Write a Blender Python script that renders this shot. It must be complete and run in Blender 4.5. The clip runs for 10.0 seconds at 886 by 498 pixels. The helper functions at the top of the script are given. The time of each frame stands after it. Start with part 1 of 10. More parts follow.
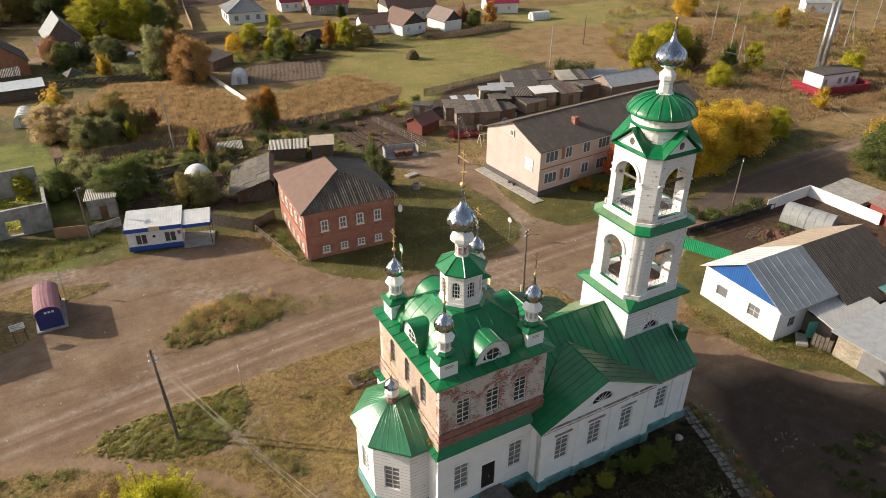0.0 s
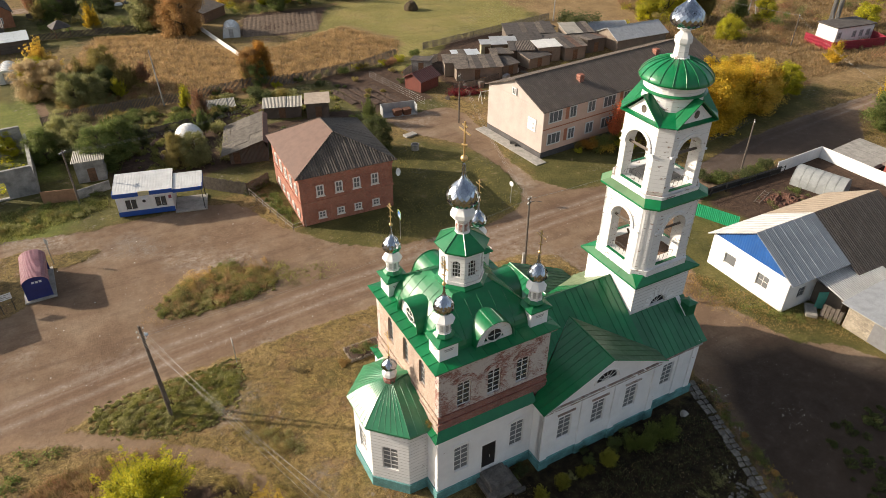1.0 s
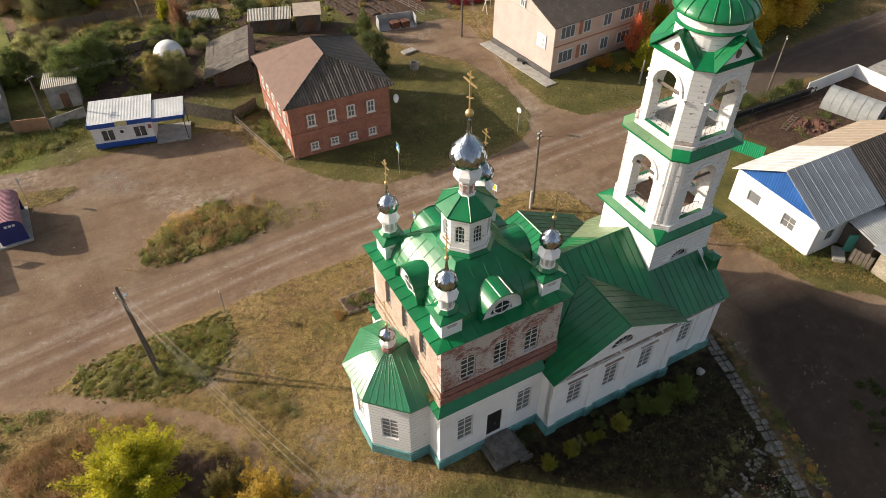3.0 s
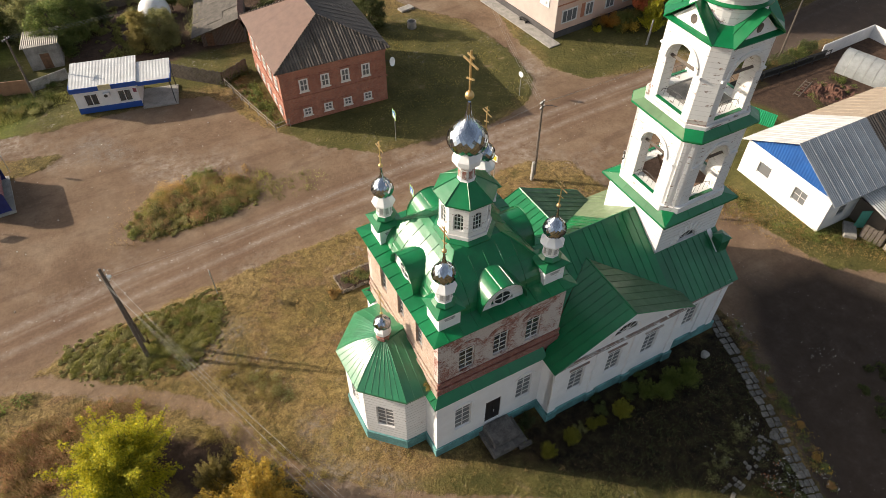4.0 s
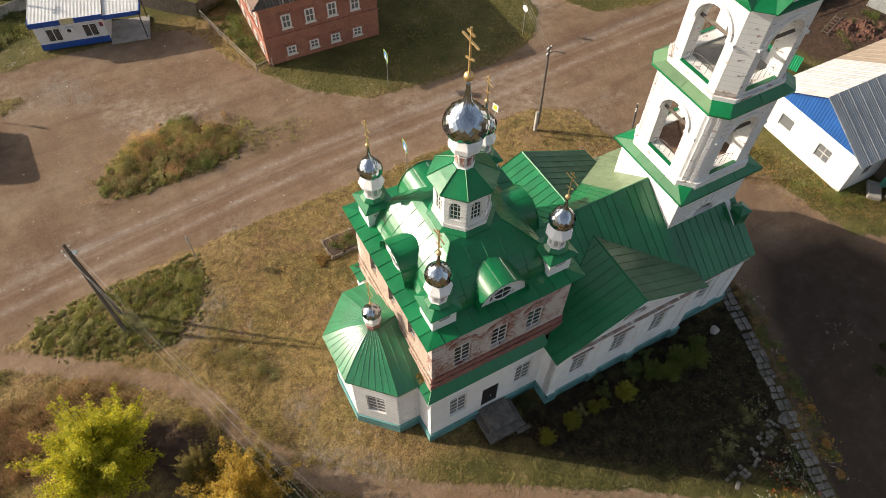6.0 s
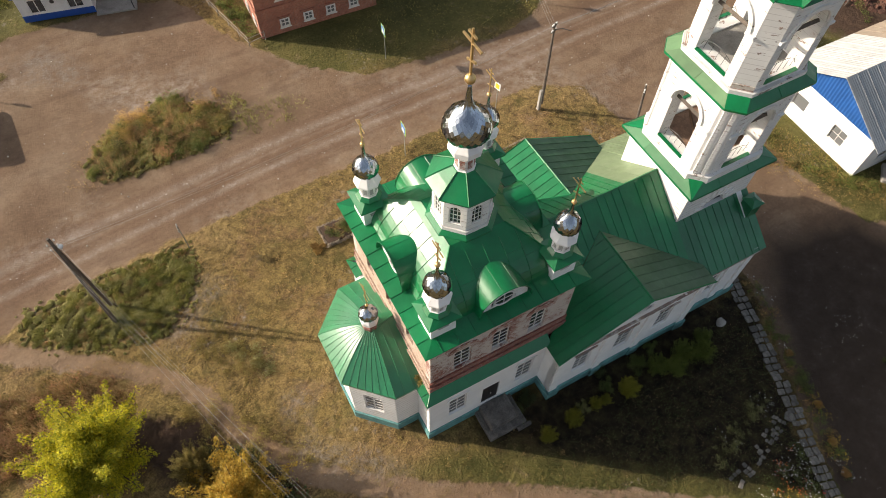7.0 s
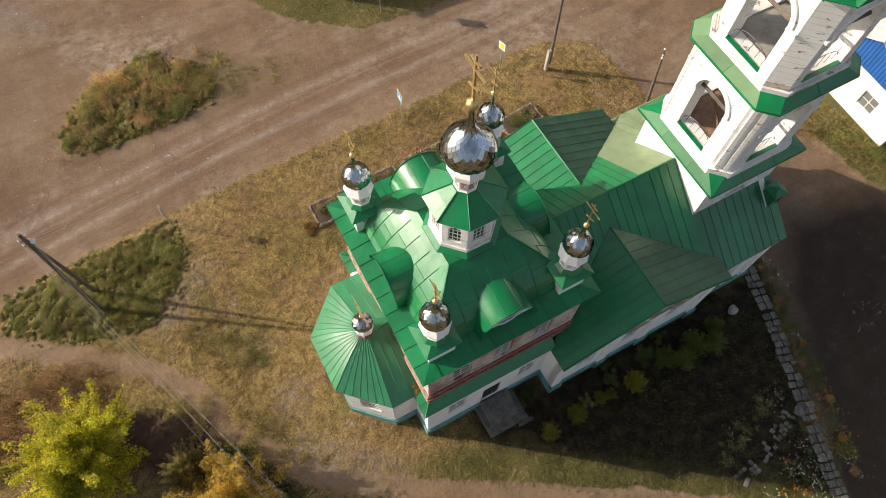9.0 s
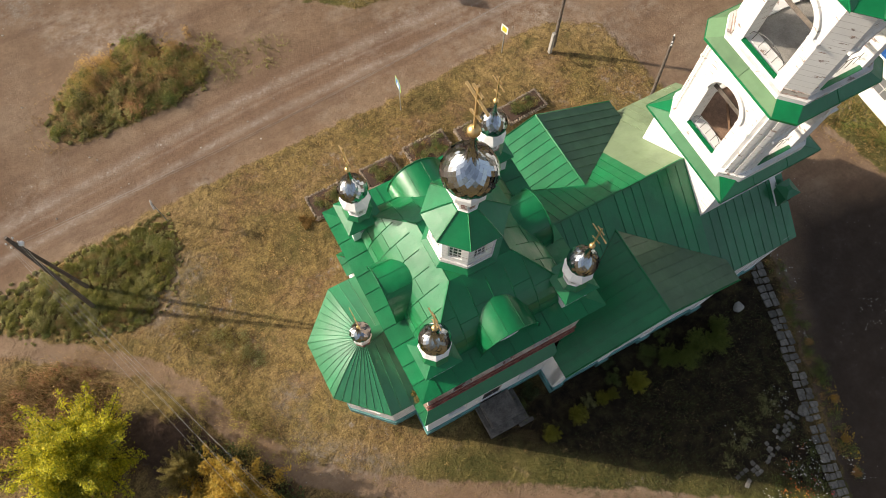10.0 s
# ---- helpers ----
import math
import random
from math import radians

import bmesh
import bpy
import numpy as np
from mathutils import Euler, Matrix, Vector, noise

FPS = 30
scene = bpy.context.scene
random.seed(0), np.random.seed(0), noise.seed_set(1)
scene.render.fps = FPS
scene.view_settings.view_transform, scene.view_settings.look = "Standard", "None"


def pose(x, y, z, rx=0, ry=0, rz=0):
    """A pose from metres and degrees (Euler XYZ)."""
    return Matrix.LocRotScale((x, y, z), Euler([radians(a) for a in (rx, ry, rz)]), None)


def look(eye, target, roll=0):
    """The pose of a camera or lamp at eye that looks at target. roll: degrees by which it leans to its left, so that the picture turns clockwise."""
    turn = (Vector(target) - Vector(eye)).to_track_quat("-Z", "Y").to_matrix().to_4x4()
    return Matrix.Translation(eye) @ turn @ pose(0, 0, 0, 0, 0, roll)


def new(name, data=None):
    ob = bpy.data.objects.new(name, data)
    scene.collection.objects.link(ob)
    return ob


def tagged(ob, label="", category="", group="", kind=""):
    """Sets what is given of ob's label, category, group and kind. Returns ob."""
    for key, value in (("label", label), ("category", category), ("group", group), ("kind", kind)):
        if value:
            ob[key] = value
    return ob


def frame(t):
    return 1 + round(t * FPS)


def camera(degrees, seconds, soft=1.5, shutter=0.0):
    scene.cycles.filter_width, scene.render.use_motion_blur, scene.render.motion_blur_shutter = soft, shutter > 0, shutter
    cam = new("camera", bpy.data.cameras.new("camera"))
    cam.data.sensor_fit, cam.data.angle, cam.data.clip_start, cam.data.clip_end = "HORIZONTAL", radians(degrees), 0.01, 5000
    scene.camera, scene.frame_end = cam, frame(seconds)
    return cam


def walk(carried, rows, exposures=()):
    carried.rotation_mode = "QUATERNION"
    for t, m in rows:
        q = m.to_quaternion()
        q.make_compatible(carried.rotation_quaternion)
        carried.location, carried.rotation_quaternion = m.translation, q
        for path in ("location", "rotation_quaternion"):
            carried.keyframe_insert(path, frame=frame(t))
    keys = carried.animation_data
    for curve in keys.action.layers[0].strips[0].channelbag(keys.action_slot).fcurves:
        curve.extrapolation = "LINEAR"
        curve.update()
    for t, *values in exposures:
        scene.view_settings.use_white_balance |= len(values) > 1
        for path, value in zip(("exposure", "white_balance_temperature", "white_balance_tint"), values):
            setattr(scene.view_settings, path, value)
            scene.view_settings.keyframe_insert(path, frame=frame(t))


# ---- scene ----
cam = camera(66.5, 10.0, 0.7)
METRES, EYE, TILT, LEAN, TURN = 26.853, 40.0, 0.0, 0.0, -29.9
ROWS = [
    (0.0, 0.0, 0.0, 0.0, 0.17, -30.37, -0.29),
    (0.5, -0.0008, 0.049, 0.003, 0.16, -32.41, -0.32),
    (1.0, -0.0004, 0.1005, 0.0046, 0.15, -34.43, -0.33),
    (1.5, -0.0017, 0.1539, 0.0072, 0.16, -36.47, -0.33),
    (2.0, -0.0029, 0.2079, 0.0098, 0.14, -38.54, -0.22),
    (2.5, -0.0024, 0.2614, 0.0114, 0.15, -40.68, -0.1),
    (4.0, -0.0002, 0.4174, 0.0114, 0.21, -46.88, -0.32),
    (4.5, 0.0003, 0.467, 0.0097, 0.22, -48.82, -0.46),
    (5.0, 0.0009, 0.5161, 0.0079, 0.24, -50.73, -0.64),
    (5.5, 0.0017, 0.5656, 0.0064, 0.25, -52.58, -0.67),
    (7.0, 0.0037, 0.7132, 0.0049, 0.35, -58.01, -0.76),
    (7.5, 0.0035, 0.7607, 0.0044, 0.37, -59.84, -0.62),
    (8.0, 0.0034, 0.8076, 0.004, 0.37, -61.66, -0.61),
    (8.5, 0.0044, 0.8555, 0.0037, 0.4, -63.48, -0.63),
    (9.0, 0.0057, 0.9041, 0.0035, 0.43, -65.26, -0.73),
    (9.5, 0.0058, 0.9522, 0.0037, 0.44, -67.02, -0.82),
    (10.0, 0.0058, 0.9995, 0.003, 0.46, -68.82, -0.71),
]
walk(cam, [(t, pose(0, 0, EYE, TILT, LEAN, TURN) @ pose(METRES * x, METRES * y, METRES * z, 90 + pitch, roll, yaw)) for t, x, y, z, yaw, pitch, roll in ROWS],
     exposures=[(0.0, 0.54, 6480, 9.5), (10.0, 0.5, 6480, 9.5)])

# ---- light ----
K = 0.8889  # plan units to metres
SUN_AZ, SUN_EL = -39.0, 23.0  # the way the shadows fall, and the sun's height
w = bpy.data.worlds.new("sky")
scene.world = w
w.use_nodes = True
wn = w.node_tree.nodes
sky = wn.new("ShaderNodeTexSky")
sky.sky_type = "NISHITA"
sky.sun_disc = False
sky.sun_elevation = radians(SUN_EL)
sky.sun_rotation = radians(-51.0)
sky.air_density, sky.dust_density, sky.ozone_density = 1.0, 3.2, 0.5
wn["Background"].inputs["Strength"].default_value = 0.113
haze = wn.new("ShaderNodeHueSaturation")  # thin autumn haze takes some of the blue
haze.inputs["Saturation"].default_value = 0.6
w.node_tree.links.new(sky.outputs["Color"], haze.inputs["Color"])
w.node_tree.links.new(haze.outputs["Color"], wn["Background"].inputs["Color"])
sun_data = bpy.data.lights.new("sun", "SUN")
sun_data.energy, sun_data.angle, sun_data.color = 4.75, radians(0.55), (1.0, 0.86, 0.69)
sun = new("sun", sun_data)
sun_way = Vector((math.cos(radians(SUN_AZ)) * math.cos(radians(SUN_EL)), math.sin(radians(SUN_AZ)) * math.cos(radians(SUN_EL)), -math.sin(radians(SUN_EL))))
sun.matrix_world = look((0, 0, 90), Vector((0, 0, 90)) + sun_way)


# ---- materials ----
def nodes(name):
    m = bpy.data.materials.new(name)
    m.use_nodes = True
    t = m.node_tree
    return m, t, t.nodes["Principled BSDF"]


def noise_node(t, scale, detail=4.0, rough=0.6, coord="Object", stretch=None, warp=0.0):
    tc = t.nodes.new("ShaderNodeTexCoord")
    n = t.nodes.new("ShaderNodeTexNoise")
    n.inputs["Scale"].default_value = scale
    n.inputs["Detail"].default_value = detail
    n.inputs["Roughness"].default_value = rough
    n.inputs["Distortion"].default_value = warp
    out = tc.outputs[coord]
    if stretch:
        mp = t.nodes.new("ShaderNodeMapping")
        mp.inputs["Scale"].default_value = stretch
        t.links.new(out, mp.inputs["Vector"])
        out = mp.outputs["Vector"]
    t.links.new(out, n.inputs["Vector"])
    return n.outputs["Fac"]


def ramp(t, fac, stops):
    r = t.nodes.new("ShaderNodeValToRGB")
    el = r.color_ramp.elements
    while len(el) < len(stops):
        el.new(0.5)
    for e, (p, c) in zip(el, stops):
        e.position = p
        e.color = (*c, 1) if len(c) == 3 else c
    t.links.new(fac, r.inputs["Fac"])
    return r.outputs["Color"]


def grey(v):
    return (v, v, v)


def mix(t, fac, a, b, mode="MIX"):
    n = t.nodes.new("ShaderNodeMix")
    n.data_type = "RGBA"
    n.blend_type = mode
    for sock, v in ((n.inputs[0], fac), (n.inputs[6], a), (n.inputs[7], b)):
        if isinstance(v, (int, float)):
            sock.default_value = v
        elif isinstance(v, tuple):
            sock.default_value = (*v, 1)
        else:
            t.links.new(v, sock)
    return n.outputs[2]


def math_node(t, op, a, b=None, clamp=False):
    n = t.nodes.new("ShaderNodeMath")
    n.operation = op
    n.use_clamp = clamp
    for sock, v in zip(n.inputs, (a, b)):
        if v is None:
            continue
        if isinstance(v, (int, float)):
            sock.default_value = v
        else:
            t.links.new(v, sock)
    return n.outputs[0]


def bump(t, bsdf, height, strength=0.4, distance=0.02):
    b = t.nodes.new("ShaderNodeBump")
    b.inputs["Strength"].default_value = strength
    b.inputs["Distance"].default_value = distance
    t.links.new(height, b.inputs["Height"])
    t.links.new(b.outputs["Normal"], bsdf.inputs["Normal"])


def plain(name, col, rough=0.6, metal=0.0, vary=0.25, scale=1.5, relief=0.2, island=0.0, fine=14.0):
    """A surface of one colour with worn variation at two scales."""
    m, t, p = nodes(name)
    dark = tuple(c * (1 - vary) for c in col)
    lite = tuple(min(1, c * (1 + vary * 0.7)) for c in col)
    big = ramp(t, noise_node(t, scale), [(0.3, dark), (0.55, col), (0.8, lite)])
    small = ramp(t, noise_node(t, fine, 6), [(0.3, grey(1 - vary * 0.8)), (0.65, grey(1))])
    c = mix(t, 1.0, big, small, "MULTIPLY")
    if island:
        oi = t.nodes.new("ShaderNodeObjectInfo")
        c = mix(t, 1.0, c, ramp(t, oi.outputs["Random"], [(0, grey(1 - island)), (1, grey(1))]), "MULTIPLY")
    t.links.new(c, p.inputs["Base Color"])
    p.inputs["Roughness"].default_value = rough
    p.inputs["Metallic"].default_value = metal
    if relief:
        bump(t, p, noise_node(t, fine * 1.5, 5), relief)
    return m


def leafy(name, cols, rough=0.7):
    m, t, p = nodes(name)
    g = t.nodes.new("ShaderNodeNewGeometry")
    oi = t.nodes.new("ShaderNodeObjectInfo")
    c = ramp(t, g.outputs["Random Per Island"], [(i / max(1, len(cols) - 1), c) for i, c in enumerate(cols)])
    patch = ramp(t, noise_node(t, 0.45, 3), [(0.35, grey(1.1)), (0.65, grey(1.9))])
    c = mix(t, 1.0, c, patch, "MULTIPLY")
    c = mix(t, 1.0, c, ramp(t, oi.outputs["Random"], [(0, grey(0.8)), (1, grey(1.1))]), "MULTIPLY")
    t.links.new(c, p.inputs["Base Color"])
    p.inputs["Roughness"].default_value = rough
    tr = t.nodes.new("ShaderNodeBsdfTranslucent")
    t.links.new(c, tr.inputs["Color"])
    ms = t.nodes.new("ShaderNodeMixShader")
    ms.inputs[0].default_value = 0.52
    t.links.new(p.outputs[0], ms.inputs[1])
    t.links.new(tr.outputs[0], ms.inputs[2])
    t.links.new(ms.outputs[0], t.nodes["Material Output"].inputs["Surface"])
    return m


def roof_green(name, col, rough=0.28, coat=1.0, coat_rough=0.25, coat_ior=1.44, dents=0.08):
    m, t, p = nodes(name)
    oi = t.nodes.new("ShaderNodeObjectInfo")
    base = ramp(t, noise_node(t, 0.8, 5), [(0.3, tuple(c * 0.8 for c in col)), (0.7, tuple(c * 1.1 for c in col))])
    c = mix(t, 1.0, base, ramp(t, oi.outputs["Random"], [(0, grey(0.86)), (1, grey(1.06))]), "MULTIPLY")
    streak = ramp(t, noise_node(t, 2.0, 6, 0.7, "Object", (3, 3, 0.6)), [(0.6, grey(0)), (0.78, grey(0.14))])
    c = mix(t, streak, c, (0.1, 0.22, 0.12))
    t.links.new(c, p.inputs["Base Color"])
    t.links.new(ramp(t, noise_node(t, 1.7, 5), [(0.3, grey(rough * 0.75)), (0.75, grey(rough * 1.5))]), p.inputs["Roughness"])
    p.inputs["Specular IOR Level"].default_value = 0.2
    p.inputs["Coat Weight"].default_value = coat
    p.inputs["Coat Roughness"].default_value = coat_rough
    p.inputs["Coat IOR"].default_value = coat_ior
    bump(t, p, noise_node(t, 1.3, 4, 0.5), 0.75, dents)
    return m


def white_wall(name, col=(0.8, 0.795, 0.785), peel=0.0, courses=0.0, groove_amount=0.8):
    """Lime-washed masonry: stains, flaking down to brick, and shallow courses."""
    m, t, p = nodes(name)
    c = ramp(t, noise_node(t, 0.7, 6, 0.65), [(0.25, tuple(v * 0.88 for v in col)), (0.6, col)])
    run = ramp(t, noise_node(t, 1.2, 6, 0.7, "Object", (2.5, 2.5, 0.35)), [(0.58, grey(0)), (0.8, grey(0.3))])
    c = mix(t, run, c, (0.52, 0.49, 0.45))
    if peel:
        f1 = noise_node(t, 1.1, 8, 0.72, "Object", (1, 1, 3.5))
        mask = ramp(t, f1, [(0.69 - 0.14 * peel, grey(0)), (0.71 - 0.14 * peel, grey(1))])
        c = mix(t, mask, c, ramp(t, noise_node(t, 5, 3), [(0.3, (0.17, 0.15, 0.14)), (0.7, (0.36, 0.24, 0.19))]))
    if courses:
        tc = t.nodes.new("ShaderNodeTexCoord")
        sp = t.nodes.new("ShaderNodeSeparateXYZ")
        t.links.new(tc.outputs["Object"], sp.inputs[0])
        fr = math_node(t, "FRACT", math_node(t, "MULTIPLY", sp.outputs["Z"], 1 / courses))
        groove = math_node(t, "LESS_THAN", fr, 0.1)
        worn = ramp(t, noise_node(t, 1.5, 5, 0.65), [(0.34, grey(0.1)), (0.56, grey(1))])
        c = mix(t, math_node(t, "MULTIPLY", groove, math_node(t, "MULTIPLY", worn, groove_amount)), c, (0.22, 0.2, 0.19))
    t.links.new(c, p.inputs["Base Color"])
    p.inputs["Roughness"].default_value = 0.85
    bump(t, p, noise_node(t, 9, 6), 0.35, 0.02)
    return m


def brick_wall(name, cols, mortar, wash=0.0, size=(0.25, 0.077)):
    m, t, p = nodes(name)
    tc = t.nodes.new("ShaderNodeTexCoord")
    sp = t.nodes.new("ShaderNodeSeparateXYZ")
    t.links.new(tc.outputs["Object"], sp.inputs[0])
    cb = t.nodes.new("ShaderNodeCombineXYZ")
    t.links.new(math_node(t, "ADD", sp.outputs["X"], sp.outputs["Y"]), cb.inputs["X"])
    t.links.new(sp.outputs["Z"], cb.inputs["Y"])
    b = t.nodes.new("ShaderNodeTexBrick")
    b.inputs["Scale"].default_value = 1.0
    b.inputs["Brick Width"].default_value, b.inputs["Row Height"].default_value = size
    b.inputs["Mortar Size"].default_value = 0.008
    b.inputs["Color1"].default_value, b.inputs["Color2"].default_value = (*cols[0], 1), (*cols[1], 1)
    b.inputs["Mortar"].default_value = (*mortar, 1)
    t.links.new(cb.outputs[0], b.inputs["Vector"])
    c = mix(t, 1.0, b.outputs["Color"], ramp(t, noise_node(t, 1.0, 6), [(0.3, grey(0.7)), (0.7, grey(1.1))]), "MULTIPLY")
    c = mix(t, 1.0, c, ramp(t, noise_node(t, 5.0, 5, 0.8, "Object", (1, 1, 2.6)), [(0.36, grey(0.55)), (0.5, grey(0.95)), (0.66, grey(1.3))]), "MULTIPLY")
    if wash:
        broad = math_node(t, "MULTIPLY", noise_node(t, 0.7, 5, 0.65), 0.9)
        fine = math_node(t, "MULTIPLY", noise_node(t, 5.0, 5, 0.75, "Object", (1, 1, 2.6)), 0.8)
        left = 0.74 + (0.9 - wash) * 0.35
        worn = ramp(t, math_node(t, "ADD", broad, fine), [(left + 0.03, grey(0)), (left + 0.12, grey(0.95))])
        c = mix(t, worn, c, mix(t, b.outputs["Fac"], (0.56, 0.515, 0.48), (0.4, 0.355, 0.325)))
    t.links.new(c, p.inputs["Base Color"])
    p.inputs["Roughness"].default_value = 0.9
    bump(t, p, b.outputs["Fac"], -0.5, 0.01)
    return m


def glass(name, col=(0.16, 0.18, 0.19), clear=0.85):
    m, t, p = nodes(name)
    p.inputs["Base Color"].default_value = (*col, 1)
    p.inputs["Roughness"].default_value = 0.04
    p.inputs["Transmission Weight"].default_value = clear
    p.inputs["IOR"].default_value = 1.45
    bump(t, p, noise_node(t, 1.2, 2), 0.06, 0.05)
    return m


def corrugated(name, col, pitch=0.18, rough=0.55, axis="X", metal=0.0, stain=(0.1, 0.09, 0.08), amount=0.4, relief=0.9):
    m, t, p = nodes(name)
    tc = t.nodes.new("ShaderNodeTexCoord")
    sp = t.nodes.new("ShaderNodeSeparateXYZ")
    t.links.new(tc.outputs["Object"], sp.inputs[0])
    wv = math_node(t, "SINE", math_node(t, "MULTIPLY", sp.outputs[axis], 2 * math.pi / pitch))
    c = ramp(t, noise_node(t, 0.6, 7, 0.7), [(0.35, tuple(v * 0.75 for v in col)), (0.65, col)])
    f1 = ramp(t, noise_node(t, 1.3, 8, 0.75), [(0.5, grey(0)), (0.75, grey(amount))])
    c = mix(t, f1, c, stain)
    t.links.new(c, p.inputs["Base Color"])
    p.inputs["Roughness"].default_value = rough
    p.inputs["Metallic"].default_value = metal
    bump(t, p, wv, relief, pitch * 0.25)
    return m


GREEN = roof_green("green_sheet_roof", (0.003, 0.165, 0.052), 0.4)
GREEN_MUTED = roof_green("faded_green_sheet", (0.016, 0.15, 0.06), 0.45)
# paler roof green: part of the apse highlight is put into the colour
GREEN_APSE = roof_green("chalky_green_sheet", (0.018, 0.185, 0.075), 0.42, 1.0, 0.32, 1.65, 0.13)
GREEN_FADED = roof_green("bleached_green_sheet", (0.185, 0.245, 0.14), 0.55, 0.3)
# greyer roof green: shade of a slope facing away from the sun
GREEN_UNLIT = roof_green("greyed_green_sheet", (0.05, 0.12, 0.065), 0.5, 0.4)
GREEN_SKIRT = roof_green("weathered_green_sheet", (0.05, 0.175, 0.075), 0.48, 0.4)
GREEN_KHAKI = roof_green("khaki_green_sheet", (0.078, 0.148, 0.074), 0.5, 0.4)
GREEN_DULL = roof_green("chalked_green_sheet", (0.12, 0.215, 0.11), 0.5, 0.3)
WHITE = white_wall("whitewash", (0.82, 0.817, 0.81), peel=0.2)
# flaking plaster, set darker to include the shadow under overhangs
WEATHER_SHADE = white_wall("weathered_cornice", (0.46, 0.43, 0.39), peel=1.6)
WHITE_TOWER = white_wall("tower_whitewash", (0.75, 0.745, 0.735), peel=0.6, courses=0.34, groove_amount=0.3)
WHITE_PEEL = white_wall("flaking_whitewash", (0.75, 0.745, 0.735), peel=0.7, courses=0.3, groove_amount=0.35)
WHITE_COURSE = white_wall("coursed_whitewash", (0.76, 0.755, 0.745), peel=0.38, courses=0.3)
TEAL = plain("teal_plinth_paint", (0.15, 0.36, 0.355), 0.75, vary=0.5, scale=1.1)
BRICK_OLD = brick_wall("old_red_brick", ((0.25, 0.078, 0.055), (0.33, 0.115, 0.08)), (0.42, 0.37, 0.33), wash=0.9)
BRICK_RED = brick_wall("red_brick", ((0.31, 0.105, 0.068), (0.38, 0.145, 0.09)), (0.38, 0.25, 0.2), wash=0.0)
BRICK_BARE = brick_wall("bare_brick", ((0.24, 0.085, 0.062), (0.31, 0.118, 0.085)), (0.34, 0.27, 0.24), wash=0.2)
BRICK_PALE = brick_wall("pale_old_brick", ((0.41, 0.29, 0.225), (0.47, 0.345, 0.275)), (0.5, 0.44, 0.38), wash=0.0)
BRICK_ARCH = brick_wall("flaking_arch_brick", ((0.27, 0.085, 0.06), (0.35, 0.12, 0.08)), (0.36, 0.3, 0.27), wash=0.75)
MIRROR = plain("polished_steel", (0.43, 0.47, 0.53), 0.16, 1.0, vary=0.15, relief=0.0)
GOLD = plain("gilded_metal", (0.74, 0.52, 0.24), 0.4, 0.8, vary=0.15, relief=0.0)
DARKMETAL = plain("dark_metal", (0.06, 0.06, 0.06), 0.5, 0.6, vary=0.2)
GLASS = glass("window_glass", (0.3, 0.31, 0.32), 0.35)
GLASS_OLD = glass("bare_window_glass", (0.13, 0.14, 0.145), 0.5)
GLASS_PALE = glass("curtained_glass", (0.24, 0.25, 0.26), 0.4)
GLASS_DARK = glass("attic_glass", (0.03, 0.032, 0.034), 0.0)
PANE = [GLASS]
FRAME_W = plain("white_joinery", (0.72, 0.71, 0.69), 0.6, vary=0.2)
FRAME_G = plain("weathered_joinery", (0.42, 0.42, 0.41), 0.7, vary=0.35)
DOOR_B = plain("dark_door", (0.022, 0.02, 0.02), 0.45, vary=0.3)
WOOD_OLD = plain("weathered_wood", (0.17, 0.14, 0.115), 0.9, vary=0.4, scale=3, island=0.45)
WOOD_BROWN = plain("brown_wood", (0.20, 0.11, 0.06), 0.85, vary=0.4, scale=3, island=0.3)
CONCRETE = plain("concrete", (0.36, 0.34, 0.31), 0.9, vary=0.3, relief=0.5)
STONE = plain("flag_stone", (0.215, 0.2, 0.178), 0.9, vary=0.45, relief=0.6, island=0.5)
SLATE = corrugated("asbestos_sheet", (0.105, 0.083, 0.068), 0.28, 0.85, "X", 0.0, (0.22, 0.18, 0.145), 0.55)
SLATE_Y = corrugated("asbestos_sheet_b", (0.11, 0.095, 0.085), 0.2, 0.85, "Y")
SHEET = corrugated("profiled_sheet", (0.55, 0.55, 0.53), 0.25, 0.45, "X", 0.0, (0.3, 0.25, 0.2), 0.2)
SHEET_W = corrugated("white_profiled_sheet", (0.62, 0.625, 0.62), 0.3, 0.5, "X", 0.0, (0.4, 0.37, 0.33), 0.25, 0.14)
BLUE = plain("blue_panel", (0.015, 0.075, 0.33), 0.5, vary=0.12)
BLUE_SIDE = corrugated("blue_profiled_sheet", (0.016, 0.095, 0.33), 0.26, 0.5, "Y", 0, (0.02, 0.05, 0.2), 0.2, 0.3)
PANEL_W = plain("white_panel", (0.74, 0.74, 0.74), 0.5, vary=0.1)
CREAM = plain("cream_render", (0.46, 0.405, 0.37), 0.9, vary=0.12, scale=0.6)
PEACH = plain("peach_render", (0.66, 0.46, 0.36), 0.9, vary=0.12, scale=0.6)
MAROON = corrugated("maroon_sheet", (0.36, 0.17, 0.20), 0.2, 0.4, "Y", 0, (0.35, 0.2, 0.2), 0.2)
BROWNROOF = plain("brown_sheet_roof", (0.17, 0.1, 0.074), 0.55, vary=0.2)
REDWALL = corrugated("red_profiled_sheet", (0.32, 0.02, 0.045), 0.25, 0.5, "X", 0, (0.2, 0.02, 0.03), 0.2)
BARK = plain("bark", (0.12, 0.09, 0.065), 0.95, vary=0.4, scale=4)
POLEWOOD = plain("grey_pole_wood", (0.13, 0.105, 0.085), 0.9, vary=0.35, scale=3)
WIRE = plain("pale_cable", (0.3, 0.29, 0.27), 0.5, vary=0.1, relief=0)
PORCELAIN = plain("porcelain", (0.75, 0.75, 0.75), 0.25, vary=0.05, relief=0)


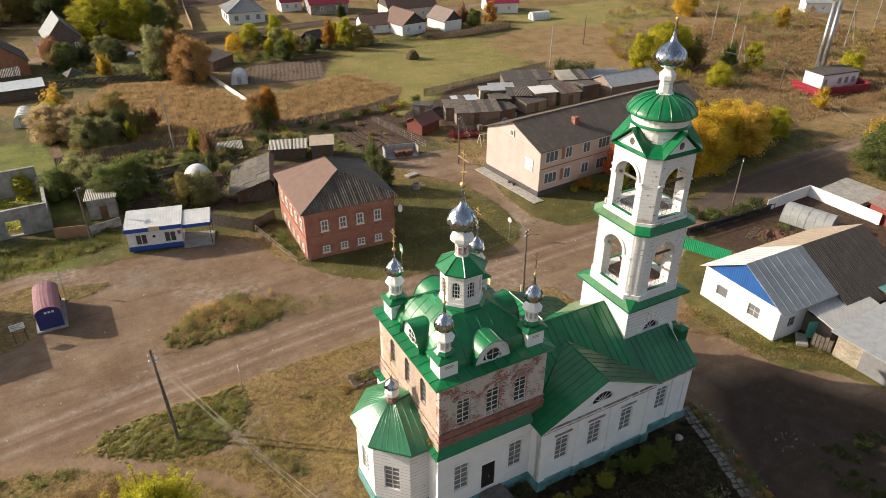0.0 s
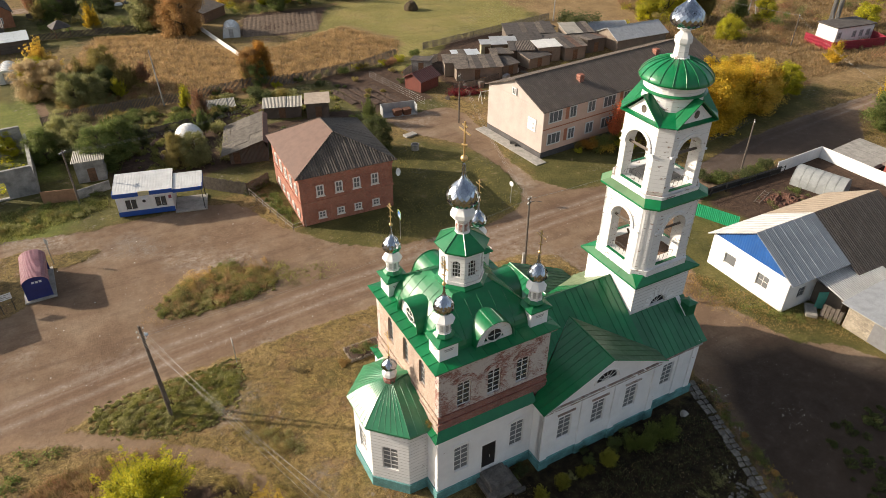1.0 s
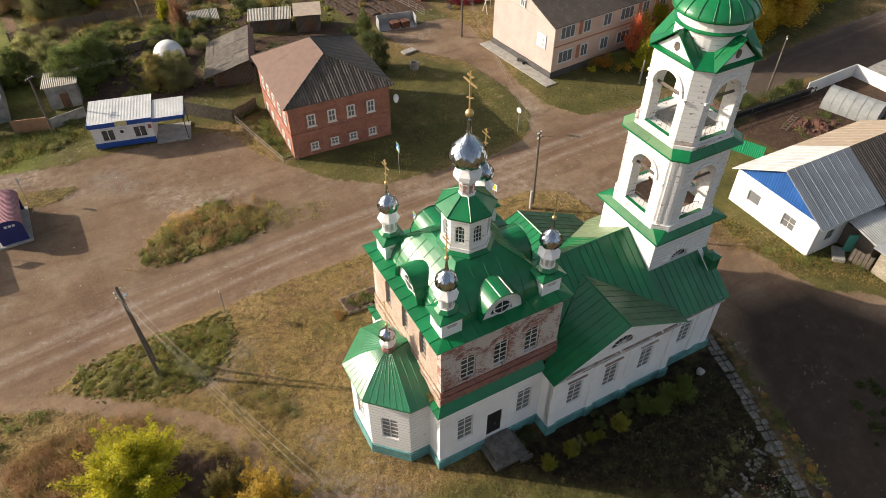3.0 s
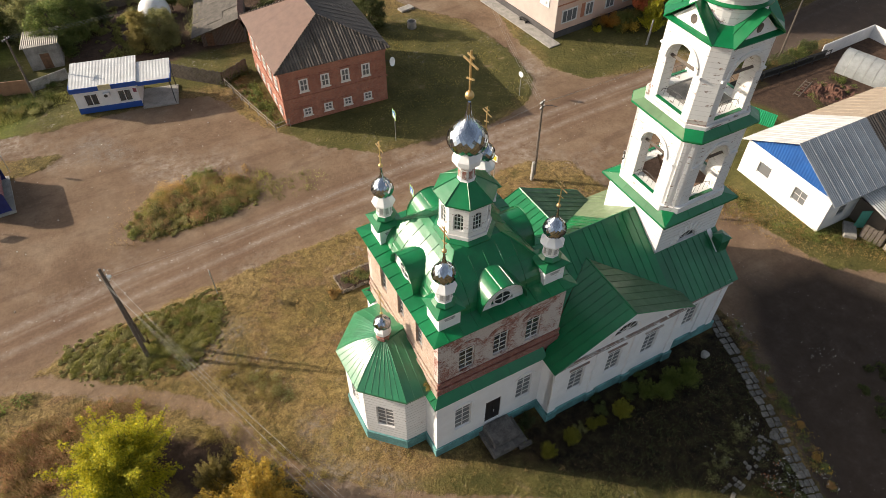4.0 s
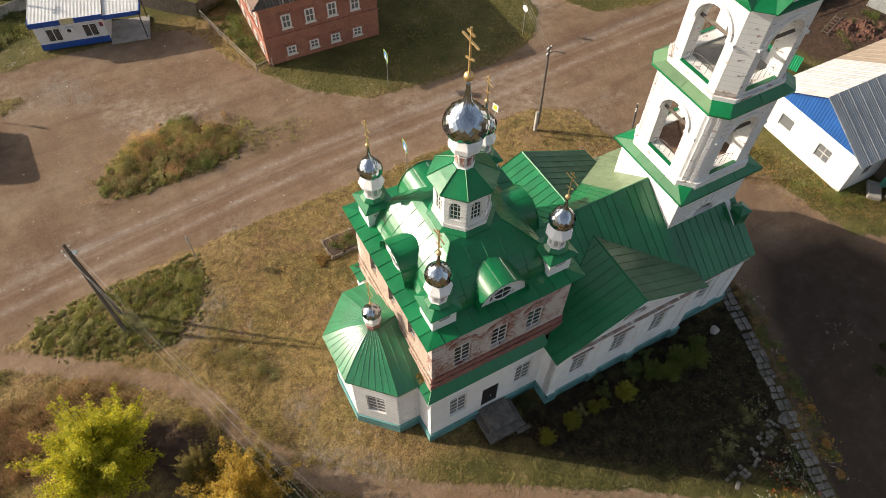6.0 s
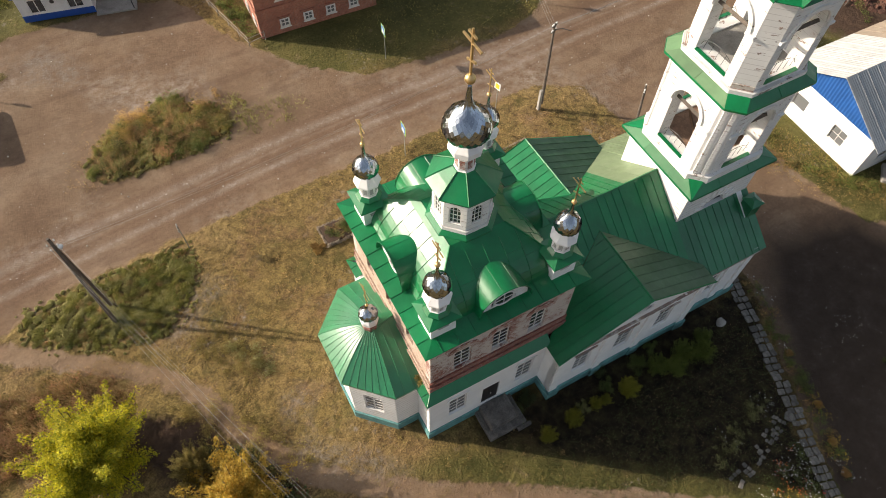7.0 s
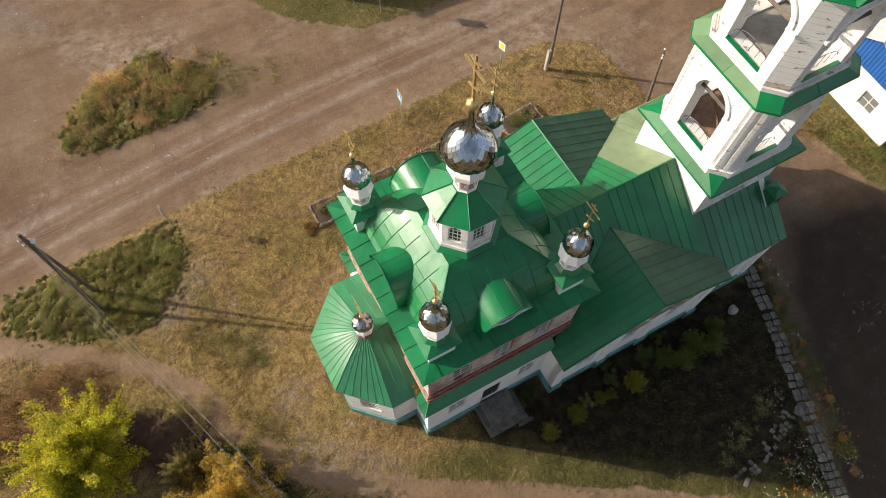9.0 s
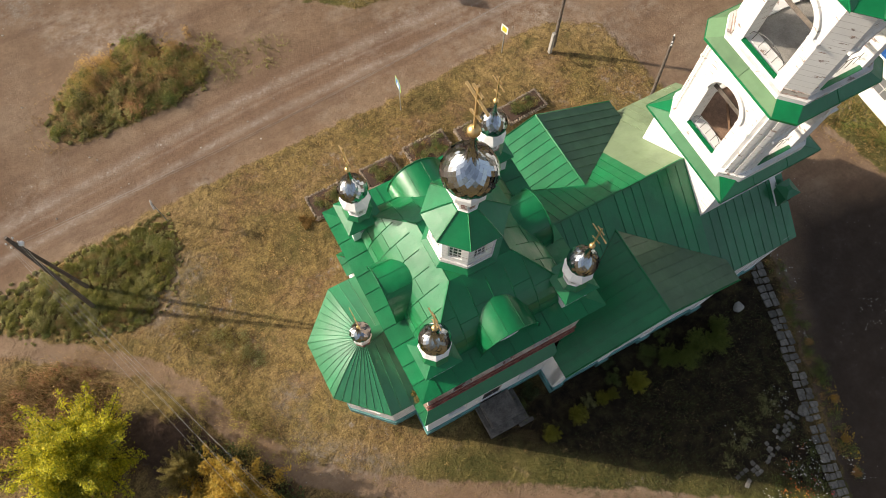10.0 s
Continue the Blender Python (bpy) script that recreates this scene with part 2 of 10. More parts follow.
# ---- mesh tools (in plan units) ----
def box(bm, x0, x1, y0, y1, z0, z1, bevel=0.0):
    v = [bm.verts.new((x, y, z)) for z in (z0, z1) for x, y in ((x0, y0), (x1, y0), (x1, y1), (x0, y1))]
    fs = [bm.faces.new([v[i] for i in f]) for f in ((3, 2, 1, 0), (4, 5, 6, 7), (0, 1, 5, 4), (1, 2, 6, 5), (2, 3, 7, 6), (3, 0, 4, 7))]
    if bevel:
        es = list({e for f in fs for e in f.edges})
        bmesh.ops.bevel(bm, geom=es, offset=bevel, segments=1, affect="EDGES")
    return bm


def prism(bm, poly, z0, z1, top=None):
    """A solid over a plan polygon; top may be another polygon with as many corners."""
    top = top or poly
    a = [bm.verts.new((*p, z0)) for p in poly]
    b = [bm.verts.new((*p, z1)) for p in top]
    n = len(a)
    bm.faces.new(a[::-1])
    bm.faces.new(b)
    for i in range(n):
        bm.faces.new((a[i], a[(i + 1) % n], b[(i + 1) % n], b[i]))
    return bm


def slab(bm, pts, thick):
    """A thin plate: corners in space, thickened downwards along its normal."""
    p = [Vector(q) for q in pts]
    nrm = Vector((0, 0, 0))
    for i in range(len(p)):
        a, b = p[i], p[(i + 1) % len(p)]
        nrm += a.cross(b)
    nrm.normalize()
    a = [bm.verts.new(q) for q in p]
    b = [bm.verts.new(q - nrm * thick) for q in p]
    n = len(p)
    bm.faces.new(a)
    bm.faces.new(b[::-1])
    for i in range(n):
        bm.faces.new((a[(i + 1) % n], a[i], b[i], b[(i + 1) % n]))
    return bm


def lathe(bm, prof, n=16, cx=0.0, cy=0.0, phase=0.0, twist=False):
    """A turned body from (radius, height) pairs."""
    rings = []
    for k, (r, z) in enumerate(prof):
        off = phase + (math.pi / n if twist and k % 2 else 0)
        if r < 1e-4:
            rings.append([bm.verts.new((cx, cy, z))])
        else:
            rings.append([bm.verts.new((cx + r * math.cos(off + 2 * math.pi * i / n), cy + r * math.sin(off + 2 * math.pi * i / n), z)) for i in range(n)])
    for k in range(len(rings) - 1):
        a, b = rings[k], rings[k + 1]
        for i in range(n):
            j = (i + 1) % n
            if len(a) == 1 and len(b) == 1:
                continue
            if len(a) == 1:
                bm.faces.new((a[0], b[j], b[i]))
            elif len(b) == 1:
                bm.faces.new((a[i], a[j], b[0]))
            elif twist:
                if k % 2 == 0:
                    bm.faces.new((a[i], a[j], b[i]))
                    bm.faces.new((a[j], b[j], b[i]))
                else:
                    bm.faces.new((a[i], b[j], b[i]))
                    bm.faces.new((a[i], a[j], b[j]))
            else:
                bm.faces.new((a[i], a[j], b[j], b[i]))
    for ring, flip in ((rings[0], True), (rings[-1], False)):
        if len(ring) > 2:
            bm.faces.new(ring[::-1] if flip else ring)
    return bm


def tube(bm, pts, r, n=6, r1=None):
    """A bar along points, tapering from r to r1."""
    pts = [Vector(p) for p in pts]
    r1 = r if r1 is None else r1
    rings = []
    for i, p in enumerate(pts):
        d = (pts[min(i + 1, len(pts) - 1)] - pts[max(i - 1, 0)]).normalized()
        s = d.cross(Vector((0, 0, 1)) if abs(d.z) < 0.9 else Vector((1, 0, 0))).normalized()
        u = s.cross(d)
        q = r + (r1 - r) * i / max(1, len(pts) - 1)
        rings.append([bm.verts.new(p + (s * math.cos(2 * math.pi * k / n) + u * math.sin(2 * math.pi * k / n)) * q) for k in range(n)])
    for a, b in zip(rings, rings[1:]):
        for i in range(n):
            bm.faces.new((a[i], a[(i + 1) % n], b[(i + 1) % n], b[i]))
    bm.faces.new(rings[0][::-1])
    bm.faces.new(rings[-1])
    return bm


def scaled(m):
    return Matrix.Translation(m.translation * K) @ m.to_3x3().to_4x4() if m else Matrix()


def part(name, bm, material, parent, label="", m=None, smooth=False, flip=True):
    """Links a bmesh, drawn in plan units, as one mesh under a thing or a part."""
    bmesh.ops.scale(bm, vec=(K, K, K), verts=bm.verts)
    if flip:
        bmesh.ops.recalc_face_normals(bm, faces=bm.faces)
    me = bpy.data.meshes.new(name)
    bm.to_mesh(me)
    bm.free()
    for mt in material if isinstance(material, (list, tuple)) else (material,):
        me.materials.append(mt)
    if smooth:
        me.polygons.foreach_set("use_smooth", [True] * len(me.polygons))
    ob = new(name, me)
    ob.parent = parent
    ob.matrix_basis = scaled(m)
    return tagged(ob, label)


def again(ob, parent, m=None):
    """The same mesh once more, as a part of its own."""
    o = new(ob.name.split(".")[0], ob.data)
    o.parent = parent
    o.matrix_basis = scaled(m)
    if "label" in ob:
        o["label"] = ob["label"]
    return o


def thing(name, label, category, x, y, rz=0.0, z=0.0, group="", kind=""):
    ob = new(name)
    ob.matrix_basis = pose(x * K, y * K, z * K, 0, 0, rz)
    ob.empty_display_size = 0.3
    return tagged(ob, label, category, group, kind)


def boxes(name, specs, material, parent, label="", m=None):
    for sp in specs:
        bm = bmesh.new()
        box(bm, *sp)
        part(name, bm, material, parent, label, m)


def solo(name, bm, material, label, category, m=None, group="", kind="", smooth=False, flip=True):
    return tagged(part(name, bm, material, None, label, m, smooth, flip), "", category, group, kind)


def face_m(x, y, z, way):
    """A frame on a wall: its x runs along the wall, its -y looks out; way is the degrees by which -y is turned."""
    return pose(x, y, z, 0, 0, way)


def wall(bm, u0, u1, z0, z1, thick, holes=(), seg=10):
    """A wall in the plane y = 0 (outer face) to y = thick; holes are (centre, width, sill, head, arched)."""
    cols = []
    u = u0
    for c, wd, zs, zh, arch in sorted(holes):
        cols.append((u, c - wd / 2, [(z0, z0, z1)], False, False))
        if zs > z0:
            cols.append((c - wd / 2, c + wd / 2, [(z0, z0, zs)], None, None))
        n = seg if arch else 1
        r = wd / 2
        for i in range(n):
            a, b = c - r + wd * i / n, c - r + wd * (i + 1) / n
            if arch == 1:
                za, zb = (zh - r + math.sqrt(max(0, r * r - (q - c) ** 2)) for q in (a, b))
            elif arch:
                za, zb = (zh - arch + arch * math.sqrt(max(0, 1 - ((q - c) / r) ** 2)) for q in (a, b))
            else:
                za = zb = zh
            cols.append((a, b, [(za, zb, z1)], None, None))
        u = c + wd / 2
    cols.append((u, u1, [(z0, z0, z1)], False, False))
    for a, b, spans, _, _ in cols:
        for za, zb, zt in spans:
            if b - a < 1e-5:
                continue
            v = [bm.verts.new(q) for q in ((a, 0, za), (b, 0, zb), (b, 0, zt), (a, 0, zt), (a, thick, za), (b, thick, zb), (b, thick, zt), (a, thick, zt))]
            for f in ((0, 1, 2, 3), (5, 4, 7, 6), (4, 5, 1, 0), (3, 2, 6, 7), (1, 5, 6, 2), (4, 0, 3, 7)):
                bm.faces.new([v[i] for i in f])
    bmesh.ops.remove_doubles(bm, verts=bm.verts, dist=1e-4)
    return bm


MADE = {}


def outline(wd, ht, arch, inset):
    """The outline of an opening in (x, z), with a rounded head where arch is set."""
    r, head = wd / 2 - inset, ht - arch
    pts = [(-r, inset), (r, inset)]
    if arch:
        pts += [(r * math.cos(math.pi * i / 12), head + (arch - inset) * math.sin(math.pi * i / 12)) for i in range(13)]
    else:
        pts += [(r, ht - inset), (-r, ht - inset)]
    return pts


def window(parent, m, wd, ht, frame_mat=FRAME_W, cols=2, rows=4, arch=0.0, bar=0.04, label="", t=0.065):
    """A window in an opening: frame, glazing bars and pane; origin at the middle of the sill."""
    key = (wd, ht, frame_mat.name, cols, rows, arch, t)
    if key in MADE:
        kit = MADE[key]
        fr = again(kit[0], parent, m)
        if label:
            fr["label"] = label
        for q in kit[1:]:
            again(q, fr)
        return fr
    bm = bmesh.new()
    oo, ii = outline(wd, ht, arch, 0.0), outline(wd, ht, arch, t)
    n = len(oo)
    ring = [[bm.verts.new((x, y, z)) for x, z in pts] for pts, y in ((oo, -0.05), (ii, -0.05), (ii, 0.05), (oo, 0.05))]
    for k in range(4):
        for i in range(n):
            j = (i + 1) % n
            bm.faces.new((ring[k][i], ring[k][j], ring[(k + 1) % 4][j], ring[(k + 1) % 4][i]))
    fr = part("window", bm, frame_mat, parent, label, m)
    kit = [fr]

    def top(x):
        return ht - arch + arch * math.sqrt(max(0, 1 - (2 * x / wd) ** 2)) - t * 0.6

    for i in range(1, cols):
        x = -wd / 2 + wd * i / cols
        bm = bmesh.new()
        box(bm, x - bar / 2, x + bar / 2, -0.032, 0.032, t, top(x))
        kit.append(part("glazing_bar", bm, frame_mat, fr))
    for i in range(1, rows):
        z = ht * i / rows
        half = wd / 2 - t
        if arch and z > ht - arch:
            half = max(0.05, wd / 2 * math.sqrt(max(0, 1 - ((z - ht + arch) / arch) ** 2)) - t * 0.6)
        bm = bmesh.new()
        box(bm, -half, half, -0.03, 0.03, z - bar / 2, z + bar / 2)
        kit.append(part("glazing_bar", bm, frame_mat, fr))
    bm = bmesh.new()
    pts = outline(wd, ht, arch, 0.03)
    a = [bm.verts.new((x, -0.006, z)) for x, z in pts]
    b = [bm.verts.new((x, 0.006, z)) for x, z in pts]
    bm.faces.new(a)
    bm.faces.new(b[::-1])
    for i in range(len(a)):
        bm.faces.new((a[i], b[i], b[(i + 1) % len(a)], a[(i + 1) % len(a)]))
    kit.append(part("pane", bm, PANE[0], fr))
    MADE[key] = kit
    return fr


def clip(poly, axis, lo, hi):
    """A polygon in (u, v) cut to lo <= its axis <= hi."""
    for lim, sgn in ((lo, 1), (hi, -1)):
        out = []
        for i in range(len(poly)):
            a, b = poly[i], poly[(i + 1) % len(poly)]
            da, db = sgn * (a[axis] - lim), sgn * (b[axis] - lim)
            if da >= 0:
                out.append(a)
            if da * db < 0:
                s = da / (da - db)
                out.append((a[0] + s * (b[0] - a[0]), a[1] + s * (b[1] - a[1])))
        poly = out
        if len(poly) < 3:
            return []
    return poly


def seamed(parent, pts, material, pitch=0.62, along=None, thick=0.06, rib=0.038, name="roof", label="", off=0.0):
    """A flat roof slope of sheet panels with upstanding seams; along: the way of the seams."""
    p = [Vector(q) for q in pts]
    nrm = Vector((0, 0, 0))
    for i in range(len(p)):
        nrm += p[i].cross(p[(i + 1) % len(p)])
    nrm.normalize()
    if nrm.z < 0:
        p, nrm = p[::-1], -nrm
    v = Vector(along) if along else Vector((0, 0, 1))
    v = (v - nrm * v.dot(nrm)).normalized()
    u = v.cross(nrm).normalized()
    o = p[0]
    flat = [((q - o).dot(u), (q - o).dot(v)) for q in p]
    bm = bmesh.new()
    slab(bm, [q - nrm * 0.012 for q in p], thick)
    base = part(name, bm, material, parent, label)
    lo, hi = min(q[0] for q in flat), max(q[0] for q in flat)
    n = max(1, round((hi - lo) / pitch))
    for i in range(n):
        a, b = lo + (hi - lo) * i / n, lo + (hi - lo) * (i + 1) / n
        poly = clip(flat, 0, a, b)
        if len(poly) < 3:
            continue
        bm = bmesh.new()
        slab(bm, [o + u * q[0] + v * q[1] for q in poly], 0.01)
        if i:
            e = [q[1] for q in poly if abs(q[0] - a) < 1e-6]
            if len(e) >= 2:
                s, t = min(e), max(e)
                slab(bm, [o + u * x + v * y + nrm * rib for x, y in ((a - 0.016, s), (a + 0.016, s), (a + 0.016, t), (a - 0.016, t))], rib + 0.005)
        part("roof_panel", bm, material, base)
    return base


ONION = [(0.36, 0.0), (0.62, 0.07), (0.80, 0.16), (0.92, 0.28), (0.985, 0.42), (1.0, 0.56), (0.975, 0.72), (0.91, 0.88), (0.81, 1.03), (0.68, 1.17), (0.53, 1.30), (0.38, 1.42), (0.26, 1.54), (0.18, 1.68), (0.13, 1.86), (0.10, 2.08), (0.075, 2.4)]


def onion(parent, cx, cy, z0, r, h, n=18, label="faceted polished steel onion dome"):
    """A faceted onion of mirror sheet."""
    bm = bmesh.new()
    top = ONION[-1][1]
    lathe(bm, [(a * r * 0.985, z0 + b / top * h) for a, b in ONION], n, cx, cy, 0.1)
    dome = part("onion_dome", bm, MIRROR, parent, label)
    # diamond scales, each tilted a little by itself
    rs = random.Random(int(z0 * 100 + cx * 10))
    arc = [0.0]
    for p, q in zip(ONION, ONION[1:]):
        arc.append(arc[-1] + math.hypot(q[0] - p[0], (q[1] - p[1]) / top * h / r))
    rows = max(8, round(arc[-1] * n / 3.05))
    prof = []
    for k in range(rows + 1):
        s = arc[-1] * k / rows
        i = max(j for j in range(len(arc) - 1) if arc[j] <= s + 1e-9)
        f = (s - arc[i]) / (arc[i + 1] - arc[i])
        prof.append((r * (ONION[i][0] + f * (ONION[i + 1][0] - ONION[i][0])), z0 + h / top * (ONION[i][1] + f * (ONION[i + 1][1] - ONION[i][1]))))
    bm = bmesh.new()

    def at(k, i):
        a = 0.1 + 2 * math.pi * (i + 0.5 * (k % 2)) / n
        return Vector((cx + prof[k][0] * math.cos(a), cy + prof[k][0] * math.sin(a), prof[k][1]))

    for k in range(rows - 1):
        for i in range(n):
            j = i if k % 2 == 0 else i + 1
            q = [at(k, i), at(k + 1, j), at(k + 2, i), at(k + 1, j - 1)]
            c = sum(q, Vector()) / 4
            nrm = (q[2] - q[0]).cross(q[3] - q[1]).normalized()
            if nrm.dot(Vector((c.x - cx, c.y - cy, 0))) < 0:
                nrm = -nrm
            tilt = (q[2] - q[0]) * rs.gauss(0, 0.07) + (q[3] - q[1]) * rs.gauss(0, 0.09)
            nrm2 = (nrm + tilt / max(0.05, (q[2] - q[0]).length)).normalized()
            w1 = [p - nrm2 * (p - c).dot(nrm2) + nrm * 0.012 * r for p in (c + (p - c) * 0.99 for p in q)]
            vs = [bm.verts.new(p) for p in w1]
            fc = bm.faces.new(vs)
            fc.normal_update()
            if fc.normal.dot(nrm) < 0:
                fc.normal_flip()
    tagged(part("scale_cladding", bm, MIRROR, dome, "diamond-shaped polished steel scales", flip=False), kind="stuff")
    return dome


def cross(parent, cx, cy, z0, h, ball=0.14, way=90, t=0.05):
    """A gilded ball and a cross with three bars; its bars run along x turned by way."""
    bm = bmesh.new()
    bmesh.ops.create_uvsphere(bm, u_segments=12, v_segments=8, radius=ball, matrix=Matrix.Translation((cx, cy, z0)))
    part("ball", bm, GOLD, parent, smooth=True)
    bm = bmesh.new()
    z0 += ball * 0.6
    box(bm, -t / 2, t / 2, -t / 2, t / 2, 0, h)
    for z, l in ((0.88, 0.13), (0.72, 0.29)):
        box(bm, -l * h, l * h, -t * 0.46, t * 0.46, z * h - t / 2, z * h + t / 2)
    l = 0.14 * h
    slab(bm, [(-l, -t * 0.44, 0.36 * h + 0.05 * h), (l, -t * 0.44, 0.36 * h - 0.05 * h), (l, t * 0.44, 0.36 * h - 0.05 * h), (-l, t * 0.44, 0.36 * h + 0.05 * h)], t)
    part("cross", bm, GOLD, parent, "gilded three-barred cross", pose(cx, cy, z0, 0, 0, way))


def octagon(r, cx=0.0, cy=0.0, ph=math.pi / 8, n=8):
    return [(cx + r * math.cos(ph + 2 * math.pi * i / n), cy + r * math.sin(ph + 2 * math.pi * i / n)) for i in range(n)]


def chamfered(h, c):
    return [(-h, -c), (-c, -h), (c, -h), (h, -c), (h, c), (c, h), (-c, h), (-h, c)]


# ---- the church ----
church = thing("church", "white and red-brick church with green sheet roofs and steel domes", "church", 22.15, 35.79, -1.0)
NX, NY = 4.6, 5.1  # half sizes of the brick cube

# lower walls of the nave
bm = bmesh.new()
wall(bm, -4.9, 3.6, 0, 6.75, 0.5, [(-2.85, 1.25, 2.35, 5.05, 0.06), (-0.4, 1.25, 1.3, 3.95, 0), (2.1, 1.25, 2.35, 5.05, 0.06)])
part("nave_wall", bm, WHITE, church, "", face_m(0, -5.5, 0, 0))
bm = bmesh.new()
wall(bm, -3.6, 4.9, 0, 6.75, 0.5, [(-2.1, 1.25, 2.35, 5.05, 0.06), (2.85, 1.25, 2.35, 5.05, 0.06)])
part("nave_wall", bm, WHITE, church, "", face_m(0, 5.5, 0, 180))
bm = bmesh.new()
wall(bm, -5.0, 5.0, 0, 6.75, 0.5)
part("nave_wall", bm, WHITE, church, "", face_m(-4.9, 0, 0, -90))
for s, way in ((-1, 0), (1, 180)):
    for x in (-2.85, 2.1):
        window(church, face_m(x, s * 5.34, 2.35, way), 1.25, 2.7, FRAME_W, 2, 5, 0.06, 0.07)
        bm = bmesh.new()
        ring = []
        for i in range(11):
            c0, s0 = math.cos(math.pi * i / 10), math.sin(math.pi * i / 10)
            ring.append([bm.verts.new(q) for q in ((0.72 * c0, -0.004, 0.36 * s0), (0.72 * c0, -0.07, 0.36 * s0), (0.84 * c0, -0.07, 0.48 * s0), (0.84 * c0, -0.004, 0.48 * s0))])
        for p, q in zip(ring, ring[1:]):
            for k in range(4):
                bm.faces.new((p[k], p[(k + 1) % 4], q[(k + 1) % 4], q[k]))
        bm.faces.new(ring[0])
        bm.faces.new(ring[-1][::-1])
        part("window_hood", bm, WHITE, church, "", face_m(x, s * 5.5, 5.0, way))
bm = bmesh.new()
box(bm, -0.6, -0.01, -0.04, 0.04, 0.02, 2.61, 0.01)
box(bm, 0.01, 0.6, -0.04, 0.04, 0.02, 2.61, 0.01)
door = part("door", bm, DOOR_B, church, "dark double-leaf door", face_m(-0.4, -5.4, 1.3, 0))
bm = bmesh.new()
tube(bm, [(0.08, -0.1, 1.0), (0.08, -0.1, 1.3)], 0.02)
part("handle", bm, PANEL_W, door)
# teal plinth with its offsets
boxes("plinth", [(-5.02, -1.1, -5.62, -5.505, 0, 0.95), (0.3, 3.6, -5.62, -5.505, 0, 0.95), (-5.02, -4.905, -5.5, -4.0, 0, 0.95), (-5.02, 3.6, 5.505, 5.62, 0, 0.95)], TEAL, church, "teal-painted masonry plinth")

# the brick cube
PANE[0] = GLASS_OLD
UP = ((-2.55, 1.12), (-0.05, 1.08), (2.4, 1.15))
for way, half, dist, xs in ((0, NX, NY, [c for c, _ in UP]), (180, NX, NY, [-c for c, _ in UP]), (-90, NY, NX, (-2.6, 0.0, 2.6)), (90, NY, NX, ())):
    bm = bmesh.new()
    inset = 0.0 if way in (0, 180) else 0.5
    holes = [(c, 1.12, 8.85, 11.2, 0.1) for c in xs]
    if way == -90:
        holes = [(c, 0.9, 9.6, 12.0, 0.45) for c in xs]
    wall(bm, -half + inset, half - inset, 6.75, 13.2, 0.5, holes)
    m = face_m({0: 0, 180: 0, -90: -NX, 90: NX}[way], {0: -NY, 180: NY, -90: 0, 90: 0}[way], 0, way)
    # end walls take a paler, more even brick than the long walls
    part("brick_wall", bm, BRICK_OLD if way in (0, 180) else BRICK_PALE, church, "red brick wall with worn whitewash" if way in (0, 180) else "pale brick wall", m)
    for c in xs:
        q = m @ pose(c, 0.2, holes[0][2])
        if way == -90:
            window(church, q, 0.9, 2.4, FRAME_G, 2, 5, 0.45)
        else:
            window(church, q, 1.12, 2.35, FRAME_W, 2, 5, 0.06, 0.06)
            bm = bmesh.new()
            for i in range(10):
                a0, a1 = math.pi * i / 10, math.pi * (i + 1) / 10
                slab(bm, [(r * math.cos(a), -0.05, 0.62 * r * math.sin(a)) for r, a in ((0.62, a0), (0.62, a1), (0.98, a1), (0.98, a0))], -0.06)
            part("brick_arch", bm, BRICK_ARCH, church, "bare red brick arch", m @ pose(c, 0, 11.3))
    bm = bmesh.new()
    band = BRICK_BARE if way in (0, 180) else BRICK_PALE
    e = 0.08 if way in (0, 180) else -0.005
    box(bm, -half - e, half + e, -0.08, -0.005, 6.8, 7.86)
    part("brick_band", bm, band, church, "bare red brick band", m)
    bm = bmesh.new()
    box(bm, -half - e, half + e, -0.16, -0.005, 7.87, 8.0)
    part("brick_course", bm, band, church, "projecting brick string course", m)
    bm = bmesh.new()
    box(bm, -half - e * 0.6, half + e * 0.6, -0.05, -0.005, 8.01, 8.5)
    box(bm, -half - e, half + e, -0.1, -0.005, 8.5, 8.6)
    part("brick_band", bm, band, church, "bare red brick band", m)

# skirt roofs above the lower walls
for s in (-1, 1):
    seamed(church, [(-5.18, s * 5.76, 6.72), (3.5, s * 5.76, 6.72), (3.5, s * 5.12, 7.3), (-4.6, s * 5.12, 7.3)], GREEN, 2.9, rib=0.02)
    seamed(church, [(-5.18, s * 5.76, 6.72), (-5.18, s * 4.2, 6.72), (-4.62, s * 4.2, 6.88), (-4.62, s * 5.1, 6.88)], GREEN, 0.9)

# apse
PANE[0] = GLASS
AP = [(-4.9, -3.95), (-6.45, -3.95), (-8.55, -1.85), (-8.55, 1.45), (-6.45, 3.55), (-4.9, 3.55)]
for i in range(5):
    a, b = Vector(AP[i]), Vector(AP[i + 1])
    l = (b - a).length
    d = (b - a) / l
    way = math.degrees(math.atan2(d.y, d.x)) + 180
    mid = (a + b) / 2
    bm = bmesh.new()
    hole = [(0, 1.25, 2.3, 4.7, 0.06)] if 0 < i < 4 else []
    wall(bm, -l / 2, l / 2, 0, 6.75, 0.3, hole)
    m = face_m(mid.x, mid.y, 0, way)
    part("apse_wall", bm, WHITE_COURSE, church, "coursed white apse wall", m)
    if hole:
        window(church, m @ pose(0, 0.12, 2.3), 1.25, 2.4, FRAME_W, 2, 5, 0.06, 0.085)
    bm = bmesh.new()
    box(bm, -l / 2 - 0.05, l / 2 + 0.05, -0.12, -0.004, 0, 1.0)
    part("plinth", bm, TEAL, church, "teal-painted masonry plinth", m)
